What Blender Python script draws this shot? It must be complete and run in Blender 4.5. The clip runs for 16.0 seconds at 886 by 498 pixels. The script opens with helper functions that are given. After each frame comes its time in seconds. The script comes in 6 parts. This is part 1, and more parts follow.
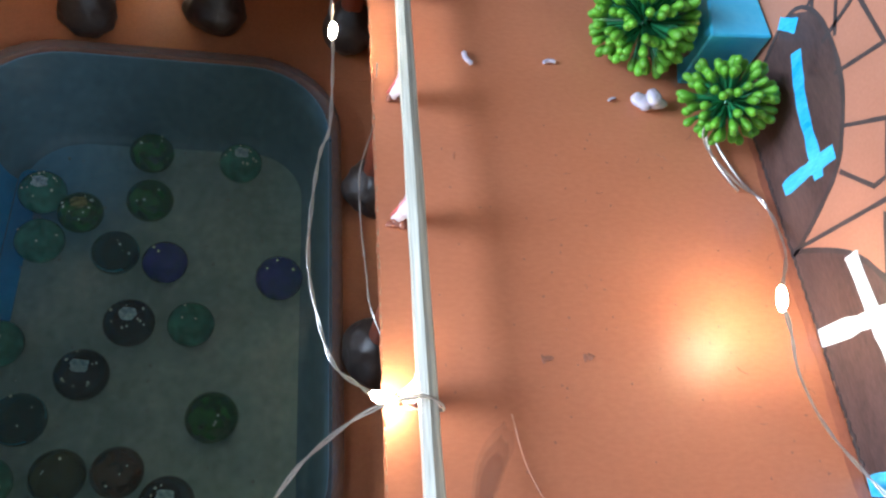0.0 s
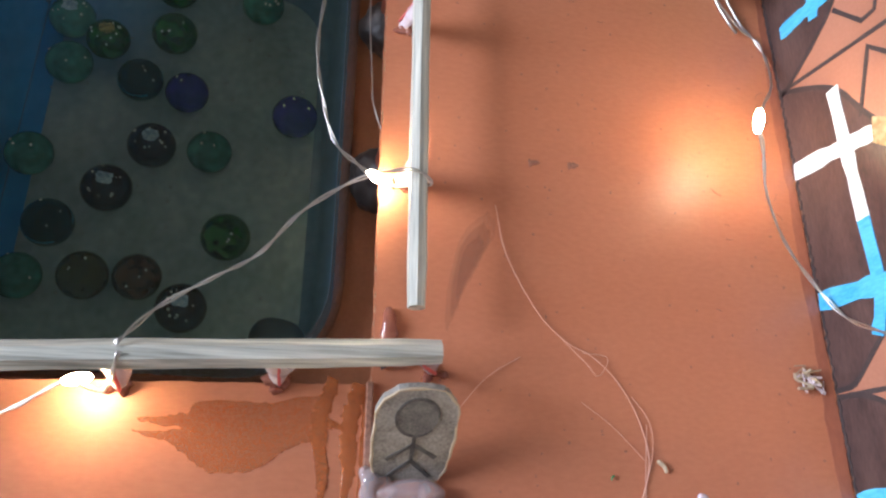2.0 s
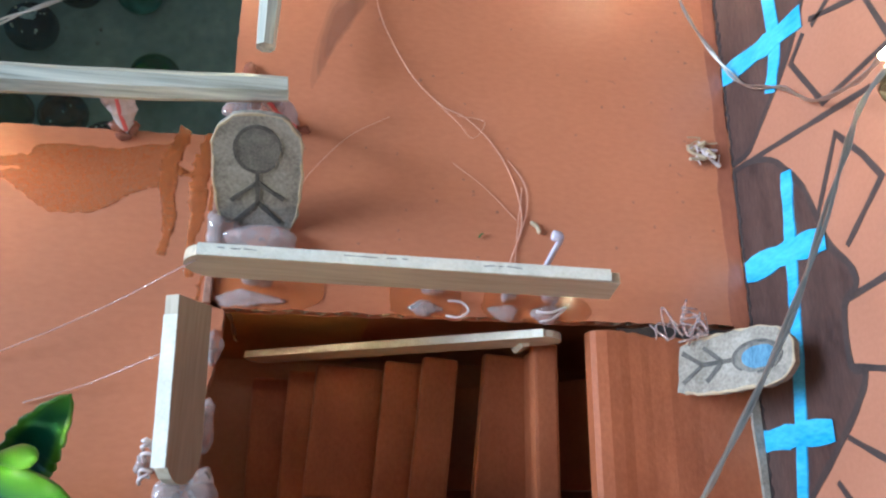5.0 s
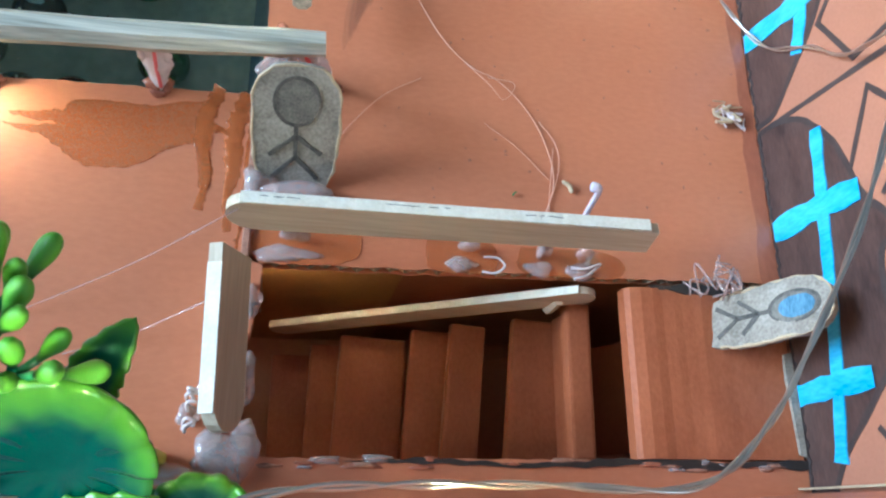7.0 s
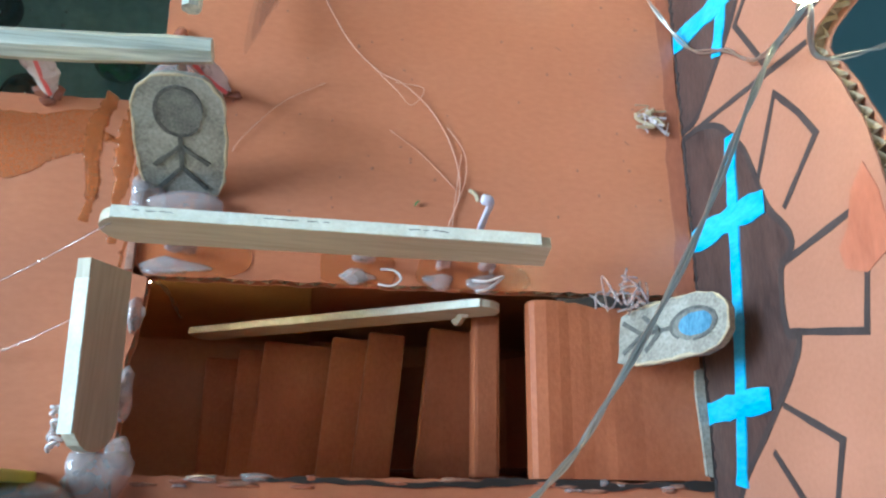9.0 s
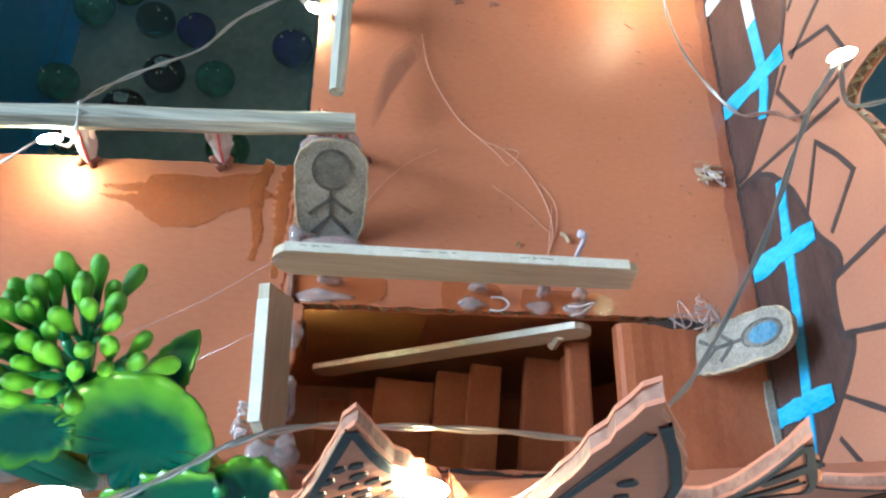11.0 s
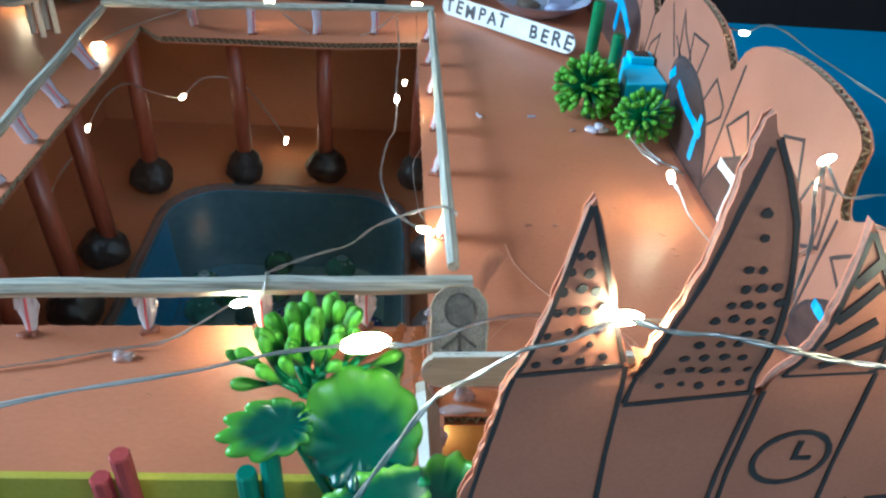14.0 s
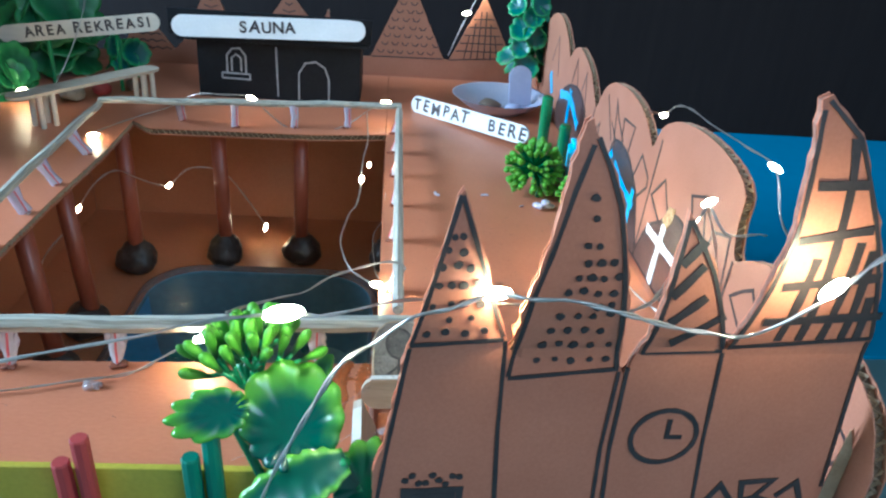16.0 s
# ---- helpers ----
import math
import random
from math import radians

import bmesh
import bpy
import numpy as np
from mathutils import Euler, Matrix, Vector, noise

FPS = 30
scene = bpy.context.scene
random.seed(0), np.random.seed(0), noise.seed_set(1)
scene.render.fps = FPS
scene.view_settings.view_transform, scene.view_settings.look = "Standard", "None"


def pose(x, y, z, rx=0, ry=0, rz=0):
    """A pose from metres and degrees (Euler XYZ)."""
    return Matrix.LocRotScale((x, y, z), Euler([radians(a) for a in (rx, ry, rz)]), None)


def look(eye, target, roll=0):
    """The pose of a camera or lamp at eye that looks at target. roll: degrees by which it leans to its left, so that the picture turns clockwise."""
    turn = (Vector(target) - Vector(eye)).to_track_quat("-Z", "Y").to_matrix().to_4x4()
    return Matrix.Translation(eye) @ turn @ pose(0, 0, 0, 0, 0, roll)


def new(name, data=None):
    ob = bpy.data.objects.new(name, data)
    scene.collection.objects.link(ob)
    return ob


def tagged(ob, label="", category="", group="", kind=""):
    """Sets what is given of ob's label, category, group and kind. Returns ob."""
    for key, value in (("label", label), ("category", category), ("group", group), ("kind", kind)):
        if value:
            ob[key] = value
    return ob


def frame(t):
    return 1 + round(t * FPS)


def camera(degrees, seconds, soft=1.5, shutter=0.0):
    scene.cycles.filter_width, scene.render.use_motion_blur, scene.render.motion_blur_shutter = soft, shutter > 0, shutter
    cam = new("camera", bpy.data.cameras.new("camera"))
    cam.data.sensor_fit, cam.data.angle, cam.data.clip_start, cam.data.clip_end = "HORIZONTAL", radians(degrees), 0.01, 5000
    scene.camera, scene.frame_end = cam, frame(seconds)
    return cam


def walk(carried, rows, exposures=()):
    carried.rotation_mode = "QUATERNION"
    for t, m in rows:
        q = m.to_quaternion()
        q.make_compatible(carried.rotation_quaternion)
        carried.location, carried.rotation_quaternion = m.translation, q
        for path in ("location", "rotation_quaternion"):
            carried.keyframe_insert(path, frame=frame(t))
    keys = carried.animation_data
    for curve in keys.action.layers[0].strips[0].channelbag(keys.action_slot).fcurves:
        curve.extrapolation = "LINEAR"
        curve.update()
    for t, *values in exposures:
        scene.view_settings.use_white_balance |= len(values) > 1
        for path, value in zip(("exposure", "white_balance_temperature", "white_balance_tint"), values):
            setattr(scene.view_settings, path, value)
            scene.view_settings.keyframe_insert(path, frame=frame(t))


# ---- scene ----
LENS = 60.34
PATH = [
    (0, (-0.0352, -0.0201, 0.1820), (0.0072, 0.0755, 0.0115), 22.79),
    (0.5, (-0.0331, -0.0296, 0.1812), (0.0083, 0.0595, 0.0070), 25.45),
    (1, (-0.0315, -0.0382, 0.1829), (0.0099, 0.0490, 0.0078), 27.34),
    (1.5, (-0.0346, -0.0452, 0.1826), (0.0063, 0.0400, 0.0064), 28.39),
    (2, (-0.0297, -0.0566, 0.1843), (0.0089, 0.0190, 0.0032), 29.69),
    (2.5, (-0.0207, -0.0625, 0.1861), (0.0166, 0.0098, 0.0033), 29.74),
    (3, (-0.0148, -0.0703, 0.1882), (0.0223, -0.0000, 0.0047), 30.64),
    (3.5, (-0.0072, -0.0777, 0.1826), (0.0329, -0.0153, -0.0032), 35.23),
    (4, (0.0054, -0.0834, 0.1843), (0.0401, -0.0249, -0.0038), 32.35),
    (4.5, (0.0148, -0.0906, 0.1762), (0.0484, -0.0306, -0.0116), 31.52),
    (6.8, (-0.0002, -0.1100, 0.1623), (0.0386, -0.0438, -0.0224), 32.29),
    (7, (0.0020, -0.1102, 0.1626), (0.0401, -0.0445, -0.0224), 31.94),
    (7.5, (0.0077, -0.1069, 0.1645), (0.0429, -0.0415, -0.0212), 30.34),
    (8, (0.0259, -0.1025, 0.1618), (0.0628, -0.0399, -0.0245), 32.70),
    (8.2, (0.0306, -0.1021, 0.1612), (0.0663, -0.0407, -0.0257), 32.58),
    (10.3, (0.0294, -0.1125, 0.1752), (0.0593, -0.0426, -0.0098), 24.94),
    (10.5, (0.0255, -0.1165, 0.1761), (0.0536, -0.0402, -0.0067), 21.99),
    (11, (0.0088, -0.1302, 0.1890), (0.0307, -0.0447, 0.0096), 16.53),
    (11.5, (-0.0112, -0.1478, 0.1947), (0.0121, -0.0519, 0.0207), 15.92),
    (12, (-0.0249, -0.1635, 0.2002), (-0.0006, -0.0580, 0.0320), 15.24),
    (12.5, (-0.0284, -0.1731, 0.1943), (-0.0126, -0.0493, 0.0381), 9.63),
    (13, (-0.0284, -0.1859, 0.1889), (-0.0086, -0.0488, 0.0446), 10.07),
    (13.5, (-0.0239, -0.2070, 0.1906), (-0.0037, -0.0573, 0.0594), 7.39),
    (14, (-0.0248, -0.2189, 0.1779), (-0.0095, -0.0566, 0.0620), 5.06),
    (14.5, (-0.0264, -0.2247, 0.1765), (-0.0143, -0.0554, 0.0708), 5.19),
    (15, (-0.0140, -0.2395, 0.1746), (0.0006, -0.0667, 0.0750), 4.98),
    (15.5, (-0.0058, -0.2535, 0.1749), (0.0104, -0.0769, 0.0824), 4.62),
    (16, (-0.0069, -0.2602, 0.1741), (0.0088, -0.0823, 0.0840), 4.65),
]
# A hand-made cardboard resort model on a blue floor. Lengths below are in millimetres unless a name says otherwise.
cam = camera(LENS, 16.0, soft=2.3)
walk(cam, [(t, look(eye, target, roll)) for t, eye, target, roll in PATH],
     [(0.0, 0.46, 5550, 14), (1.5, 0.37, 5700, 19), (2.5, 0.13, 6050, 23), (3.5, 0.06, 6000, 18), (4.5, 0.28, 5550, 11), (7.0, 0.58, 5100, 3), (8.2, 0.56, 5000, -4), (10.5, 0.56, 5000, -5),
      (11.5, 0.22, 5500, 10), (12.5, 0.14, 5350, 10), (13.5, 0.23, 5050, 2), (14.5, 0.34, 4850, -1), (16.0, 0.50, 4900, 2)])

# ---- world and daylight ----
world = bpy.data.worlds.new("world")
world.use_nodes = True
scene.world = world
sky = world.node_tree.nodes.new("ShaderNodeTexSky")
sky.sky_type, sky.sun_disc = "NISHITA", False
sky.sun_elevation, sky.sun_rotation = radians(32), radians(-75)
world.node_tree.links.new(sky.outputs[0], world.node_tree.nodes["Background"].inputs[0])
world.node_tree.nodes["Background"].inputs[1].default_value = 0.1
scene.view_settings.exposure = 0.0

lamp = bpy.data.lights.new("window_daylight", "AREA")
lamp.shape, lamp.size, lamp.size_y = "RECTANGLE", 0.8, 0.7
lamp.energy, lamp.color = 45.0, (0.82, 0.93, 1.0)
window_lamp = new("window_daylight", lamp)
window_lamp.matrix_world = look((-1.57, 0.10, 0.64), (0.0, 0.05, 0.0))

lamp = bpy.data.lights.new("window_daylight_south", "AREA")
lamp.shape, lamp.size, lamp.size_y = "RECTANGLE", 1.0, 0.6
lamp.energy, lamp.color = 9.0, (0.80, 0.92, 1.0)
south_lamp = new("window_daylight_south", lamp)
south_lamp.matrix_world = look((0.95, -1.47, 1.25), (0.0, 0.0, 0.0))

# ---- materials ----
MM = 0.001


def nodes_of(m):
    m.use_nodes = True
    return m.node_tree.nodes, m.node_tree.links, m.node_tree.nodes["Principled BSDF"]


def paint(name, dark, light, rough=0.5, fine=500.0, broad=30.0, stretch=(1, 1, 1), bump=0.15, metal=0.0, spread=0.5, spec=0.5,
          passing=0.0, island=0.0):
    """A surface whose colour wanders between two tones at a broad and a fine scale, with relief. Scales per metre."""
    m = bpy.data.materials.new(name)
    n, l, b = nodes_of(m)
    place = n.new("ShaderNodeTexCoord")
    size = n.new("ShaderNodeMapping")
    size.inputs["Scale"].default_value = stretch
    l.new(place.outputs["Object"], size.inputs["Vector"])
    big, small = n.new("ShaderNodeTexNoise"), n.new("ShaderNodeTexNoise")
    for tex, scale, detail in ((big, broad, 3), (small, fine, 5)):
        tex.inputs["Scale"].default_value, tex.inputs["Detail"].default_value = scale, detail
        l.new(size.outputs[0], tex.inputs["Vector"])
    both = n.new("ShaderNodeMath")
    both.operation = "MULTIPLY_ADD"
    both.inputs[1].default_value = 0.45
    l.new(small.outputs[0], both.inputs[0])
    half = n.new("ShaderNodeMath")
    half.operation = "MULTIPLY"
    half.inputs[1].default_value = 0.55
    l.new(big.outputs[0], half.inputs[0])
    l.new(half.outputs[0], both.inputs[2])
    ramp = n.new("ShaderNodeMapRange")
    ramp.inputs[1].default_value, ramp.inputs[2].default_value = 0.5 - spread / 2, 0.5 + spread / 2
    l.new(both.outputs[0], ramp.inputs[0])
    mix = n.new("ShaderNodeMix")
    mix.data_type = "RGBA"
    mix.inputs[6].default_value, mix.inputs[7].default_value = (*dark, 1), (*light, 1)
    l.new(ramp.outputs[0], mix.inputs[0])
    colour = mix.outputs[2]
    if island:
        info, hsv = n.new("ShaderNodeObjectInfo"), n.new("ShaderNodeHueSaturation")
        vary = n.new("ShaderNodeMapRange")
        vary.inputs[3].default_value, vary.inputs[4].default_value = 1 - island, 1 + island
        l.new(info.outputs["Random"], vary.inputs[0])
        l.new(vary.outputs[0], hsv.inputs["Value"])
        l.new(colour, hsv.inputs["Color"])
        colour = hsv.outputs[0]
    l.new(colour, b.inputs["Base Color"])
    b.inputs["Roughness"].default_value, b.inputs["Metallic"].default_value = rough, metal
    b.inputs["Specular IOR Level"].default_value = spec
    b.inputs["Transmission Weight"].default_value = passing
    if bump:
        relief = n.new("ShaderNodeBump")
        relief.inputs["Strength"].default_value, relief.inputs["Distance"].default_value = bump, 0.0006
        l.new(both.outputs[0], relief.inputs["Height"])
        l.new(relief.outputs[0], b.inputs["Normal"])
    return m


def glowing(name, colour, strength):
    m = bpy.data.materials.new(name)
    n, l, b = nodes_of(m)
    b.inputs["Base Color"].default_value = (0.9, 0.85, 0.7, 1)
    b.inputs["Emission Color"].default_value, b.inputs["Emission Strength"].default_value = (*colour, 1), strength
    return m


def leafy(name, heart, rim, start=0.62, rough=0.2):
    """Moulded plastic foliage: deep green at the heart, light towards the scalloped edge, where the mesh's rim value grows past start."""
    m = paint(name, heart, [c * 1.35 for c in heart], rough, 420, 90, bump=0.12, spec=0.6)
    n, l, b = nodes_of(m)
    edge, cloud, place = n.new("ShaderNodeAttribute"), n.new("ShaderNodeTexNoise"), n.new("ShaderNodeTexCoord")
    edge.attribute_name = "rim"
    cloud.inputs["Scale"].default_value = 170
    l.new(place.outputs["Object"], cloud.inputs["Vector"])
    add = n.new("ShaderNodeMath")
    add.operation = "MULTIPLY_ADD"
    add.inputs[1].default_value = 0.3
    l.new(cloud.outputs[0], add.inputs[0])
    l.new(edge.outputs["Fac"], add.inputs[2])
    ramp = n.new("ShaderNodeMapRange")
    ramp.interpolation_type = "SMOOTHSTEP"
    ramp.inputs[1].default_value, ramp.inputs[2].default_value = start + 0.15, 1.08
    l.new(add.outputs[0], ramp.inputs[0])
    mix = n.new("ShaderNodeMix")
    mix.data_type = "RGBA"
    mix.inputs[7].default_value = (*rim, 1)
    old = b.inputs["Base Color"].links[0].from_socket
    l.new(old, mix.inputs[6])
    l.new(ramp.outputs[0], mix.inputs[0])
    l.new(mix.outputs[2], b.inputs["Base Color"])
    return m


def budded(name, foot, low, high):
    """Plastic buds: fresh green at the tip, a darker foot deepened for shade between buds, each a little different."""
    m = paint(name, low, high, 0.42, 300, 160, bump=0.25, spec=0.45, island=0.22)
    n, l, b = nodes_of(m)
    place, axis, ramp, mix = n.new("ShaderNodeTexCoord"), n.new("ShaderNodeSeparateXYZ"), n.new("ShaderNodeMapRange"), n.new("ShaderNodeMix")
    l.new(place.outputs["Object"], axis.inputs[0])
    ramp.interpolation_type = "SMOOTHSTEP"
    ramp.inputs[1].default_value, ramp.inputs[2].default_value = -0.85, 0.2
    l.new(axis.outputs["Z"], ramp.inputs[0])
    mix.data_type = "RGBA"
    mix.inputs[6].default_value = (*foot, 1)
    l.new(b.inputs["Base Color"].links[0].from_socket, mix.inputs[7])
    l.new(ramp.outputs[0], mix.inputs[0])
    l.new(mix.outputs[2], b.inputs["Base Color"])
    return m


ORANGE = paint("orange_painted_card", (0.435, 0.142, 0.064), (0.580, 0.222, 0.114), 0.42, 800, 26, (0.5, 1, 1), 0.035, spread=0.6, spec=0.5)
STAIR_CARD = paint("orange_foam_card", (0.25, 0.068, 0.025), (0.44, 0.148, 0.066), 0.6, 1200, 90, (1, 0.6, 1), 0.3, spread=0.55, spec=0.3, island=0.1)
WALL_CARD = paint("salmon_painted_card", (0.305, 0.128, 0.074), (0.40, 0.180, 0.112), 0.5, 1000, 40, bump=0.08, spread=0.5, spec=0.35)
CASTLE_CARD = paint("orange_salmon_card", (0.49, 0.172, 0.094), (0.62, 0.242, 0.142), 0.5, 1000, 40, bump=0.08, spread=0.5, spec=0.35)
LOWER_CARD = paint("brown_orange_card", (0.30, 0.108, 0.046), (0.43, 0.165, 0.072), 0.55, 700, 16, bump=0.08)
RAW_CARD = paint("raw_corrugated_paper", (0.34, 0.25, 0.155), (0.58, 0.46, 0.31), 0.85, 2200, 200, bump=0.3)
GLOW_CARD = paint("glow_golden_card", (0.26, 0.115, 0.026), (0.42, 0.20, 0.05), 0.6, 900, 60, bump=0.2)
RAG = paint("ragged_paint_edge", (0.20, 0.09, 0.058), (0.46, 0.235, 0.155), 0.7, 900, 160, bump=0.6, spread=0.3)
CARD_DARK = paint("shadowed_core_paper", (0.13, 0.09, 0.055), (0.26, 0.18, 0.115), 0.9, 1500, 100, bump=0.3)
GREY_CARD = paint("grey_board", (0.15, 0.128, 0.102), (0.40, 0.36, 0.305), 0.8, 1500, 170, bump=0.35, spread=0.34)
INK = paint("black_marker", (0.022, 0.017, 0.018), (0.070, 0.052, 0.048), 0.45, 1500, 150, bump=0.05)
PENCIL = paint("pencil_shading", (0.06, 0.055, 0.05), (0.22, 0.20, 0.17), 0.7, 2600, 300, (1, 0.25, 1), bump=0.1, spread=0.35)
PENCIL_BLUE = paint("blue_crayon_shading", (0.014, 0.070, 0.14), (0.13, 0.30, 0.44), 0.7, 2600, 300, (1, 0.25, 1), bump=0.1, spread=0.35)
BROWN_PAINT = paint("dark_brown_marker", (0.034, 0.020, 0.019), (0.105, 0.060, 0.050), 0.34, 1300, 120, (1, 0.3, 1), 0.3, spread=0.38)
CYAN = paint("pale_cyan_paint", (0.012, 0.27, 0.60), (0.12, 0.54, 0.82), 0.3, 900, 110, (1, 1.6, 0.5), bump=0.4, spread=0.34)
CYAN_LIT = paint("cyan_whitened_by_led", (0.50, 0.54, 0.57), (0.80, 0.82, 0.84), 0.4, 1100, 160, bump=0.3, spread=0.4)
BAMBOO_Y = paint("bamboo_skewer_lengthwise", (0.20, 0.195, 0.155), (0.70, 0.66, 0.54), 0.5, 1500, 420, (1, 0.03, 1), 0.6, spread=0.34)
BAMBOO_X = paint("bamboo_skewer_crosswise", (0.20, 0.195, 0.155), (0.70, 0.66, 0.54), 0.5, 1500, 420, (0.03, 1, 1), 0.6, spread=0.34)
STICK_WOOD = paint("ice_cream_stick_wood", (0.40, 0.315, 0.215), (0.62, 0.53, 0.405), 0.6, 1100, 240, (0.08, 1, 1), 0.2, spread=0.42)
STICK_WOOD_Y = paint("ice_cream_stick_wood_lengthwise", (0.40, 0.315, 0.215), (0.62, 0.53, 0.405), 0.6, 1100, 240, (1, 0.08, 1), 0.2, spread=0.42)
STICK_LIT_EDGE = paint("frayed_wood_lit_edge", (0.56, 0.51, 0.41), (0.76, 0.72, 0.63), 0.6, 1400, 260, (1, 1, 1), 0.5, spread=0.4)
SIGN_WHITE = paint("white_painted_stick", (0.70, 0.71, 0.70), (0.86, 0.86, 0.85), 0.45, 600, 40, bump=0.08)
SIGN_CREAM = paint("bare_sign_stick", (0.52, 0.46, 0.36), (0.66, 0.60, 0.49), 0.55, 600, 40, (0.1, 1, 1), bump=0.1)
STRAW_PINK = paint("pinkish_white_straw", (0.66, 0.52, 0.52), (0.86, 0.78, 0.78), 0.22, 500, 110, bump=0.25, passing=0.15)
STRAW = paint("lilac_drinking_straw", (0.62, 0.54, 0.66), (0.80, 0.74, 0.83), 0.25, 400, 60, bump=0.03, passing=0.25)
STRAW_RED = paint("red_straw_stripe", (0.60, 0.09, 0.10), (0.75, 0.16, 0.17), 0.3, 400, 60, bump=0.0)
GLUE = paint("hot_glue", (0.90, 0.70, 0.67), (0.97, 0.86, 0.84), 0.06, 400, 160, bump=0.3, passing=0.72, spec=0.6)
GLUE_RED = paint("red_brown_glue_bead", (0.34, 0.10, 0.06), (0.50, 0.19, 0.12), 0.12, 300, 120, bump=0.4, passing=0.35, spec=0.7)
GLUE_WET = paint("glossy_orange_glue_smear", (0.48, 0.125, 0.032), (0.60, 0.180, 0.055), 0.08, 520, 60, (0.25, 1, 1), 0.6, spec=0.6)
n, l, b = nodes_of(GLUE_WET)
bare, coat, patchy, amount = n.new("ShaderNodeBsdfTransparent"), n.new("ShaderNodeMixShader"), n.new("ShaderNodeTexNoise"), n.new("ShaderNodeMapRange")
patchy.inputs["Scale"].default_value, patchy.inputs["Detail"].default_value = 110.0, 6.0
amount.inputs[1].default_value, amount.inputs[2].default_value, amount.inputs[3].default_value, amount.inputs[4].default_value = 0.3, 0.7, 0.3, 0.8
for a, c in ((patchy.outputs[0], amount.inputs[0]), (amount.outputs[0], coat.inputs[0]), (bare.outputs[0], coat.inputs[1]), (b.outputs[0], coat.inputs[2]), (coat.outputs[0], n["Material Output"].inputs[0])):
    l.new(a, c)
SMUDGE = paint("soft_grey_smudge", (0.17, 0.085, 0.062), (0.30, 0.125, 0.080), 0.5, 900, 120, bump=0.05)
n, l, b = nodes_of(SMUDGE)
bare, worn, patchy, amount = n.new("ShaderNodeBsdfTransparent"), n.new("ShaderNodeMixShader"), n.new("ShaderNodeTexNoise"), n.new("ShaderNodeMapRange")
patchy.inputs["Scale"].default_value, patchy.inputs["Detail"].default_value = 140.0, 8.0
amount.inputs[1].default_value, amount.inputs[2].default_value, amount.inputs[3].default_value, amount.inputs[4].default_value = 0.32, 0.68, 0.0, 0.26
for a, c in ((patchy.outputs[0], amount.inputs[0]), (amount.outputs[0], worn.inputs[0]), (bare.outputs[0], worn.inputs[1]), (b.outputs[0], worn.inputs[2]), (worn.outputs[0], n["Material Output"].inputs[0])):
    l.new(a, c)
STAIN = paint("grey_brown_stain", (0.22, 0.100, 0.066), (0.42, 0.165, 0.094), 0.5, 500, 70, bump=0.05)
FIBRE = paint("pale_thread", (0.60, 0.30, 0.20), (0.78, 0.48, 0.36), 0.5, 800, 90, bump=0)
WIRE = paint("silver_copper_wire", (0.50, 0.46, 0.41), (0.68, 0.64, 0.59), 0.3, 600, 90, bump=0.05, metal=0.9)
COLUMN_RED = paint("red_brown_painted_tube", (0.20, 0.045, 0.02), (0.32, 0.075, 0.035), 0.4, 500, 50, (1, 1, 0.2), 0.1)
BASE_BLACK = paint("black_clay", (0.016, 0.013, 0.012), (0.045, 0.035, 0.03), 0.42, 500, 90, bump=0.5)
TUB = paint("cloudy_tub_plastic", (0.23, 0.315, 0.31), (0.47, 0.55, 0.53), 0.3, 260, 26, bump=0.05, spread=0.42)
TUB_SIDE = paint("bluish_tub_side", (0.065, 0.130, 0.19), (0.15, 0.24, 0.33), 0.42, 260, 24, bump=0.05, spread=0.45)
TUB_BLUE_LIGHT = paint("blue_light_on_tub", (0.018, 0.24, 0.58), (0.05, 0.34, 0.74), 0.3, 120, 14, bump=0.05)
# the mat's blue coming through the plastic is painted into the far corner
n, l, b = nodes_of(TUB)
place, gap, cloud, reach, fade, mix = n.new("ShaderNodeTexCoord"), n.new("ShaderNodeVectorMath"), n.new("ShaderNodeTexNoise"), n.new("ShaderNodeMath"), n.new("ShaderNodeMapRange"), n.new("ShaderNodeMix")
gap.operation, reach.operation, reach.inputs[1].default_value = "DISTANCE", "MULTIPLY_ADD", 0.035
gap.inputs[1].default_value = (-0.062, 0.078, 0.002)
cloud.inputs["Scale"].default_value = 28.0
fade.interpolation_type = "SMOOTHSTEP"
fade.inputs[1].default_value, fade.inputs[2].default_value, fade.inputs[3].default_value, fade.inputs[4].default_value = 0.035, 0.085, 0.6, 0.0
mix.data_type = "RGBA"
mix.inputs[7].default_value = (0.03, 0.27, 0.60, 1)
for a, c in ((place.outputs["Object"], gap.inputs[0]), (place.outputs["Object"], cloud.inputs["Vector"]), (cloud.outputs[0], reach.inputs[0]), (gap.outputs["Value"], reach.inputs[2]),
             (reach.outputs[0], fade.inputs[0]), (b.inputs["Base Color"].links[0].from_socket, mix.inputs[6]), (fade.outputs[0], mix.inputs[0]), (mix.outputs[2], b.inputs["Base Color"])):
    l.new(a, c)
TUB_RIM = bpy.data.materials.new("translucent_tub_rim")
n, l, b = nodes_of(TUB_RIM)
b.inputs["Base Color"].default_value, b.inputs["Roughness"].default_value = (0.17, 0.17, 0.18, 1), 0.3
see, veil, scuff, amount = n.new("ShaderNodeBsdfTransparent"), n.new("ShaderNodeMixShader"), n.new("ShaderNodeTexNoise"), n.new("ShaderNodeMapRange")
see.inputs[0].default_value = (0.80, 0.82, 0.86, 1)
scuff.inputs["Scale"].default_value, scuff.inputs["Detail"].default_value = 90.0, 6.0
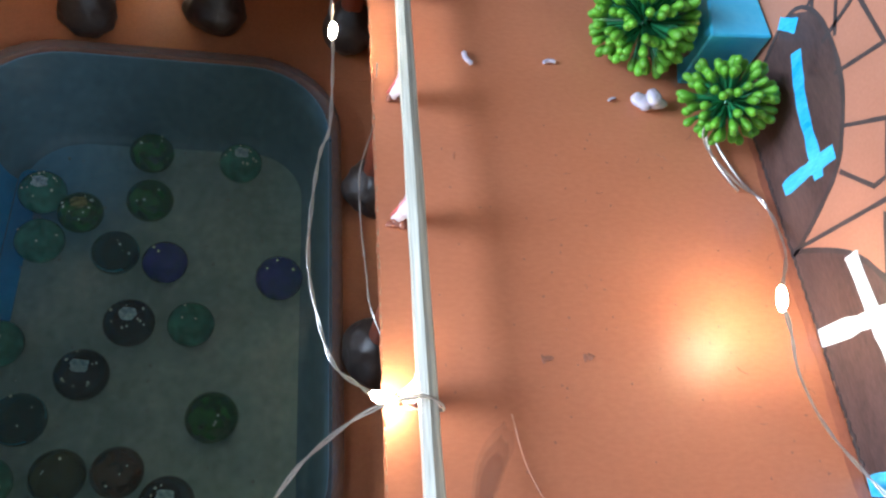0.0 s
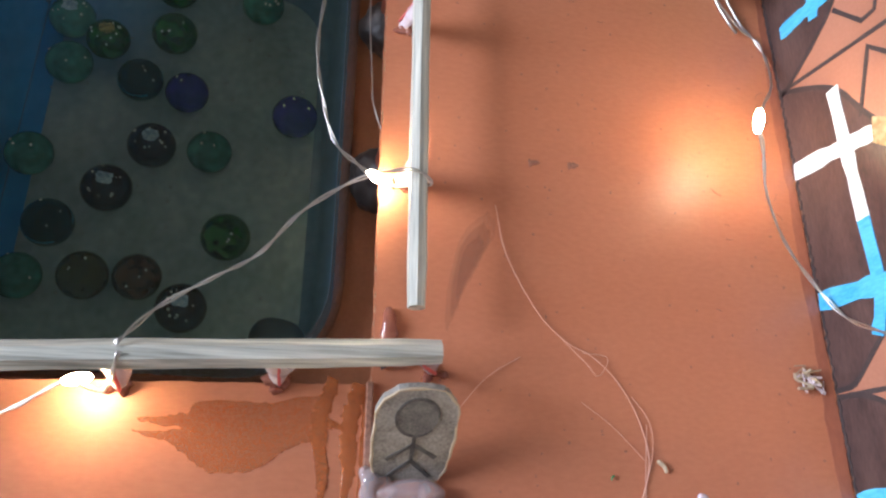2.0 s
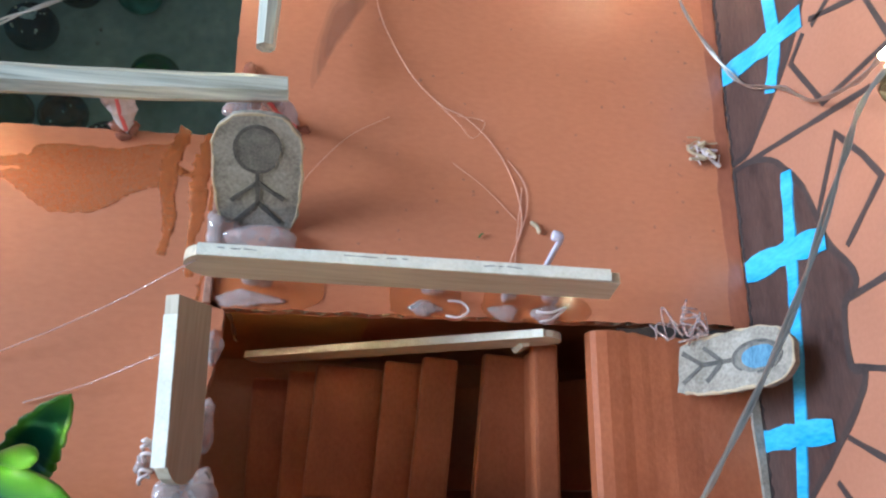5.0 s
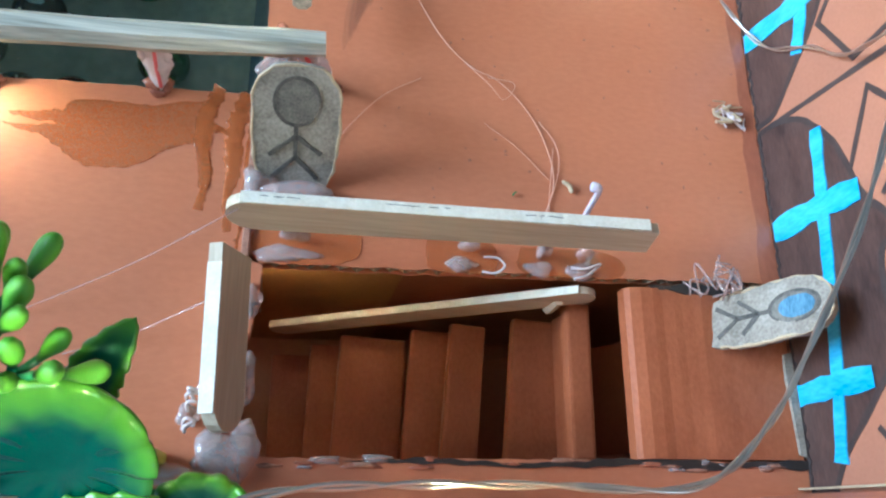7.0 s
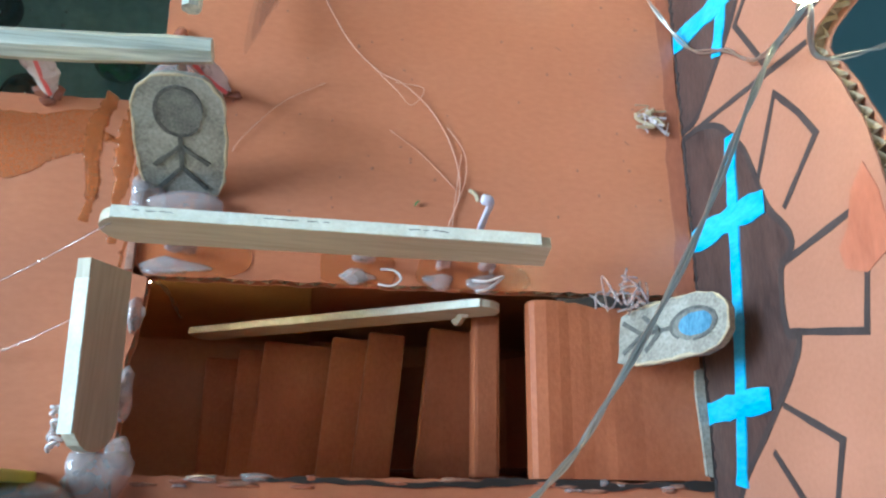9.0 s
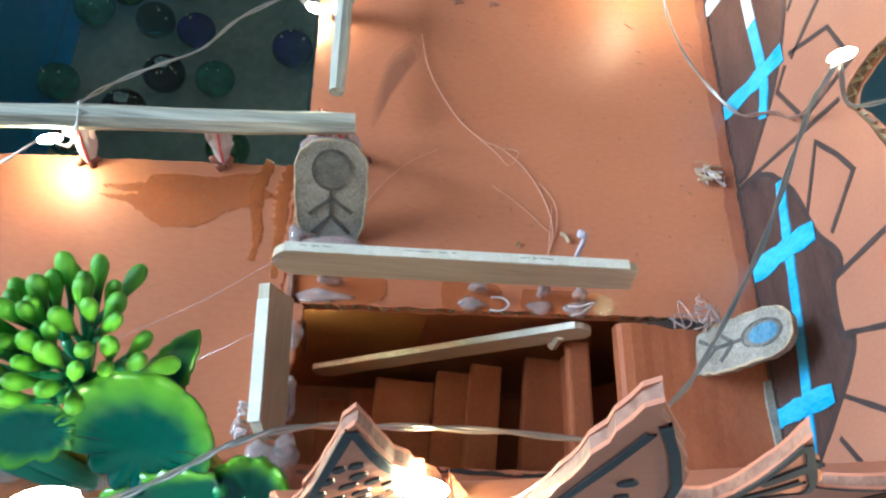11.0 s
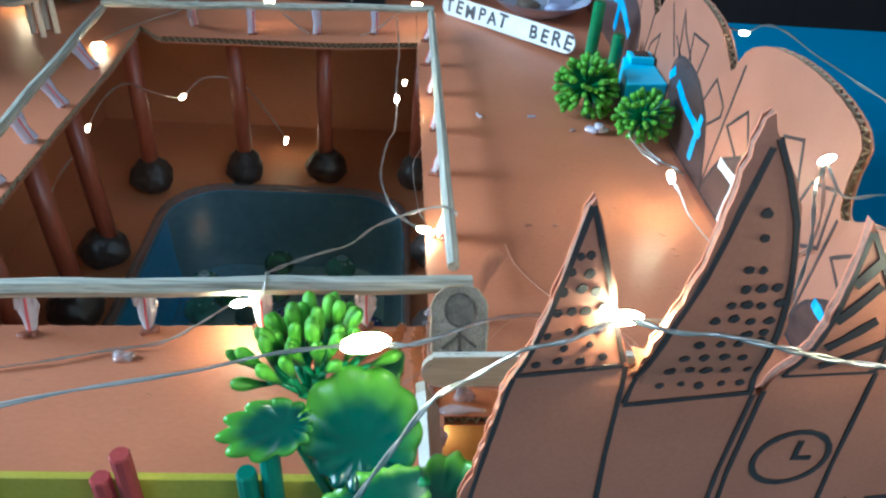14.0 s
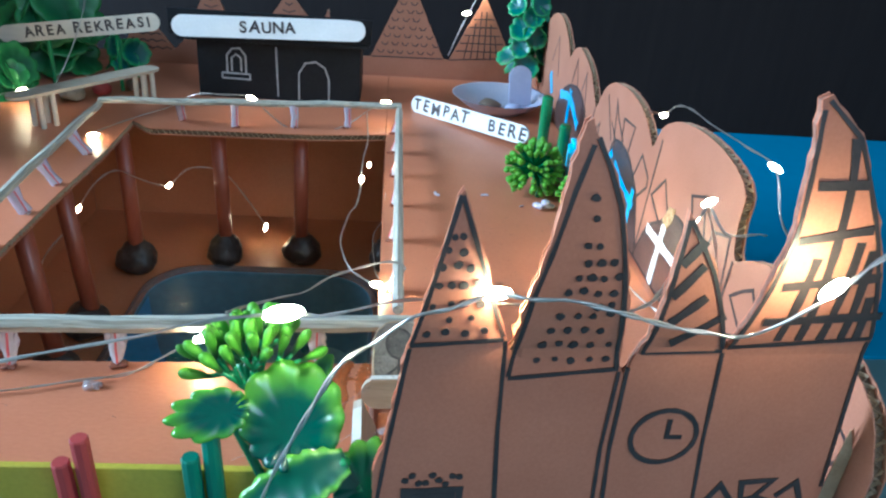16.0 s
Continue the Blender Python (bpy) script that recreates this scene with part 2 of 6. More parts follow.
amount.inputs[1].default_value, amount.inputs[2].default_value, amount.inputs[3].default_value, amount.inputs[4].default_value = 0.3, 0.7, 0.12, 0.5
for a, c in ((scuff.outputs[0], amount.inputs[0]), (amount.outputs[0], veil.inputs[0]), (see.outputs[0], veil.inputs[1]), (b.outputs[0], veil.inputs[2]), (veil.outputs[0], n["Material Output"].inputs[0])):
    l.new(a, c)
AMBER = paint("golden_brown_tape", (0.28, 0.17, 0.07), (0.58, 0.42, 0.24), 0.14, 500, 260, bump=0.7, spread=0.3, spec=0.7)
YELLOW = paint("yellow_painted_strip", (0.40, 0.33, 0.022), (0.58, 0.48, 0.05), 0.45, 600, 40, bump=0.15)
STICK_RED = paint("red_dyed_stick", (0.30, 0.03, 0.03), (0.45, 0.07, 0.06), 0.5, 900, 90, (1, 1, 0.1), 0.25)
STICK_GREEN = paint("green_dyed_stick", (0.01, 0.12, 0.075), (0.03, 0.22, 0.14), 0.5, 900, 90, (1, 1, 0.1), 0.25)
STICK_BLUE = paint("dark_blue_dyed_stick", (0.01, 0.05, 0.10), (0.02, 0.10, 0.17), 0.5, 900, 90, (1, 1, 0.1), 0.25)
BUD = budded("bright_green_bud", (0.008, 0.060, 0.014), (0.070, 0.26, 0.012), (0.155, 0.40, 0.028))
STEM = paint("dark_green_stem", (0.015, 0.14, 0.055), (0.04, 0.24, 0.08), 0.25, 400, 60, bump=0.1, spec=0.6)
LEAF_BIG = leafy("round_leaf_plastic", (0.003, 0.056, 0.042), (0.105, 0.32, 0.022), 0.42, 0.2)
LEAF_RIM = leafy("light_edged_leaf_plastic", (0.003, 0.055, 0.032), (0.115, 0.33, 0.025), 0.52, 0.28)
LEAF_SIDE = leafy("dark_side_leaf_plastic", (0.003, 0.050, 0.040), (0.090, 0.29, 0.022), 0.50, 0.22)
LEAF_TEAL = leafy("teal_leaf_plastic", (0.004, 0.085, 0.075), (0.045, 0.28, 0.085), 0.6, 0.35)
LEAF_DARK = leafy("deep_green_leaf_plastic", (0.010, 0.085, 0.025), (0.035, 0.19, 0.045), 0.55, 0.4)
BLACK_CARD = paint("black_card", (0.006, 0.007, 0.009), (0.014, 0.015, 0.018), 0.6, 500, 30, bump=0.08, spec=0.15)
SPARKLE = paint("pale_sparkle", (0.84, 0.78, 0.62), (0.98, 0.94, 0.80), 0.15, 600, 90, bump=0.0, spec=0.9)
WINDOW_GLINT = paint("blue_grey_window_glint", (0.20, 0.32, 0.40), (0.78, 0.90, 0.95), 0.1, 700, 300, bump=0.0, spread=0.3, spec=0.8)
CHALK = paint("grey_white_crayon", (0.20, 0.20, 0.21), (0.40, 0.40, 0.40), 0.7, 1500, 200, bump=0.1)
BOWL = paint("lilac_plastic_bowl", (0.44, 0.48, 0.66), (0.60, 0.62, 0.79), 0.3, 300, 60, bump=0.05, passing=0.3)
CYAN_CARD = paint("cyan_painted_box", (0.05, 0.52, 0.83), (0.14, 0.66, 0.91), 0.4, 400, 40, bump=0.06)
ROCK = paint("brown_clay_lump", (0.09, 0.06, 0.04), (0.20, 0.14, 0.095), 0.7, 600, 120, bump=0.6)
FLOOR_GREY = paint("grey_teal_floor", (0.105, 0.185, 0.195), (0.135, 0.225, 0.235), 0.4, 60, 2.5, bump=0.03)
EDGE_RED = paint("red_brown_brush_line", (0.31, 0.098, 0.053), (0.45, 0.155, 0.088), 0.3, 900, 160, (1, 0.4, 1), bump=0.3, spread=0.4)
FLOOR_BLUE = paint("blue_floor_mat", (0.022, 0.25, 0.46), (0.038, 0.31, 0.54), 0.35, 60, 2.5, bump=0.03)
DARK_WALL = paint("dark_brown_cupboard", (0.014, 0.010, 0.0095), (0.023, 0.017, 0.015), 0.8, 90, 3, (1, 1, 0.1), 0.05, spec=0.1)
PLASTER = paint("pale_plaster", (0.40, 0.39, 0.37), (0.48, 0.47, 0.45), 0.8, 80, 4, bump=0.1)
LED = glowing("warm_led", (1.0, 0.82, 0.44), 260.0)
LED_SOFT = glowing("warm_led_far", (1.0, 0.72, 0.38), 95.0)

# ---- mesh helpers ----
ORIGIN = {}


def thing(name, x, y, z, label="", category="", group="", kind=""):
    """An Empty at its base that will parent its parts."""
    ob = new(name)
    ob.location = (x * MM, y * MM, z * MM)
    ob.empty_display_size = 0.005
    ORIGIN[ob.name] = Vector((x, y, z))
    return tagged(ob, label, category, group, kind)


def part(name, bm, material, parent=None, label="", origin=None, smooth=False):
    """Links a bmesh, given in world millimetres, as one mesh object under a thing or a part."""
    base = ORIGIN[parent.name] if parent else Vector((0, 0, 0))
    o = Vector(origin) if origin is not None else base
    bm.transform(Matrix.Scale(MM, 4) @ Matrix.Translation(-o))
    bmesh.ops.recalc_face_normals(bm, faces=bm.faces[:])
    me = bpy.data.meshes.new(name)
    bm.to_mesh(me)
    bm.free()
    me.materials.append(material)
    if smooth:
        me.polygons.foreach_set("use_smooth", [True] * len(me.polygons))
    ob = new(name, me)
    ob.location = (o - base) * MM
    if parent:
        ob.parent = parent
    ORIGIN[ob.name] = o
    return tagged(ob, label)


def shared(name, me, parent, m):
    """A piece on mesh data that others use too; m in world millimetres."""
    ob = new(name, me)
    ob.parent = parent
    ob.matrix_basis = Matrix.Scale(MM, 4) @ Matrix.Translation(-ORIGIN[parent.name]) @ m
    return ob


def mesh_mm(name, bm, material, smooth=True):
    """Mesh data in millimetres, for shared()."""
    bmesh.ops.recalc_face_normals(bm, faces=bm.faces[:])
    me = bpy.data.meshes.new(name)
    bm.to_mesh(me)
    bm.free()
    me.materials.append(material)
    me.polygons.foreach_set("use_smooth", [smooth] * len(me.polygons))
    return me


def box(bm, lo, hi, bevel=0.0, m=None):
    c, s = [(a + b) / 2 for a, b in zip(lo, hi)], [b - a for a, b in zip(lo, hi)]
    made = bmesh.ops.create_cube(bm, size=1, matrix=(m or Matrix()) @ Matrix.Translation(c) @ Matrix.Diagonal((*s, 1)))
    if bevel:
        edges = list({e for v in made["verts"] for e in v.link_edges})
        bmesh.ops.bevel(bm, geom=edges, offset=bevel, segments=2, affect="EDGES", profile=0.6)
    return bm


def smooth_line(points, steps=6):
    """A Catmull-Rom line through the points."""
    p = [Vector(q) for q in points]
    p = [2 * p[0] - p[1]] + p + [2 * p[-1] - p[-2]]
    out = []
    for a, b, c, d in zip(p, p[1:], p[2:], p[3:]):
        for k in range(steps):
            t = k / steps
            out.append(0.5 * (2 * b + (c - a) * t + (2 * a - 5 * b + 4 * c - d) * t * t + (3 * b - a - 3 * c + d) * t ** 3))
    return out + [p[-2]]


def tube(bm, line, radius, sides=8, caps=True, squash=1.0):
    """A tube along a line; radius a number or one for each point."""
    line = [Vector(q) for q in line]
    rings, side = [], None
    for k, q in enumerate(line):
        way = (line[min(k + 1, len(line) - 1)] - line[max(k - 1, 0)]).normalized()
        if side is None:
            side = way.orthogonal().normalized()
        side = (side - way * side.dot(way)).normalized()
        other = way.cross(side)
        r = radius[k] if isinstance(radius, (list, tuple)) else radius
        rings.append([bm.verts.new(q + (side * math.cos(a) + other * math.sin(a) * squash) * r) for a in [math.tau * j / sides for j in range(sides)]])
    for a, b in zip(rings, rings[1:]):
        for j in range(sides):
            bm.faces.new((a[j], a[(j + 1) % sides], b[(j + 1) % sides], b[j]))
    if caps:
        bm.faces.new(rings[0])
        bm.faces.new(rings[-1])
    return bm


def prism(bm, outline, low, high, m):
    """An outline in the u, v plane of m, made solid from w = low to w = high."""
    a = [bm.verts.new(m @ Vector((u, v, low))) for u, v in outline]
    b = [bm.verts.new(m @ Vector((u, v, high))) for u, v in outline]
    bm.faces.new(a)
    bm.faces.new(b)
    for k in range(len(a)):
        j = (k + 1) % len(a)
        bm.faces.new((a[k], a[j], b[j], b[k]))
    return bm


def stroke(bm, line, width, low, high, m, closed=False, taper=0.0, rng=None):
    """A pen stroke along a u, v line, a little uneven in width."""
    p = [Vector(q) for q in line]
    n = len(p)
    left, right = [], []
    for k in range(n):
        before, after = (p[(k - 1) % n], p[(k + 1) % n]) if closed else (p[max(k - 1, 0)], p[min(k + 1, n - 1)])
        d1, d2 = (p[k] - before), (after - p[k])
        d1 = d1.normalized() if d1.length > 1e-6 else d2.normalized()
        d2 = d2.normalized() if d2.length > 1e-6 else d1
        way = d1 + d2
        way = way.normalized() if way.length > 0.3 else d1
        across = Vector((-way.y, way.x)) / max(0.5, abs(way.dot(d1)))
        w = width / 2 * (1 + (rng.uniform(-0.16, 0.16) if rng else 0))
        left.append(p[k] + across * w)
        right.append(p[k] - across * w)
    quads = [(k, (k + 1) % n) for k in range(n if closed else n - 1)]
    top = [[bm.verts.new(m @ Vector((*q, high))) for q in side] for side in (left, right)]
    bot = [[bm.verts.new(m @ Vector((*q, low))) for q in side] for side in (left, right)]
    for a, b in quads:
        bm.faces.new((top[0][a], top[0][b], top[1][b], top[1][a]))
        bm.faces.new((bot[0][a], bot[0][b], bot[1][b], bot[1][a]))
        bm.faces.new((top[0][a], top[0][b], bot[0][b], bot[0][a]))
        bm.faces.new((top[1][a], top[1][b], bot[1][b], bot[1][a]))
    return bm


def dot(bm, u, v, r, low, high, m, rng, sides=9):
    prism(bm, [(u + r * rng.uniform(0.82, 1.15) * math.cos(math.tau * k / sides), v + r * rng.uniform(0.75, 1.05) * math.sin(math.tau * k / sides)) for k in range(sides)], low, high, m)


def dense(outline, step):
    out = []
    for a, b in zip(outline, outline[1:] + outline[:1]):
        a, b = Vector(a), Vector(b)
        n = max(1, round((b - a).length / step))
        out += [a.lerp(b, k / n) for k in range(n)]
    return out


def card(name, outline, m, thick, material, kind="structure", parent=None, label="", category="", rough=0.25, seed=1, edges=True):
    """A corrugated sheet: two paper faces and, between them, the fluted core that the cut edge shows."""
    rng = random.Random(seed)
    line = dense(outline, 2.5)
    line = [p + Vector((rng.uniform(-rough, rough), rng.uniform(-rough, rough))) for p in line]
    bm = bmesh.new()
    prism(bm, line, 0, 0.45, m)
    prism(bm, line, thick - 0.45, thick, m)
    faces = part(name, bm, material, parent, label)
    if category:
        tagged(faces, category=category)
    if kind and not parent:
        tagged(faces, kind=kind)
    if not edges:
        return faces
    if edges == "rag":
        bm = bmesh.new()
        middle = sum(line, Vector((0, 0))) / len(line)
        prism(bm, [p + (middle - p).normalized() * rng.uniform(0.0, 0.9) for p in line], 0.46, thick - 0.46, m)
        part("paper_core", bm, RAG, faces, "ragged painted edge")
        return faces
    # the core: a recessed wall and a wave of paper along the edge
    area = sum(a.x * b.y - b.x * a.y for a, b in zip(line, line[1:] + line[:1]))
    turn = 1 if area > 0 else -1
    n = len(line)
    inward = []
    for k in range(n):
        d = (line[(k + 1) % n] - line[k - 1])
        inward.append(Vector((-d.y, d.x)).normalized() * turn)
    bm = bmesh.new()
    rows = [[bm.verts.new(m @ Vector((*(p + q * 1.6), w))) for p, q in zip(line, inward)] for w in (0.3, thick - 0.3)]
    for k in range(n):
        j = (k + 1) % n
        bm.faces.new((rows[0][k], rows[0][j], rows[1][j], rows[1][k]))
    part("core_shadow", bm, CARD_DARK, faces)
    fine, wave, at = dense([tuple(p) for p in line], 0.8), [], 0.0
    n = len(fine)
    bm = bmesh.new()
    outer, inner = [], []
    for k in range(n):
        d = fine[(k + 1) % n] - fine[k - 1]
        q = Vector((-d.y, d.x)).normalized() * turn
        at += (fine[k] - fine[k - 1]).length
        w = thick / 2 + (thick / 2 - 0.5) * math.sin(at * math.tau / 3.7 + 0.5 * math.sin(at * 0.37)) * rng.uniform(0.75, 1.0)
        outer.append(bm.verts.new(m @ Vector((*(fine[k] + q * rng.uniform(0.0, 0.35)), w))))
        inner.append(bm.verts.new(m @ Vector((*(fine[k] + q * 1.7), w))))
    for k in range(n):
        j = (k + 1) % n
        bm.faces.new((outer[k], outer[j], inner[j], inner[k]))
    part("fluted_core", bm, RAW_CARD, faces)
    return faces


def blob(bm, x, y, z, rx, ry, rz, rng, detail=2, uneven=0.12):
    made = bmesh.ops.create_icosphere(bm, subdivisions=detail, radius=1)
    ph = [rng.uniform(0, 6) for _ in range(3)]
    for v in made["verts"]:
        k = 1 + uneven * math.sin(3 * v.co.x + ph[0]) + uneven * math.sin(4 * v.co.y + ph[1]) * math.cos(3 * v.co.z + ph[2])
        v.co = Vector((x + v.co.x * rx * k, y + v.co.y * ry * k, z + v.co.z * rz * k))
    return bm


def glue(x, y, z, rx, ry, rz, seed, parent=None, tail=0.0):
    rng = random.Random(seed)
    bm = blob(bmesh.new(), x, y, z, rx, ry, rz, rng, 3, 0.2)
    for _ in range(2):
        blob(bm, x + rng.uniform(-0.8, 0.8) * rx, y + rng.uniform(-0.8, 0.8) * ry, z - rz * 0.2, rx * rng.uniform(0.3, 0.6), ry * rng.uniform(0.3, 0.7), rz * rng.uniform(0.4, 0.8), rng, 2, 0.3)
    if tail:
        tube(bm, smooth_line([(x, y, z), (x + tail * 0.5, y - tail * 0.3, z + tail * 0.4), (x + tail, y + tail * 0.2, z + tail * 0.3)]), [0.5] * 12 + [0.25], 6)
    ob = part("glue_blob", bm, GLUE, parent, "" if parent else "translucent lilac hot-glue blob on orange card", None if parent else (x, y, z - rz), smooth=True)
    return ob if parent else tagged(ob, category="glue")


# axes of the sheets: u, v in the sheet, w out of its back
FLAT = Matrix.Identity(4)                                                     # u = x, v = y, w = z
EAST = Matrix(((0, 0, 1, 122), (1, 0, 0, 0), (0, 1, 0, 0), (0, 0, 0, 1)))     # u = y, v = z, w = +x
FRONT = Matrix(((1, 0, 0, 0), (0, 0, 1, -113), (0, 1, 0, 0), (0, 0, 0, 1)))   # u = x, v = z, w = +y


def raised(z):
    return Matrix.Translation((0, 0, z))

# ---- room ----
def room():
    m = raised(0)
    bm = box(bmesh.new(), (-1600, -1500, -175), (1600, 840, -165))
    tagged(part("floor", bm, FLOOR_GREY, label="dull grey-teal floor under the model"), category="floor", kind="structure")
    bm = box(bmesh.new(), (-1590, 240, -164.9), (1590, 838, -162), 0.5)
    tagged(part("floor_mat", bm, FLOOR_BLUE, label="bright blue mat on the floor behind the model"), category="mat", kind="structure")
    bm = box(bmesh.new(), (-1600, 840, -175), (1600, 870, 1900))
    tagged(part("wall_north", bm, DARK_WALL, label="very dark brown wall behind the model"), category="wall", kind="structure")
    bm = bmesh.new()
    for lo, hi in (((-1600, -1530, -175), (420, -1500, 1900)), ((1480, -1530, -175), (1600, -1500, 1900)), ((420, -1530, -175), (1480, -1500, 920)), ((420, -1530, 1580), (1480, -1500, 1900))):
        box(bm, lo, hi)
    tagged(part("wall_south", bm, PLASTER, label="pale plaster wall with a window opening"), category="wall", kind="structure")
    bars = bmesh.new()
    for lo, hi in (((420, -1525, 920), (450, -1505, 1580)), ((1450, -1525, 920), (1480, -1505, 1580)), ((450, -1525, 920), (1450, -1505, 950)), ((450, -1525, 1550), (1450, -1505, 1580))):
        box(bars, lo, hi, 2)
    tagged(part("window_2", bars, SIGN_WHITE, label="white window frame"), category="window", kind="structure")
    bm = box(bmesh.new(), (1600, -1530, -175), (1630, 870, 1900))
    tagged(part("wall_east", bm, PLASTER, label="pale plaster wall"), category="wall", kind="structure")
    bm = bmesh.new()
    for lo, hi in (((-1630, -1530, -175), (-1600, -320, 1900)), ((-1630, 520, -175), (-1600, 870, 1900)),
                   ((-1630, -320, -175), (-1600, 520, 270)), ((-1630, -320, 1010), (-1600, 520, 1900))):
        box(bm, lo, hi)
    tagged(part("wall_west", bm, PLASTER, label="pale plaster wall with a window opening"), category="wall", kind="structure")
    bm = box(bmesh.new(), (-1630, -1530, 1900), (1630, 870, 1930))
    tagged(part("ceiling", bm, PLASTER, label="pale plaster ceiling"), category="ceiling", kind="structure")
    frame_bars = bmesh.new()
    for lo, hi in (((-1625, -320, 270), (-1605, -290, 1010)), ((-1625, 490, 270), (-1605, 520, 1010)), ((-1625, -290, 270), (-1605, 490, 300)), ((-1625, -290, 980), (-1605, 490, 1010))):
        box(frame_bars, lo, hi, 2)
    tagged(part("window_1", frame_bars, SIGN_WHITE, label="white window frame"), category="window", kind="structure")
    # a small blue and yellow sticker on the dark wall
    bm = bmesh.new()
    box(bm, (548, 836.5, 58), (602, 839.6, 106), 1)
    s = tagged(part("sticker", bm, CYAN_CARD, label="small blue sticker on the dark wall", origin=(575, 840, 58)), category="sticker")
    bm = bmesh.new()
    box(bm, (566, 835.9, 62), (590, 836.4, 76))
    part("sticker_band", bm, YELLOW, s, "yellow band")


room()

# ---- cardboard shell of the model ----
deck = raised(-4.5)
card("deck_east", [(-8, -58.3), (80, -57), (121.6, -56), (121.6, 424), (-8, 424)], deck, 4.5, ORANGE, label="orange painted cardboard deck beside the pool", category="deck", seed=2)
card("deck_southwest", [(-330, -108.5), (-6.5, -108.5), (-6.8, -76), (-5.2, -67), (-4.8, -59), (-8.4, -55), (-8.4, -17), (-183.5, -23), (-330, -26)], deck, 4.5, ORANGE, label="orange painted cardboard deck in front of the pool", category="deck", seed=3)
card("deck_west", [(-330, -26), (-183.5, -23), (-183.5, 120), (-181.5, 200), (-183.5, 262), (-330, 262)], deck, 4.5, ORANGE, label="orange painted cardboard deck with a frayed pool edge", category="deck", seed=4)
card("deck_north", [(-330, 262), (-183.5, 262), (-168, 246), (-120, 248), (-60, 250), (-8.4, 258), (-8.4, 424), (-330, 424)], deck, 4.5, ORANGE, label="orange painted cardboard deck behind the pool", category="deck", seed=5)
card("deck_south_strip", [(-6, -109.2), (121.6, -109.2), (121.6, -99.2), (-6, -99.2)], deck, 4.5, ORANGE, label="narrow orange cardboard strip before the stairs", category="deck", seed=6)

low = raised(-112)
TUB_X, TUB_Y = (-168.5, -12.0), (6.0, 236.0)
for k, o in enumerate(([(-250, -104), (121, -104), (121, TUB_Y[0]), (-250, TUB_Y[0])], [(-250, TUB_Y[1]), (121, TUB_Y[1]), (121, 345), (-250, 345)],
                       [(-250, TUB_Y[0]), (TUB_X[0], TUB_Y[0]), (TUB_X[0], TUB_Y[1]), (-250, TUB_Y[1])], [(TUB_X[1], TUB_Y[0]), (121, TUB_Y[0]), (121, TUB_Y[1]), (TUB_X[1], TUB_Y[1])])):
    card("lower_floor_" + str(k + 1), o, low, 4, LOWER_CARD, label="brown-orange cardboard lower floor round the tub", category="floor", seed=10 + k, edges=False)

for k, (cx, cy, sx, sy) in enumerate(((TUB_X[0], TUB_Y[0], 1, 1), (TUB_X[1], TUB_Y[0], -1, 1), (TUB_X[1], TUB_Y[1], -1, -1), (TUB_X[0], TUB_Y[1], 1, -1))):
    o = [(cx, cy)] + [(cx + sx * 37 * (1 - math.sin(a)), cy + sy * 37 * (1 - math.cos(a))) for a in [math.pi / 2 * j / 8 for j in range(9)]]
    card("lower_floor_corner_" + str(k + 1), o, low, 4, LOWER_CARD, label="brown-orange cardboard corner under the tub rim", category="floor", seed=16 + k, edges=False, rough=0.0)


def slab(name, lo, hi, material, label):
    tagged(part(name, box(bmesh.new(), lo, hi, 0.3), material, label=label), category="wall", kind="structure")


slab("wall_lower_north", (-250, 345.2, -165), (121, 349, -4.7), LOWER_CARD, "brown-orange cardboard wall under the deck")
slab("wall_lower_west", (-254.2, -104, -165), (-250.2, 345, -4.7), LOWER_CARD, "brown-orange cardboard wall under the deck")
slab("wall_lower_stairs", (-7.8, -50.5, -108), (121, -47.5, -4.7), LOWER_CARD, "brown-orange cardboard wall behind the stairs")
tagged(part("trim", box(bmesh.new(), (-9.4, -57.5, 0), (-7.7, -16.5, 1.3), 0.3), RAG, label="pale raw edge strip where two card sheets meet"), category="trim", kind="structure")
# unseen wall added to keep window light off the back left deck
slab("wall_model_west", (-335, 150, -165), (-331, 428, 104), WALL_CARD, "plain salmon card wall, unseen, added to shade the back left deck")
card("wall_lower_south", [(-330, -165), (-7.4, -165), (-7.4, -1.2), (-60, -0.6), (-140, -1.4), (-330, -0.8)], Matrix(((1, 0, 0, 0), (0, 0, 1, -113.2), (0, 1, 0, 0), (0, 0, 0, 1))), 4.4, ORANGE, label="orange cardboard front with fluted top edge", category="wall", seed=15)


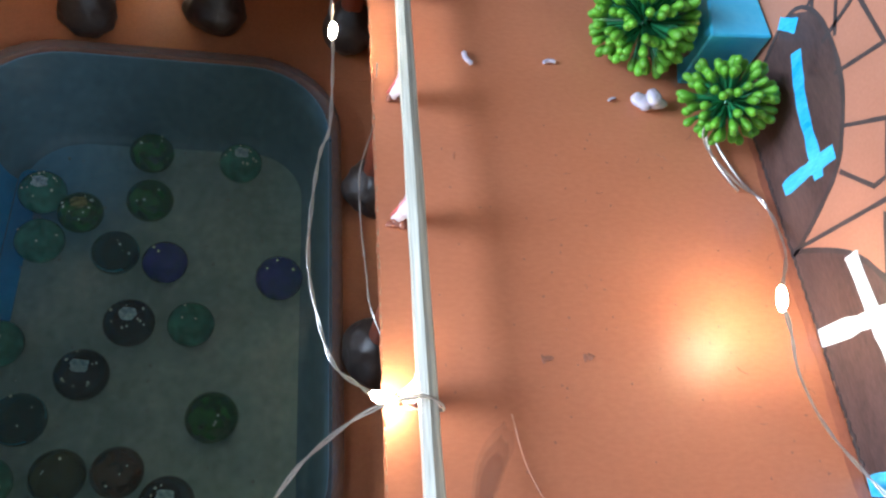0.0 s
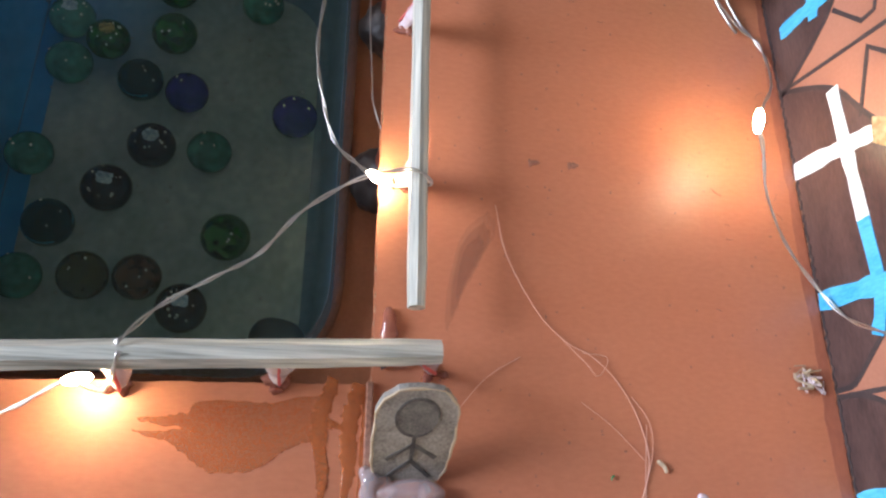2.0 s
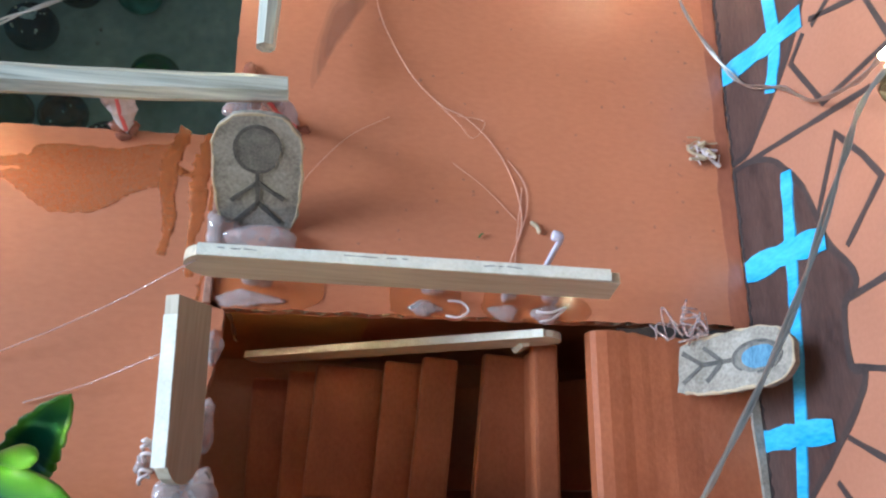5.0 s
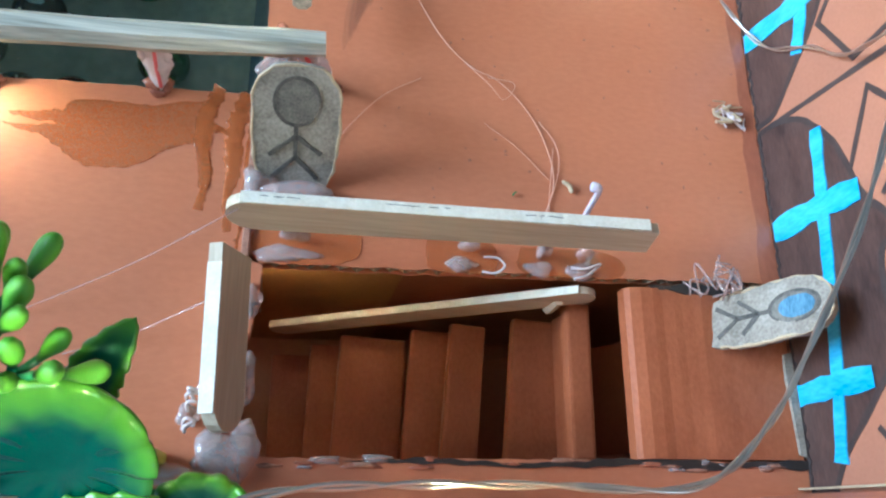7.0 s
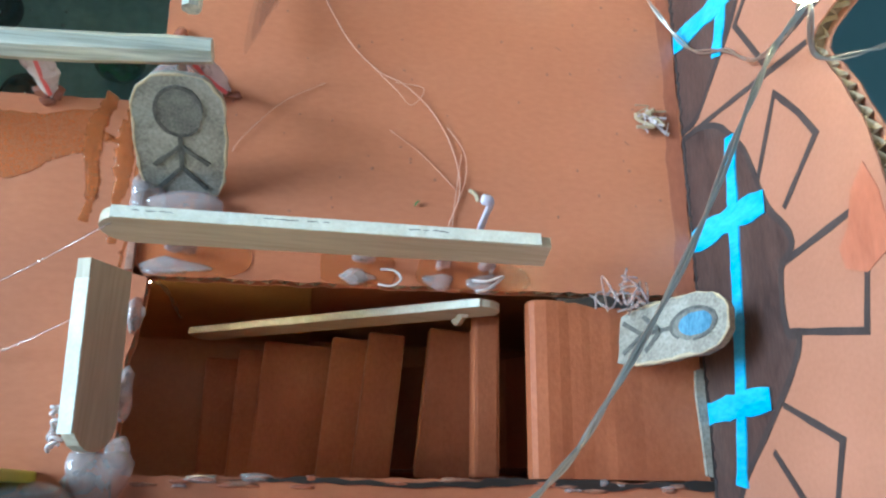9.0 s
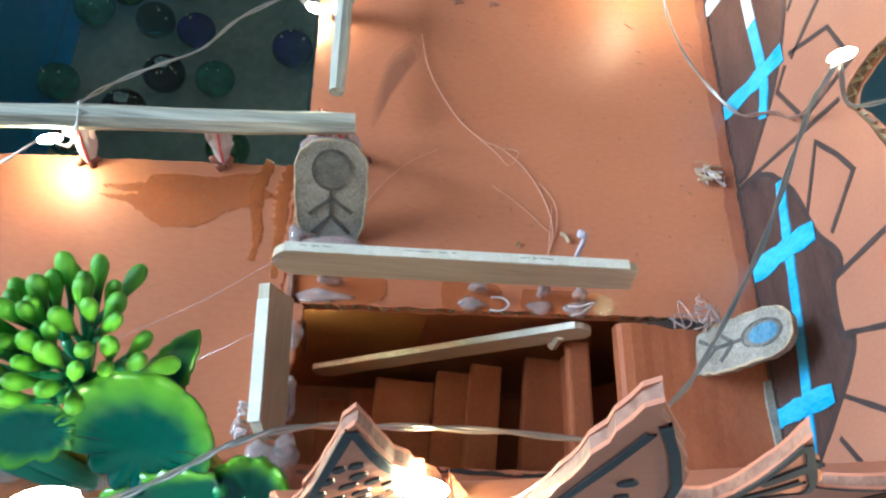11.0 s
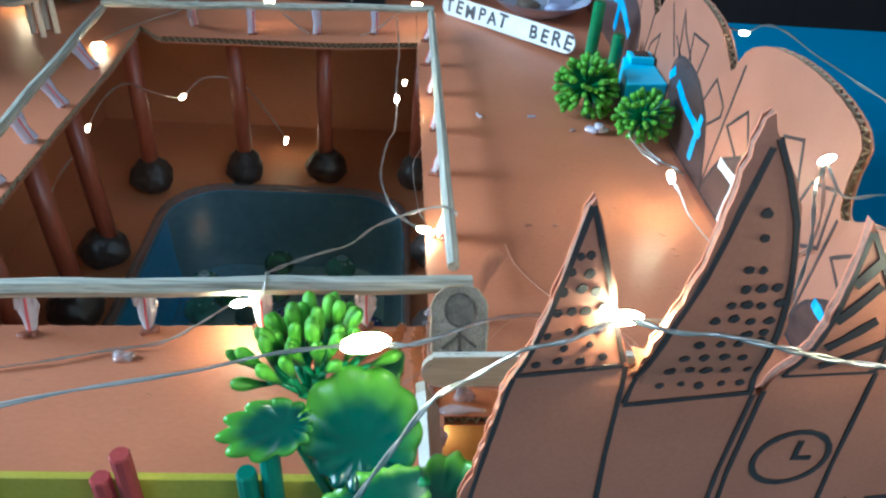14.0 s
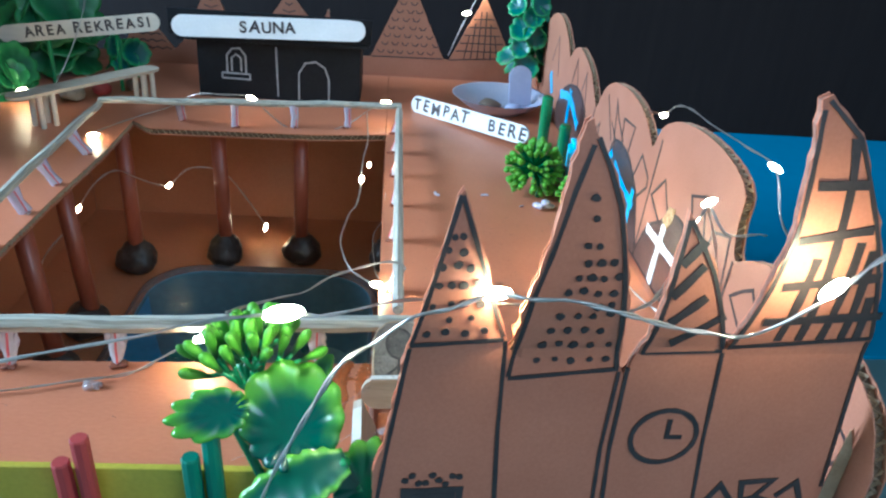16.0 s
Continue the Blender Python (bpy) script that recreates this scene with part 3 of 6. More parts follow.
def east_wall():
    rng = random.Random(21)
    top = [(-117, 40), (-108, 55), (-85, 63), (-62, 64.6), (-42, 62), (-28, 57), (-19, 52), (-15.5, 57), (-14, 66), (-14, 75), (-6, 80.5),
           (10, 83.5), (28, 84), (48, 82), (66, 78), (80, 70), (87.5, 58.5), (94, 62), (109, 69), (130, 72.5), (150, 72), (168, 69), (186, 60), (198, 45.5),
           (206, 50), (225, 62), (248, 68), (266, 68), (279, 62), (287, 56.5), (298, 64), (318, 74), (344, 77), (366, 72), (385, 62), (402, 60), (424, 58)]
    soft = [tuple(p) for p in smooth_line([(u, v, 0) for u, v in top], 3)]
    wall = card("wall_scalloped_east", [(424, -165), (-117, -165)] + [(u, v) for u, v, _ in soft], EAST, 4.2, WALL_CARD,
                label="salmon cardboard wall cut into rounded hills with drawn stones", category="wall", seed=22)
    # brown painted hills along its foot
    patches = (
        [(134, 0.3), (148, 15), (154, 33), (147, 41.5), (133, 43.5), (118, 41), (106, 35), (97, 28), (89, 14), (83, 0.3)],
        [(84, 0.3), (83, 5), (76, 18), (70, 25), (60, 31), (50, 38), (40, 42.5), (26, 40.6), (14, 35), (3.5, 27.4), (-5, 17), (-12, 8), (-12.5, 0.3)],
        [(-14.5, 0.3), (-15, 8), (-18, 16), (-22.5, 21), (-29, 26), (-35, 28.5), (-45, 32), (-51, 37), (-55.6, 38), (-59, 33.7), (-71, 33), (-73, 36.6), (-78, 34), (-84, 28.5), (-92, 20), (-99, 12.7), (-108, 6), (-108, 0.3)],
        [(217, 0.3), (217, 22), (224, 36), (245, 43), (272, 40), (295, 30), (310, 14), (312, 0.3)],
    )
    for p in patches:
        bm = prism(bmesh.new(), dense(p, 4), -0.12, 0.1, EAST)
        part("painted_hill", bm, BROWN_PAINT, wall, "dark brown painted hill")
        bm = stroke(bmesh.new(), smooth_flat(p), 1.5, -0.2, 0.05, EAST, rng=rng)
        part("hill_outline", bm, INK, wall, "black marker outline")
    # strokes near the bead are whitened: its glow is put into their colour
    bars = (
        (CYAN, [(141, 30), (125, 25), (107, 22.5), (99, 21)], 4.6), (CYAN, [(104.6, 6), (104, 18), (102.5, 30)], 4.8), (CYAN, [(155, 28), (148, 34)], 4.5),
        (CYAN_LIT, [(72.5, 22.3), (53, 22.7), (30, 23.3)], 4.6), (CYAN, [(30.2, 23.3), (9.5, 23.7), (-1.7, 19.6)], 4.2),
        (CYAN_LIT, [(56, 0.6), (53.5, 20), (51.5, 33)], 5.2), (CYAN, [(13.5, 0.6), (11.5, 20), (10.5, 34.5)], 5.4),
        (CYAN, [(-23.5, 21.5), (-42, 19.5), (-62, 17.3), (-83, 14.5), (-100, 11.5)], 3.8), (CYAN, [(-42.6, 1), (-42.5, 18), (-43.3, 31.5)], 6.0), (CYAN, [(-84, 0.6), (-83.4, 12), (-83.3, 25.5)], 5.2),
        (CYAN, [(331, 17), (344, 31)], 6), (CYAN, [(300, 26), (267, 31), (236, 20)], 6), (CYAN, [(270, 12), (267, 38)], 6), (CYAN, [(230, 6), (205, 14), (172, 22)], 5),
    )
    for k, (material, line, width) in enumerate(bars):
        bm = stroke(bmesh.new(), [tuple(p)[:2] for p in smooth_line([(u, v, 0) for u, v in line], 5)], width, -0.26 - 0.03 * k, 0.05, EAST, rng=rng)
        part("paint_stroke", bm, material, wall, "brushed paint stroke")
    gold = prism(bmesh.new(), [(56, 34), (50.5, 43), (43, 44.5), (44, 38), (49, 32)], -0.25, 0.05, EAST)
    part("tape_patch", gold, AMBER, wall, "glossy golden-brown tape patch")
    lines = (
        [(-37.9, 29.7), (-22.2, 39), (-30, 45.5), (-36.5, 49.6), (-47, 37.2)], [(-14.4, 3), (-17.5, 51)],
        [(-57.9, 33.9), (-54, 57.9), (-62, 57.7), (-75.5, 54.5), (-71.3, 32.8)], [(6, 34), (1.3, 28.3), (-13.6, 36.9), (-11, 58), (3, 53), (8, 36.5)],
        [(-84.9, 28.9), (-92.6, 44.6), (-104, 40.5)], [(-93.5, 24), (-104, 33)], [(85, 1), (76, 66)],
        [(58.4, 30), (76.2, 38), (62.3, 51.3), (51.5, 38.4)], [(20, 40), (30, 57), (17, 62), (6, 37)],
        [(123, 40), (118, 58.5), (138, 57), (135, 40)], [(107, 36), (99, 50), (85, 43), (85, 38), (96, 29)], [(133, 45), (149, 54), (156, 62), (150, 40)], [(156, 38), (175, 60)],
        [(186, 8), (184, 40), (196, 30), (200, 6)], [(205, 12), (200, 45)], [(226, 40), (232, 58), (240, 44)], [(252, 44), (262, 60), (270, 42)], [(318, 34), (330, 62), (346, 40)],
        [(147, 41), (160, 48)],
    )
    for line in lines:
        bm = stroke(bmesh.new(), open_line(line), 1.35, -0.16, 0.05, EAST, rng=rng)
        part("ink_stone", bm, INK, wall, "marker-drawn stone outline")
    edge = [(u, 0.55 + 0.35 * math.sin(u * 1.7) + rng.uniform(-0.25, 0.35)) for u in [-108 + 0.9 * k for k in range(270)]]
    bm = bmesh.new()
    at = 0
    while at < len(edge) - 8:
        run = rng.randrange(4, 26)
        stroke(bm, edge[at:at + run], rng.uniform(0.35, 1.1), -0.4, 0.05, EAST, rng=rng)
        at += run + rng.randrange(-1, 2)
    part("foot_line", bm, INK, wall, "ragged black line along the foot")
    smudge = prism(bmesh.new(), dense([(-47, 60), (-53, 62.4), (-63, 63.4), (-66, 57), (-64, 52), (-60, 51), (-57, 54), (-51, 56)], 2), -0.2, 0.05, EAST)
    part("paint_smudge", smudge, EDGE_RED, wall, "red-brown paint smudge near the cut edge")
    return wall


def open_line(line, step=4.0):
    out = []
    for a, b in zip(line, line[1:]):
        a, b = Vector(a), Vector(b)
        n = max(1, round((b - a).length / step))
        out += [tuple(a.lerp(b, k / n)) for k in range(n)]
    return out + [tuple(line[-1])]


def smooth_flat(line, steps=4):
    return [tuple(p)[:2] for p in smooth_line([(u, v, 0) for u, v in line], steps)]


east_wall()


# each tower: its limit in x; foot, width and height of the tip; how far its two edges bulge out; how far the tip curls back
TOWERS = ((23.3, (-3, 26, 114), 5.2, -1.6, 2.4), (51.2, (23, 28, 131), 6.2, 5.6, -0.4), (76.3, (52, 24, 111), 4.6, 3.4, 0.0), (999, (77, 36, 137), 5.0, 4.0, 1.5))


def front_wall():
    rng = random.Random(31)
    o = [(-7, -165), (-7, 40), (-4.6, 50), (-0.8, 76), (4.4, 96.5), (9.2, 114.5), (12.6, 106), (17.6, 92), (21.6, 80), (23.2, 75),
         (23.8, 86), (27, 101), (29.5, 114), (31, 123.5), (32.2, 130), (33.6, 131), (36.1, 126), (39.6, 121), (42.6, 112.5), (45.3, 100.5), (47.8, 87.5), (50.6, 71), (51.6, 68), (54.6, 74), (56.8, 97), (59.3, 111), (63, 104), (67, 97), (72, 84), (75.8, 74.5), (77, 76.5),
         (79.5, 91), (82, 105), (82.8, 125), (82.5, 136), (84.8, 137), (88.5, 134), (93.5, 129), (99, 116), (104, 104), (109, 90), (113.2, 78), (115.3, 47), (116.5, 29), (119, -165)]
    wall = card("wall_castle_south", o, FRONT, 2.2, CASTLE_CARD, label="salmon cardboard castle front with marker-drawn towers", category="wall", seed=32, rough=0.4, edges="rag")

    def ink(name, line, width=1.3, closed=False):
        bm = stroke(bmesh.new(), open_line(line), width, -0.32, 0.05, FRONT, closed=closed, rng=rng)
        part(name, bm, INK, wall, "black marker line")

    # tower sides and roof lines
    for line in ([(-6.2, 28), (-3.6, 50), (0, 76.5)], [(0, 77.3), (21.5, 78.2)], [(0.2, 77.5), (5, 96.5), (9.1, 113)], [(9.3, 113), (17, 91), (21.3, 79)],
                 [(21.9, 78), (22.8, 52), (24.4, 27), (25, 5)], [(23.5, 67.4), (50.3, 69.7)], [(23.6, 68), (25.8, 90), (29, 104), (31.5, 115), (34.6, 125.5)],
                 [(35.4, 127), (38.4, 120.5), (41.6, 112), (44.2, 100), (46.8, 87), (49.8, 70)], [(50.6, 69), (50, 45), (50.8, 27), (51, 4)], [(52.6, 70), (52.4, 45), (53.5, 27), (54, 4)],
                 [(55.2, 74.2), (75.5, 74.5)], [(55.4, 74), (57.4, 97), (59.4, 109)], [(59.6, 109), (66.5, 96), (75.3, 75)], [(75.7, 74), (77.3, 45), (79, 27), (79.5, 4)],
                 [(76.3, 75.5), (112.8, 77.8)], [(77.2, 76), (80.6, 92), (82.8, 106), (83.6, 134)], [(84.5, 136), (93, 128), (103, 104), (112.6, 78)], [(112.6, 77), (114.6, 47), (115.8, 29)]):
        ink("tower_line", line, 1.05)
    # dotted roofs
    rows = ((3.2, 80.5, 4, 4.4), (8.5, 84, 2, 4.5), (4.6, 88, 4, 3.4), (5.4, 92.5, 4, 2.9), (6.2, 97, 3, 2.9), (6.8, 100.5, 2, 3.2), (8, 104, 2, 2.0),
            (29.6, 72.5, 5, 4.3), (30.0, 77, 5, 4.0), (31.0, 81.5, 4, 4.0), (33, 85.5, 4, 3.6), (41, 88, 2, 3.0), (33.6, 91.5, 4, 3.2), (35, 95, 4, 2.9), (36.5, 99, 3, 2.7), (35.4, 103, 2, 3.2), (36.6, 109, 1, 3), (35.6, 114, 1, 3))
    for u, v, count, gap in rows:
        bm = bmesh.new()
        for k in range(count):
            dot(bm, u + k * gap + rng.uniform(-0.4, 0.4), v + rng.uniform(-0.5, 0.5), rng.uniform(0.75, 1.15), -0.32, 0.05, FRONT, rng)
        part("dot_row", bm, INK, wall, "row of marker dots")
    # slanted strokes and the lattice roof
    for a, b in (((58.8, 83), (66, 90)), ((61, 77), (72, 85)), ((57.5, 90), (64, 98)), ((58.5, 98), (63.5, 104))):
        ink("roof_stroke", [a, b], 2.3)
    for line in ([(88, 77.5), (89.5, 100)], [(93.5, 77.5), (93, 118), (92, 128)], [(99, 77.7), (99, 104)], [(104.5, 78), (102.5, 102)], [(108.5, 78), (106.5, 90)],
                 [(82, 83), (112, 84.5)], [(83, 92.5), (107, 95)], [(83.5, 104), (101, 107)], [(85, 117), (97, 117.5)]):
        ink("roof_lattice", line, 2.1)
    # clock
    ring = [(66.2 + 8.7 * math.cos(a), 48.3 + 8.4 * math.sin(a)) for a in [math.tau * k / 40 for k in range(40)]]
    bm = stroke(bmesh.new(), ring, 1.35, -0.32, 0.05, FRONT, closed=True, rng=rng)
    clock = part("clock_face_ring", bm, INK, wall, "marker-drawn clock ring")
    ink("clock_hand", [(66.9, 54), (67, 48.2), (71, 48)], 1.3)
    # windows, bricks and the arch below
    for line in ([(1, 24), (15, 24), (15, 33), (1, 33), (1, 24)], [(3, 26), (13, 26), (13, 31), (3, 31), (3, 26)], [(-1, 21), (17, 21)]):
        ink("window_line", line, 1.8)
    for k in range(9):
        dot_row = bmesh.new()
        dot(dot_row, 1 + k * 1.7, 36.5 + 1.6 * math.sin(k * 1.9), 1.0, -0.32, 0.05, FRONT, rng)
        part("arch_dot", dot_row, INK, wall)
    for u, v in ((28, 19), (32, 15), (36, 20), (41, 14), (45, 18), (30, 9), (40, 8), (58, 18), (63, 13), (68, 19), (60, 7), (70, 8), (46, 24), (33, 25)):
        ink("brick_line", [(u, v), (u + rng.uniform(6, 11), v)], 0.9)
        ink("brick_line", [(u + 3, v), (u + 3, v - 4)], 0.9)
    for line in ([(82, 24), (86, 31), (90, 25.5)], [(93, 26), (92, 31.5), (101, 32), (97, 26.5)], [(103, 26), (108, 31), (111, 24)], [(84, 22), (97, 26), (110, 21)], [(86, 12), (97, 20), (108, 12)], [(88, 5), (88, 14)], [(106, 5), (106, 14)]):
        ink("arch_line", line, 1.6)
    # torn layers at the end by the corner
    for k in range(3):
        bm = bmesh.new()
        prism(bm, [(116.5 + k, 20), (119 + k * 1.6, 48), (122 + k, 40), (121, 5), (118, -60)], 0.6 + k * 1.2, 1.0 + k * 1.2, FRONT)
        part("torn_layer", bm, (RAW_CARD, WALL_CARD, RAW_CARD)[k], wall, "torn corrugated layer")
    # the sheet stands a little askew, its west end further out, and the damp paper of the towers has warped outwards
    for ob in (wall, *wall.children):
        bm = bmesh.new()
        bm.from_mesh(ob.data)
        for axis, marks in ((Vector((0, 0, 1)), range(70, 138, 3)), (Vector((1, 0, 0)), range(-4, 116, 5))):
            for q in marks:
                bmesh.ops.bisect_plane(bm, geom=bm.verts[:] + bm.edges[:] + bm.faces[:], plane_co=axis * q * MM, plane_no=axis)
        for v in bm.verts:
            x, z = v.co.x / MM, v.co.z / MM
            tip, left, right, curl = next(row for limit, *row in TOWERS if x < limit)
            low, wide = tip[0], tip[1]
            s = min(1.0, max(0.0, (z - 75) / (tip[2] - 75)))
            across = min(1.0, max(0.0, (x - low) / wide))
            bulge = (left * (1 - across) + right * across) * math.sin(math.pi * s ** 0.8)
            v.co.z += 0.45 * bulge * MM
            v.co.y += 0.075 * (v.co.x - 0.055) + (curl * s * s - bulge) * MM
        bm.to_mesh(ob.data)
        bm.free()
    return wall


front_wall()


def back_wall():
    """The low back wall whose cut-outs are pointed roofs with drawn shingles, bars and waves."""
    rng = random.Random(41)
    m = Matrix(((1, 0, 0, 0), (0, 0, 1, 424.3), (0, 1, 0, 0), (0, 0, 0, 1)))
    o = [(-330, -165), (121, -165), (121, 24), (100, 24), (73, 74), (45, 16.5), (40, 17.5), (7, 86), (-25, 16), (-58, 16), (-62, 55), (-72, 36), (-80, 47), (-96, 68), (-112, 45), (-125, 36), (-150, 45), (-162, 72), (-176, 44), (-188, 20),
         (-196, 12), (-205, 24), (-218, 40), (-232, 24), (-243, 10), (-262, 8), (-275, 40), (-290, 8), (-330, 8)]
    wall = card("wall_huts_north", o, m, 4, WALL_CARD, label="salmon cardboard back wall cut into pointed hut roofs", category="wall", seed=42)

    def ink(line, width=1.0):
        part("ink_line", stroke(bmesh.new(), open_line(line), width, -0.2, 0.05, m, rng=rng), INK, wall, "marker line")

    ink([(-24, 17), (39, 18)])
    ink([(45, 17.5), (100, 22)])
    for r in range(8):
        v, half = 21 + r * 7, 30 * (1 - (r + 0.6) / 9.6)
        for k in range(max(1, round(half * 2 / 9))):
            u = 7 - half + 4.5 + k * 9 + rng.uniform(-1, 1)
            ink([(u - 3, v + 2.5), (u - 1.5, v), (u + 1.5, v), (u + 3, v + 2.5)], 0.9)
    for u in (58, 64, 70, 76, 82, 88):
        ink([(u, 19), (u + (73 - u) * 0.25, 66 - abs(u - 73) * 1.7)], 1.0)
    for v in (26, 33, 40, 47, 54):
        half = 27 * (74 - v) / 57
        ink([(73 - half, v), (73 + half, v + 1)], 1.0)
    for r in range(4):
        v = 12 + r * 6
        ink([(-238 + r * 4 + k * 4, v + (2 if k % 2 else 0)) for k in range(11 - 2 * r)], 1.0)
    for c in (-162, -96):
        for v in (46, 52, 58):
            ink([(c - 8 + (v - 46) * 0.4, v), (c, v - 2), (c + 8 - (v - 46) * 0.4, v)], 0.9)


back_wall()


# ---- below the deck: stairs, columns, tub ----
def staircase():
    s = thing("staircase", 60, -79, -108, "staircase of orange foam-card blocks going down under the deck", "stairs")
    edges = [80.6, 70.2, 58.8, 46.8, 33.5, 18.5, 7.0, -3.0]
    heights = [-0.6, -13.6, -32.0, -41.0, -51.5, -62.0, -77.0, -95.0]
    for k, x in enumerate(edges):
        z = heights[k]
        # the second tread is a narrow block with a dark gap before the landing
        right = 121.2 if k == 0 else 76.6 if k == 1 else edges[k - 1] + (6, 6, 5, -1.8, 5, 5, 6, 6)[k]
        skew = (0.8, -0.3, -5.5, -5.0, -4.0, -3.0, -1.5, 0.0)[k]
        m = Matrix.Translation((x, -79, 0)) @ Matrix.Rotation(radians(skew), 4, "Z") @ Matrix.Rotation(radians((0, 2.5, -2, 3, -2, 2, -1, 0)[k]), 4, "Y") @ Matrix.Translation((-x, 79, 0))
        drop = (heights + [-108])[k + 1] if k else -14
        # every tread is a sheet that stands out over the block below it
        back = (11, 3.5, 5, 2.5, 3, 3, 3, 3)[k]
        bm = bmesh.new()
        for lo, hi in (((x, -98.8 + 0.5 * (k % 3), z - 4.2), (right, -59.2 - 0.4 * (k % 2), z)), ((x + back, -98.2, drop - 0.2), (max(right, x + back + 3), -59.8, z - 4.0))):
            box(bm, lo, hi, 0.9, m)
        for v in bm.verts:
            v.co += Vector((noise.noise(v.co * 0.3), noise.noise(v.co * 0.3 + Vector((5, 0, 0))), 0)) * 0.5
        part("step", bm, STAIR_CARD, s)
    bm = prism(bmesh.new(), [(80.0, -5), (80.0, -1.4), (81.0, -0.2), (83.5, 0.55), (86.5, 0.55), (89.0, 0.2), (92, 0.2), (94, 0.05), (97, 0.1), (99, 0.25), (103.5, 0.15), (106, -0.02), (121, -0.1), (121, -2), (82, -2)], -98.7, -59.0, Matrix(((1, 0, 0, 0), (0, 0, 1, 0), (0, 1, 0, 0), (0, 0, 0, 1))))
    part("landing_skin", bm, STAIR_CARD, s, "creased card over the top step")
    for k in range(8):
        x = edges[k]
        glue(x + 6 + (k % 3), -99.2, heights[k] - 2.0, 4.5, 1.4, 1.2, 100 + k, s)
    bm = box(bmesh.new(), (8, -99, -107.9), (121, -60, -101.6))
    part("plinth", bm, STAIR_CARD, s)
    # dark packing under the flight
    bm = prism(bmesh.new(), [(20, -101), (121, -101), (121, -15.5), (104, -15.5), (86, -46)], 0, 30, Matrix(((1, 0, 0, 0), (0, 0, 1, -95), (0, 1, 0, 0), (0, 0, 0, 1))))
    part("packing", bm, LOWER_CARD, s)


staircase()
# wall behind the bead; its golden colour carries the amber glow
bm = box(bmesh.new(), (-40, -51.6, -107.9), (30, -50, -4.6), 0.3)
tagged(part("inner_wall", bm, GLOW_CARD, label="card wall under the deck beside the stairs, tinted gold for the bead's glow"), category="wall", kind="structure")


def column(x, y, lean):
    c = thing("column", x, y, -108, "red-brown painted paper tube on a black clay foot", "column", "columns round the pool")
    bm = tube(bmesh.new(), [(x + lean * 0.4, y, -104), (x, y, -60), (x - lean * 0.4, y, -4.6)], 5.2, 14)
    part("shaft", bm, COLUMN_RED, c, smooth=True)
    rng = random.Random(int(x * 7 + y))
    bm = blob(bmesh.new(), x, y - 1.5, -96.5, 14, 14.5, 13, rng, 4, 0.07)
    for v in bm.verts:
        up = max(0.0, (v.co.z + 98) / 15)
        v.co.x, v.co.y = x + (v.co.x - x) * (1 - 0.25 * up), y + (v.co.y - y) * (1 - 0.25 * up)
        v.co += Vector((noise.noise(v.co * 0.22), noise.noise(v.co * 0.22 + Vector((9, 0, 0))), noise.noise(v.co * 0.25 + Vector((0, 7, 0))))) * 1.3
        v.co.z = max(v.co.z, -107.9)
    part("foot", bm, BASE_BLACK, c, "lumpy black clay foot", smooth=True)


for x, y in ((-185, 243), (-125, 260), (-69, 266), (-4, 262), (-189, 157), (-189, 104), (-187, 45), (5, 91), (5, 168)):
    column(x, y, 10 if x < -186 else 2 if x < -100 else -1)


def rounded(lo_x, hi_x, lo_y, hi_y, r, steps=8):
    out = []
    for cx, cy, a0 in ((hi_x - r, hi_y - r, 0), (lo_x + r, hi_y - r, 90), (lo_x + r, lo_y + r, 180), (hi_x - r, lo_y + r, 270)):
        out += [(cx + r * math.cos(radians(a0 + 90 * k / steps)), cy + r * math.sin(radians(a0 + 90 * k / steps))) for k in range(steps + 1)]
    return out


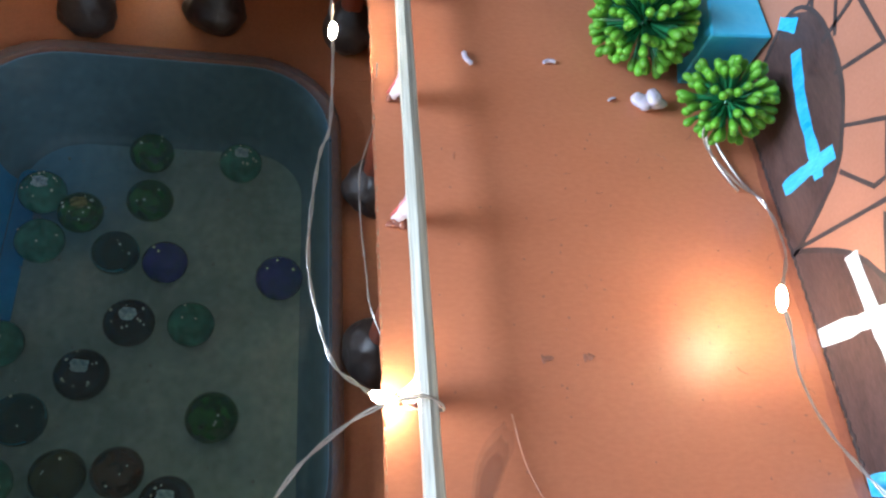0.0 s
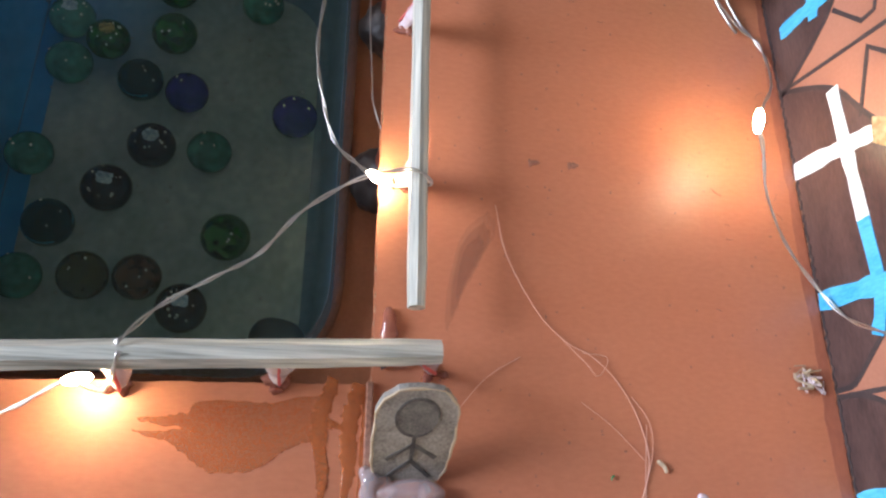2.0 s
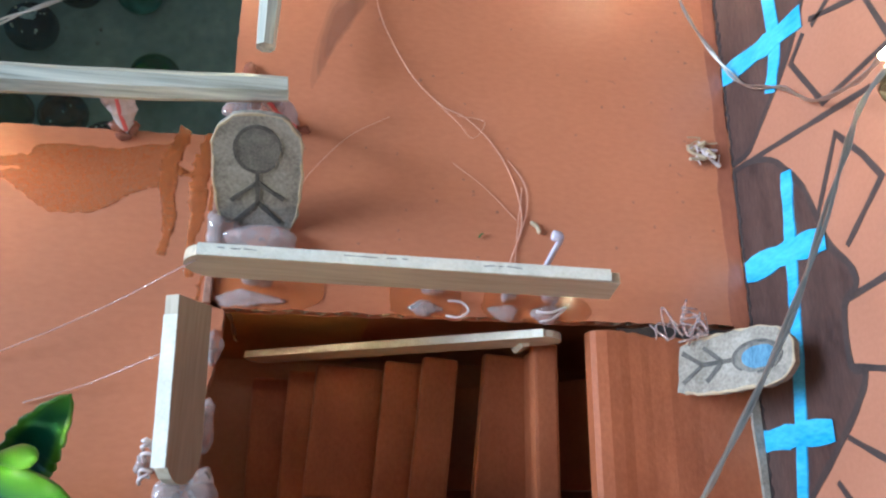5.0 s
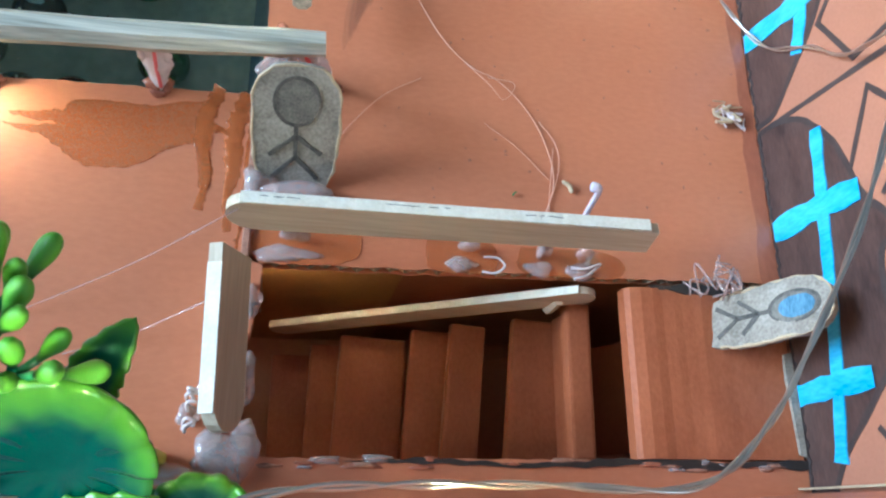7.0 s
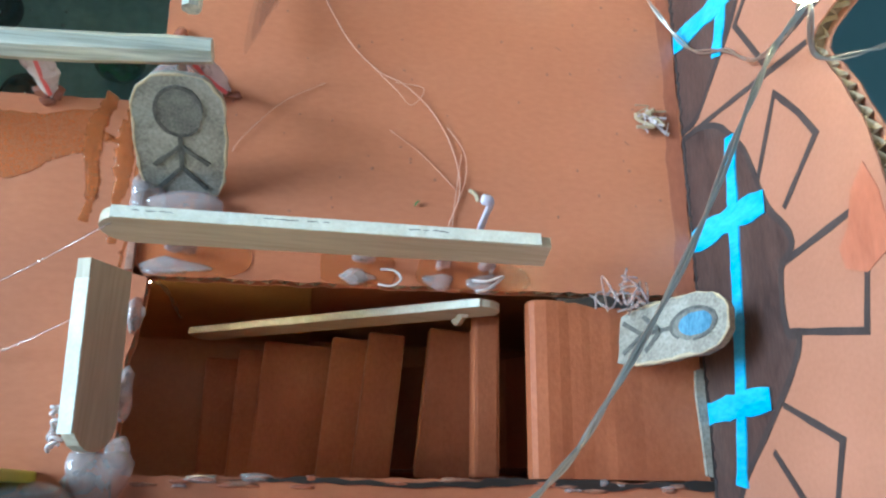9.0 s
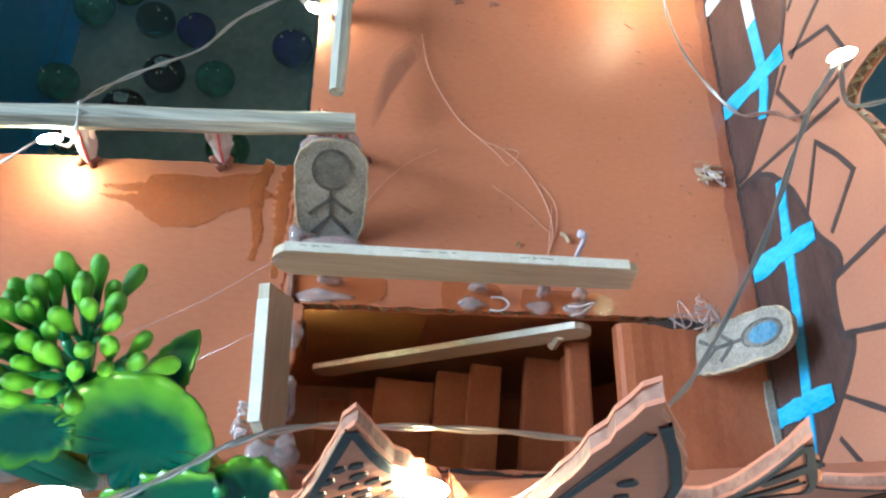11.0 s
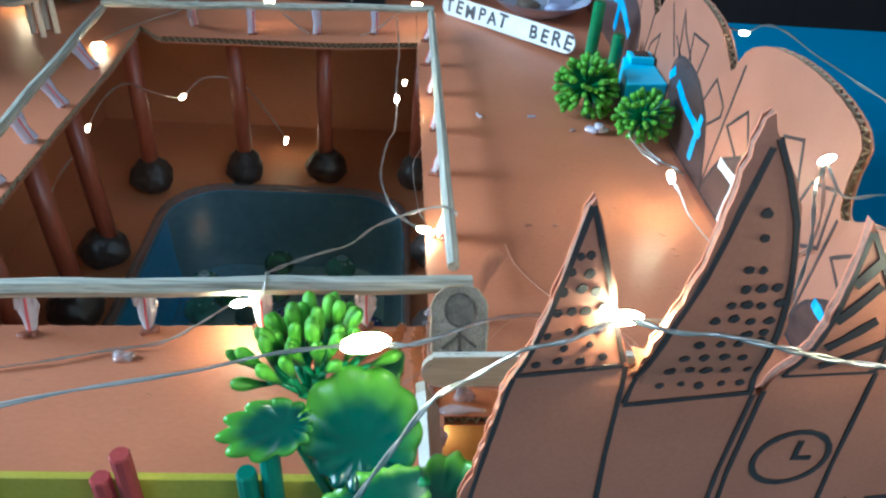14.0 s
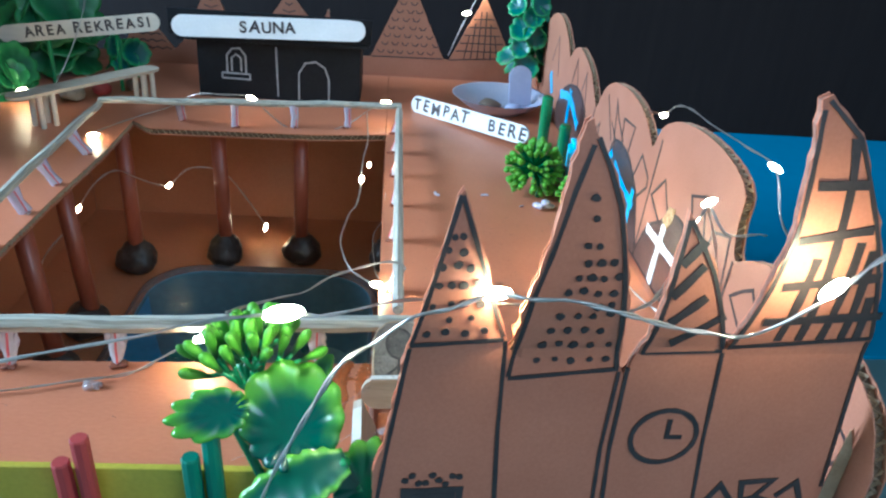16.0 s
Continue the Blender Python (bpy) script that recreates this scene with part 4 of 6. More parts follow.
def tub():
    t = thing("plastic_tub", -90, 127, -160, "cloudy plastic tub of water sunk into the lower floor", "tub")
    def ring_at(i, z, r):
        return [(u, v, z) for u, v in rounded(TUB_X[0] + i, TUB_X[1] - i, TUB_Y[0] + i, TUB_Y[1] - i, r)]

    def skin(name, levels, material, words=""):
        bm = bmesh.new()
        rings = [[bm.verts.new(q) for q in ring_at(*level)] for level in levels]
        n = len(rings[0])
        for a, b in zip(rings, rings[1:]):
            for k in range(n):
                bm.faces.new((a[k], a[(k + 1) % n], b[(k + 1) % n], b[k]))
        return part(name, bm, material, t, words, smooth=True)

    skin("tub_rim", ((-3.6, -105.5, 41), (-3.4, -100.4, 41), (-2.4, -99.0, 40), (-0.6, -98.6, 39), (1.2, -99.2, 38), (2.0, -101.8, 37)), TUB_RIM, "translucent rolled rim")
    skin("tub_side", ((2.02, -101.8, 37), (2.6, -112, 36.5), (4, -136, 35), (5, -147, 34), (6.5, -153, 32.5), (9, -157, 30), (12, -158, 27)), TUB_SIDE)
    bm = bmesh.new()
    bm.faces.new([bm.verts.new((u, v, -158.02)) for u, v, _ in ring_at(11.5, 0, 27.5)])
    part("tub_bottom", bm, TUB, t)
    # blue strips stand in for floor light coming through the plastic
    bm = bmesh.new()
    rows = [[bm.verts.new((TUB_X[0] + i + 0.7, y, z)) for y in range(50, 206, 6)] for i, z in ((2.2, -104), (2.6, -112), (4.0, -136), (5.0, -147), (6.5, -152.6), (9.0, -156.6))]
    for lo, hi in zip(rows, rows[1:]):
        for k in range(len(lo) - 1):
            bm.faces.new((lo[k], lo[k + 1], hi[k + 1], hi[k]))
    part("side_lining", bm, TUB_BLUE_LIGHT, t, "blue strip for floor light through the tub side", smooth=True)
    bm = prism(bmesh.new(), rounded(-158.5, -149, 60, 206, 4), -157.6, -157.2, FLAT)
    part("bottom_lining", bm, TUB_BLUE_LIGHT, t, "blue strip for floor light along the bottom")
    water = bpy.data.materials.new("water_film")
    n, l, b = nodes_of(water)
    clear, murk, thin = n.new("ShaderNodeBsdfTransparent"), n.new("ShaderNodeBsdfDiffuse"), n.new("ShaderNodeMixShader")
    shine, mix, edge = n.new("ShaderNodeBsdfGlossy"), n.new("ShaderNodeMixShader"), n.new("ShaderNodeFresnel")
    cloud, level = n.new("ShaderNodeTexNoise"), n.new("ShaderNodeMapRange")
    cloud.inputs["Scale"].default_value, cloud.inputs["Detail"].default_value = 34.0, 9.0
    level.inputs[3].default_value, level.inputs[4].default_value = 0.18, 0.45
    clear.inputs[0].default_value, murk.inputs[0].default_value = (0.80, 0.90, 0.90, 1), (0.085, 0.155, 0.17, 1)
    shine.inputs["Roughness"].default_value, edge.inputs[0].default_value = 0.22, 1.1
    for a, c in ((cloud.outputs[0], level.inputs[0]), (level.outputs[0], thin.inputs[0]), (clear.outputs[0], thin.inputs[1]), (murk.outputs[0], thin.inputs[2]),
                 (edge.outputs[0], mix.inputs[0]), (thin.outputs[0], mix.inputs[1]), (shine.outputs[0], mix.inputs[2]), (mix.outputs[0], n["Material Output"].inputs[0])):
        l.new(a, c)
    bm = bmesh.new()
    bm.faces.new([bm.verts.new((u, v, -102.5)) for u, v, _ in ring_at(2.3, 0, 36.7)])
    film = part("water", bm, water, t, "still clear water")
    film.visible_shadow = False


tub()


def marble(x, y, tone, kind_of):
    """A glass marble on the tub's bottom; tone is its glass, kind_of adds a patch on top."""
    names = {"green": ((0.010, 0.060, 0.008), (0.03, 0.15, 0.020)), "teal": ((0.035, 0.16, 0.12), (0.09, 0.32, 0.24)), "navy": ((0.016, 0.012, 0.16), (0.05, 0.036, 0.36)),
             "plum": ((0.010, 0.004, 0.010), (0.036, 0.012, 0.026)), "clear": ((0.03, 0.075, 0.08), (0.06, 0.13, 0.13)), "amber": ((0.06, 0.06, 0.028), (0.10, 0.095, 0.045)), "brown": ((0.075, 0.03, 0.018), (0.12, 0.05, 0.03))}
    key = "glass_" + tone
    m = bpy.data.materials.get(key) or paint(key, [v * 1.1 for v in names[tone][0]], [v * 1.6 for v in names[tone][1]], 0.03, 260, 110, bump=0.0, spec=0.45, spread=0.3, passing=0.92 if tone == "clear" else 0.35)
    rng = random.Random(int(x * 13 + y * 5))
    r = rng.uniform(10.2, 11.2)
    words = {"green": "dark green glass", "teal": "pale teal glass", "navy": "navy blue glass", "plum": "dark plum glass", "clear": "clear grey-green glass", "amber": "dull amber glass", "brown": "red-brown glass"}
    t = thing("marble", x, y, -157.2, words[tone] + (" marble with a painted bright patch under water" if kind_of else " marble under water"), "marble", "marbles in the tub")
    bm = bmesh.new()
    bmesh.ops.create_uvsphere(bm, u_segments=24, v_segments=14, radius=r, matrix=Matrix.Translation((x, y, -157.2 + r * 0.8)) @ Matrix.Diagonal((1, 1, 0.8, 1)))
    part("glass", bm, m, t, smooth=True)
    # the glint round clear glass is modelled as a pale cyan tube
    if tone == "clear":
        ring = [(x + r * 0.93 * math.cos(a), y + r * 0.93 * math.sin(a), -157.2 + r * 0.95) for a in [math.tau * k / 28 for k in range(24)]]
        part("glass_rim", tube(bmesh.new(), ring, 0.55, 6), CYAN_CARD, t, "pale cyan tube for the glint along the rim", smooth=True)
    # 1: pale patch painted as the window's reflection; 2: gold flecks
    if kind_of:
        bm = prism(bmesh.new(), [(x + 0.4 + 3.6 * math.copysign(abs(math.cos(a)) ** 0.6, math.cos(a)) * rng.uniform(0.8, 1.1), y + 0.8 + 3.0 * math.copysign(abs(math.sin(a)) ** 0.6, math.sin(a)) * rng.uniform(0.8, 1.1)) for a in [math.tau * k / 20 for k in range(20)]], -157.2 + r * 1.5, -157.2 + r * 1.61, FLAT)
        part("swirl", bm, WINDOW_GLINT if kind_of == 1 else BUD_GOLD, t, "painted window reflection or gold flecks")
    # pale dots in place of the fairy lights' reflections on the glass
    for k in range(9 if kind_of else 3):
        a, lean = rng.uniform(0, math.tau), rng.uniform(0.45, 0.75) if kind_of else rng.uniform(0.2, 0.8)
        spot = Vector((x + r * lean * math.cos(a), y + r * lean * math.sin(a), -157.2 + r * 0.8 * (1 + math.sqrt(1 - lean * lean))))
        shared("bubble", sparkle_mesh, t, Matrix.Translation(spot) @ Matrix.Scale(rng.uniform(0.35, 0.85), 4))


sparkle_mesh = mesh_mm("bubble", blob(bmesh.new(), 0, 0, 0, 1, 1, 1, random.Random(3), 1, 0.05), SPARKLE)
BUD_GOLD = paint("gold_flecks", (0.10, 0.16, 0.04), (0.75, 0.60, 0.22), 0.2, 900, 500, bump=0.3, metal=0.4, spread=0.2)
for x, y, tone, inside in ((-144, 188, "teal", 1), (-126, 178, "green", 2), (-141, 162, "teal", 0), (-98, 214, "green", 0), (-55, 211, "teal", 1), (-96, 186, "green", 0), (-108, 157, "clear", 0), (-86, 153, "navy", 0),
                           (-34, 146, "navy", 0), (-98, 122, "plum", 1), (-72, 122, "teal", 0), (-114, 98, "plum", 1), (-135, 79, "clear", 0), (-60, 79, "green", 0), (-117, 56, "amber", 0), (-95, 57, "brown", 0),
                           (-75, 44, "plum", 1), (-149, 112, "teal", 0), (-143, 54, "teal", 0)):
    marble(x, y, tone, inside)
st = bmesh.new()
blob(st, -33, 34, -151, 12, 9, 5.5, random.Random(5), 3, 0.08)
tagged(part("pebble", st, BASE_BLACK, label="flat dark brown pebble under water in the tub", origin=(-33, 34, -157), smooth=True), category="pebble")


bubbles = bmesh.new()
rng = random.Random(91)
for k in range(130):
    x, y = rng.uniform(-150, -28), rng.uniform(30, 222)
    r = rng.choice((0.35, 0.45, 0.6, 0.9))
    blob(bubbles, x, y, -156.8 + rng.uniform(0, 1.5), r, r, r, rng, 1, 0.1)
tagged(part("bubbles", bubbles, CHALK, label="tiny pale bubbles on the tub bottom", smooth=True), category="bubbles", kind="stuff")
# ---- railings round the pool ----
def straw_post(parent, foot, top, seed, wide=1.0):
    """A length of slit drinking straw with a red stripe, stuck down with glue."""
    rng = random.Random(seed)
    foot, top = Vector(foot), Vector(top)
    bm = bmesh.new()
    bend = foot.lerp(top, 0.45) + Vector((rng.uniform(-0.8, 0.8), rng.uniform(-0.6, 0.6), 0))
    ends = [rng.uniform(2.2, 2.9) * wide, rng.uniform(1.9, 2.4) * wide, rng.uniform(2.3, 3.0) * wide]
    tube(bm, [foot, bend, top], ends, 9, caps=False, squash=0.5)
    tube(bm, [foot, bend, top], [r - 0.35 for r in ends], 9, caps=False, squash=0.42)
    p = part("post", bm, STRAW, parent, smooth=True)
    way = (top - foot).normalized()
    side = Vector((0.75, -0.6, 0)).normalized() * 2.1
    bm = tube(bmesh.new(), [foot + side + way, top + side * 0.9 - way], 0.42, 5)
    part("stripe", bm, STRAW_RED, p, "red stripe")
    for k in range(3):
        bm = blob(bmesh.new(), foot.x + rng.uniform(-1.8, 1.8), foot.y + rng.uniform(-1.6, 1.0), 0.5, rng.uniform(1.2, 2.4), rng.uniform(1.0, 2.0), rng.uniform(0.5, 1.1), rng, 2, 0.25)
        part("glue_bead", bm, GLUE_RED if k else GLUE, parent, "glossy glue bead", smooth=True)
    return p



def folded_post(parent, foot, top, seed, lengthwise=False):
    """A flattened, crumpled piece of straw, pinched at the foot, its flat side along the rail."""
    rng = random.Random(seed)

    def turned(x, y, z):
        return Vector((y, x, z)) if lengthwise else Vector((x, y, z))

    foot, top = Vector(foot), Vector(top)
    bm = bmesh.new()
    rows = []
    for k in range(7):
        s = k / 6
        c = foot.lerp(top, s) + Vector((rng.uniform(-0.3, 0.3), rng.uniform(-0.3, 0.3), 0))
        w, d = (1.5 + 1.9 * math.sin(math.pi * min(1, s * 0.75))) * rng.uniform(0.88, 1.12), rng.uniform(0.7, 1.1)
        rows.append([bm.verts.new(c + turned(w * math.cos(a), d * math.sin(a) + 0.5 * math.cos(2 * a), rng.uniform(-0.25, 0.25))) for a in [math.tau * j / 12 for j in range(12)]])
    for a, b in zip(rows, rows[1:]):
        for j in range(12):
            bm.faces.new((a[j], a[(j + 1) % 12], b[(j + 1) % 12], b[j]))
    bm.faces.new(rows[0])
    bm.faces.new(rows[-1])
    p = part("post", bm, STRAW_PINK, parent, "crumpled pinkish straw piece")
    bm = tube(bmesh.new(), [foot + turned(0.5, -1.35, 1.5), foot.lerp(top, 0.5) + turned(0.2, -1.5, 0), top + turned(0.3, -1.4, -1)], 0.5, 6, squash=0.6)
    part("stripe", bm, STRAW_RED, p, "red stripe")
    for side in (-1, 1):
        spot = top + turned(side * 2.6, -0.9, -3 - rng.uniform(0, 2))
        size = turned(1.5, 0.7, 2.2)
        bm = blob(bmesh.new(), *spot, *size, rng, 2, 0.3)
        part("straw_fold", bm, STRAW_PINK, p, "folded straw edge", smooth=True)
    for k in range(4):
        bm = blob(bmesh.new(), foot.x + rng.uniform(-2.2, 2.2), foot.y + rng.uniform(-2.4, 0.6), 0.7, rng.uniform(1.1, 2.1), rng.uniform(0.9, 1.7), rng.uniform(0.6, 1.4), rng, 2, 0.3)
        part("glue_bead", bm, GLUE_RED, parent, "glossy red-brown glue bead", smooth=True)
    return p


def railing(ends, posts, material, label, radius, seed):
    a, b = Vector(ends[0]), Vector(ends[1])
    r = thing("pool_railing", (a.x + b.x) / 2, (a.y + b.y) / 2, 0, label, "railing", "railings round the pool")
    rng = random.Random(seed)
    n = 24
    line = [a.lerp(b, k / n) + Vector((0, 0, 0.35 * math.sin(k * 0.8 + seed))) for k in range(n + 1)]
    radii = [radius * (1 + 0.04 * math.sin(k * 1.7 + seed)) for k in range(n + 1)]
    radii[0], radii[-1] = radius * 0.86, radius * 0.86
    bm = tube(bmesh.new(), line, radii, 7)
    part("rail", bm, material, r, "split bamboo rail")
    for k, (fx, fy) in enumerate(posts):
        t = max(0.02, min(0.98, (Vector((fx, fy, 0)) - a).dot(b - a) / (b - a).length_squared))
        q = a.lerp(b, t)
        ends = (fx, fy, 0.2), (q.x, q.y, q.z - radius * 0.6)
        if seed < 3:
            folded_post(r, *ends, seed * 50 + k * 3, seed == 1)
        else:
            straw_post(r, *ends, seed * 50 + k * 3, 1.35)
    return r


railing(((0, -1.5, 14.8), (0.5, 281, 13)), [(-3.2, 39), (-3, 91), (-2.5, 135), (-3, 180), (-3, 222), (-3, 262)], BAMBOO_Y, "bamboo skewer railing on lilac straw posts along the pool", 2.55, 1)
railing(((5.8, -12.2, 16), (-215, -26.5, 16)), [(7, -12.6), (-30.5, -17.2), (-65.5, -20.3), (-103, -22.5), (-140, -25), (-179, -27.5)], BAMBOO_X, "thick bamboo skewer railing at the pool's near edge", 3.3, 2)
railing(((2, 279, 15.5), (-200, 249, 17)), [(-36, 270), (-73, 264), (-113, 258), (-151, 268)], BAMBOO_X, "bamboo skewer railing at the pool's far edge", 2.4, 3)
railing(((-199.5, 249, 15), (-191, 20, 14.5)), [(-188.5, 192), (-188, 143), (-189, 105), (-188, 66), (-187.5, 30)], BAMBOO_Y, "bamboo skewer railing on pale straw posts", 2.5, 4)


# ---- ice-cream-stick rails at the stairs ----
def stick_outline(length, width, round_left=True, round_right=True):
    h = width / 2
    out = []
    if round_right:
        out += [(length - h + h * math.sin(a), -h * math.cos(a)) for a in [math.pi * k / 10 for k in range(11)]]
    else:
        out += [(length, -h * 0.8), (length - 0.5, h * 0.8)]
    if round_left:
        out += [(h - h * math.sin(a), h * math.cos(a)) for a in [math.pi * k / 10 for k in range(11)]]
    else:
        out += [(0, h), (0, -h)]
    return out


def axes_matrix(origin, u, v):
    """A sheet whose u runs along one way and v as near as can be along the other."""
    u = Vector(u).normalized()
    v = Vector(v)
    v = (v - u * v.dot(u)).normalized()
    w = u.cross(v)
    return Matrix(((u.x, v.x, w.x, origin[0]), (u.y, v.y, w.y, origin[1]), (u.z, v.z, w.z, origin[2]), (0, 0, 0, 1)))


def flat_stick(name, start, end, up, width, thick, material, label, category, group="", left=True, right=True, base=0.0, worn=False):
    a, b = Vector(start), Vector(end)
    t = thing(name, (a.x + b.x) / 2, (a.y + b.y) / 2, base, label, category, group)
    m = axes_matrix(a, b - a, up)
    bm = prism(bmesh.new(), stick_outline((b - a).length, width, left, right), -thick / 2, thick / 2, m)
    bmesh.ops.bevel(bm, geom=[e for e in bm.edges if len(e.link_faces) == 2 and e.calc_face_angle(0) > 1.2], offset=0.3, segments=1, affect="EDGES")
    part("stick", bm, material, t)
    # frayed edge strip, also paler for the window light that falls on it
    if worn:
        rng = random.Random(int(a.x * 3 + b.y))
        length, h = (b - a).length, width / 2
        n = int(length / 1.6)
        upper, lower = [], []
        for k in range(n + 1):
            u = h * 0.6 + (length - h * 1.1) * k / n
            upper.append((u, h + rng.uniform(0.1, 0.2)))
            lower.append((u, h - rng.uniform(0.2, 0.45)))
        part("worn_edge", prism(bmesh.new(), upper + lower[::-1], -thick / 2 - 0.12, thick / 2 + 0.12, m), STICK_LIT_EDGE, t, "frayed upper edge, paled for window light")
    return t, m


rail_a, _ = flat_stick("stair_rail", (-12.3, -51.4, 12.6), (78.8, -53.2, 18.0), (0, 0.14, 1), 11.2, 2.4, STICK_WOOD, "flat ice-cream-stick rail glued beside the stairs", "railing", "stick rails at the stairs", True, False, worn=True)
for k, (x, rx) in enumerate(((1, 7), (40, 4.5), (58, 3.5), (68, 4))):
    glue(x, -56.0, 0.3, rx * 0.9, 2.0, 0.9, 300 + k, rail_a)
    glue(x + 1, -52.4, 3.2, rx * 0.45, 1.3, 3.4, 310 + k, rail_a)
crack = random.Random(41)
for start, stop, shift in ((14, 34, 0.5), (26, 60, -0.2), (48, 58, 0.3), (-6, 10, 0.4)):
    line = []
    for k in range(13):
        x = start + (stop - start) * k / 12
        along = (x + 12.3) / 91.1
        line.append((x, -51.4 - 1.8 * along + 0.75 + shift + crack.uniform(-0.14, 0.14), 12.6 + 5.4 * along + 5.55))
    part("split", tube(bmesh.new(), line, [0.05] + [crack.uniform(0.08, 0.2) for _ in range(11)] + [0.05], 5), PENCIL, rail_a, "dark split along the frayed top edge")
bm = tube(bmesh.new(), smooth_line([(65, -49.5, 8), (65.2, -46.5, 16), (65.6, -44.2, 21), (63.6, -43.6, 21.5)]), [1.3] * 18 + [0.9], 7, squash=0.5)
part("curl", bm, STRAW, rail_a, "curled straw end", smooth=True)

rail_b, _ = flat_stick("stair_rail", (-10.6, -59.5, 10.2), (-9.6, -95.5, 8.4), (-0.42, 0, 1), 13, 2.8, STICK_WOOD_Y, "short pale ice-cream-stick rail on glue", "railing", "stick rails at the stairs", False, True, worn=True)
for k, (y, ry, rz) in enumerate(((-67, 5, 4), (-84, 6, 4.5), (-95, 5, 3.5))):
    glue(-5.8, y, 0.6, 1.9, ry * 0.75, rz * 0.35, 320 + k, rail_b)
    glue(-12.6, y - 2, 0.5, 2.6, 3.0, 1.0, 330 + k, rail_b)
glue(-8.5, -99.5, 1.2, 5.0, 6.0, 2.2, 345, rail_b)
glue(-16.5, -91.5, 1.6, 2.2, 2.0, 1.7, 346, rail_b)
for k in range(7):
    rng = random.Random(350 + k)
    c = Vector((-14.5, -90 + rng.uniform(-5, 3), 9 + rng.uniform(-3, 3)))
    part("glue_fringe", tube(bmesh.new(), smooth_line([c, c + Vector((rng.uniform(-2.2, -0.6), rng.uniform(-1, 1), rng.uniform(-1, 1))), c + Vector((rng.uniform(-2.6, -1), rng.uniform(-2, 0.5), rng.uniform(-3, -1)))], 4), 0.4, 5), STRAW_PINK, rail_b, "pale frayed glue", smooth=True)
rail_c, _ = flat_stick("stair_rail", (72.6, -60.6, -1.6), (-2.8, -58.6, -62), (0, 0.03, 1), 8.5, 1.7, STICK_WOOD, "sloping ice-cream-stick handrail down the stairs", "railing", "stick rails at the stairs", base=-62, worn=True)
bm = tube(bmesh.new(), [(66, -61, -16), (66, -60.8, -8)], [1.6, 1.4], 7)
part("post", bm, STICK_WOOD, rail_c)


# ---- the two grey-board signs with stick figures, drawn as plain shapes ----
PENCIL_DARK = paint("dark_pencil", (0.035, 0.032, 0.03), (0.13, 0.118, 0.10), 0.7, 2200, 400, bump=0.1, spread=0.3)


def plaque(origin, u, v, width, height, blue, label):
    m = axes_matrix(origin, u, v)
    h = width / 2
    o = [(-h * 0.78, 0.6), (-h * 0.3, 0), (h * 0.4, 0.4), (h * 0.8, -0.3), (h * 0.95, height * 0.12), (h * 1.03, height * 0.5)]
    o += [(h * 1.0 * math.copysign(abs(math.cos(a)) ** 0.75, math.cos(a)), height * 0.66 + height * 0.34 * math.sin(a) ** 0.85) for a in [math.pi * k / 14 for k in range(15)]] + [(-h * 1.0, height * 0.45), (-h * 0.92, height * 0.1)]
    rng = random.Random(int(height * 10) + blue)
    line = [p + Vector((rng.uniform(-0.3, 0.3), rng.uniform(-0.25, 0.25))) for p in dense(o, 2)]
    t = thing("door_sign", origin[0], origin[1], 0, label, "sign", "grey-board door signs")
    part("board", prism(bmesh.new(), line, 0, 2.4, m), GREY_CARD, t)
    ring = [m @ Vector((p.x, p.y, 2.2)) for p in line[6:]]
    part("worn_edge", tube(bmesh.new(), ring, [rng.uniform(0.12, 0.5) for _ in ring], 5), RAW_CARD, t, "pale worn paper edge")
    top = 2.6
    bm = prism(bmesh.new(), [(h * 0.52 * math.cos(a) * rng.uniform(0.93, 1.05), height * 0.71 + height * 0.2 * math.sin(a)) for a in [math.tau * k / 20 for k in range(20)]], 2.3, top - 0.02, m)
    part("shaded_oval", bm, PENCIL, t, "pencil-shaded oval")
    if blue:
        bm = prism(bmesh.new(), [(h * (0.02 + 0.40 * math.cos(a)) * rng.uniform(0.92, 1.06), height * 0.73 + height * 0.145 * math.sin(a)) for a in [math.tau * k / 20 for k in range(20)]], 2.3, top + 0.01, m)
        part("blue_shading", bm, PENCIL_BLUE, t, "blue crayon shading")
    for k in range(2):
        ring = [(h * (0.53 - 0.04 * k) * math.cos(a), height * 0.71 + height * (0.2 - 0.012 * k) * math.sin(a)) for a in [0.4 * k + (5.6 - k) * j / 22 for j in range(23)]]
        part("oval_outline", stroke(bmesh.new(), open_line(ring, 2), 0.45, 2.3, top + 0.04 + 0.01 * k, m, rng=rng), PENCIL_DARK, t, "dark pencil line")
    for s in ([(0, height * 0.52), (0, height * 0.22)], [(0, height * 0.24), (-h * 0.55, height * 0.05)], [(0, height * 0.24), (h * 0.55, height * 0.05)],
              [(0, height * 0.42), (-h * 0.62, height * 0.25)], [(0, height * 0.42), (h * 0.62, height * 0.27)]):
        part("pencil_line", stroke(bmesh.new(), open_line(s, 2), 1.0, 2.3, top + 0.02, m, rng=rng), PENCIL_DARK, t, "dark pencil line")
    return t


sign_a = plaque((0.8, -37.6, -0.2), (1, 0.03, 0), (0, 0.62, 0.79), 18.4, 27.6, 0, "grey-board door sign with a pencil-shaded oval, leaning on glue")
bm = blob(bmesh.new(), 1.4, -42.4, 2.3, 8.6, 3.0, 2.5, random.Random(43), 4, 0.1)
blob(bm, 6.2, -43.0, 1.4, 3.2, 2.6, 1.5, random.Random(44), 3, 0.15)
part("glue_roll", bm, GLUE, sign_a, "fat roll of hot glue", smooth=True)
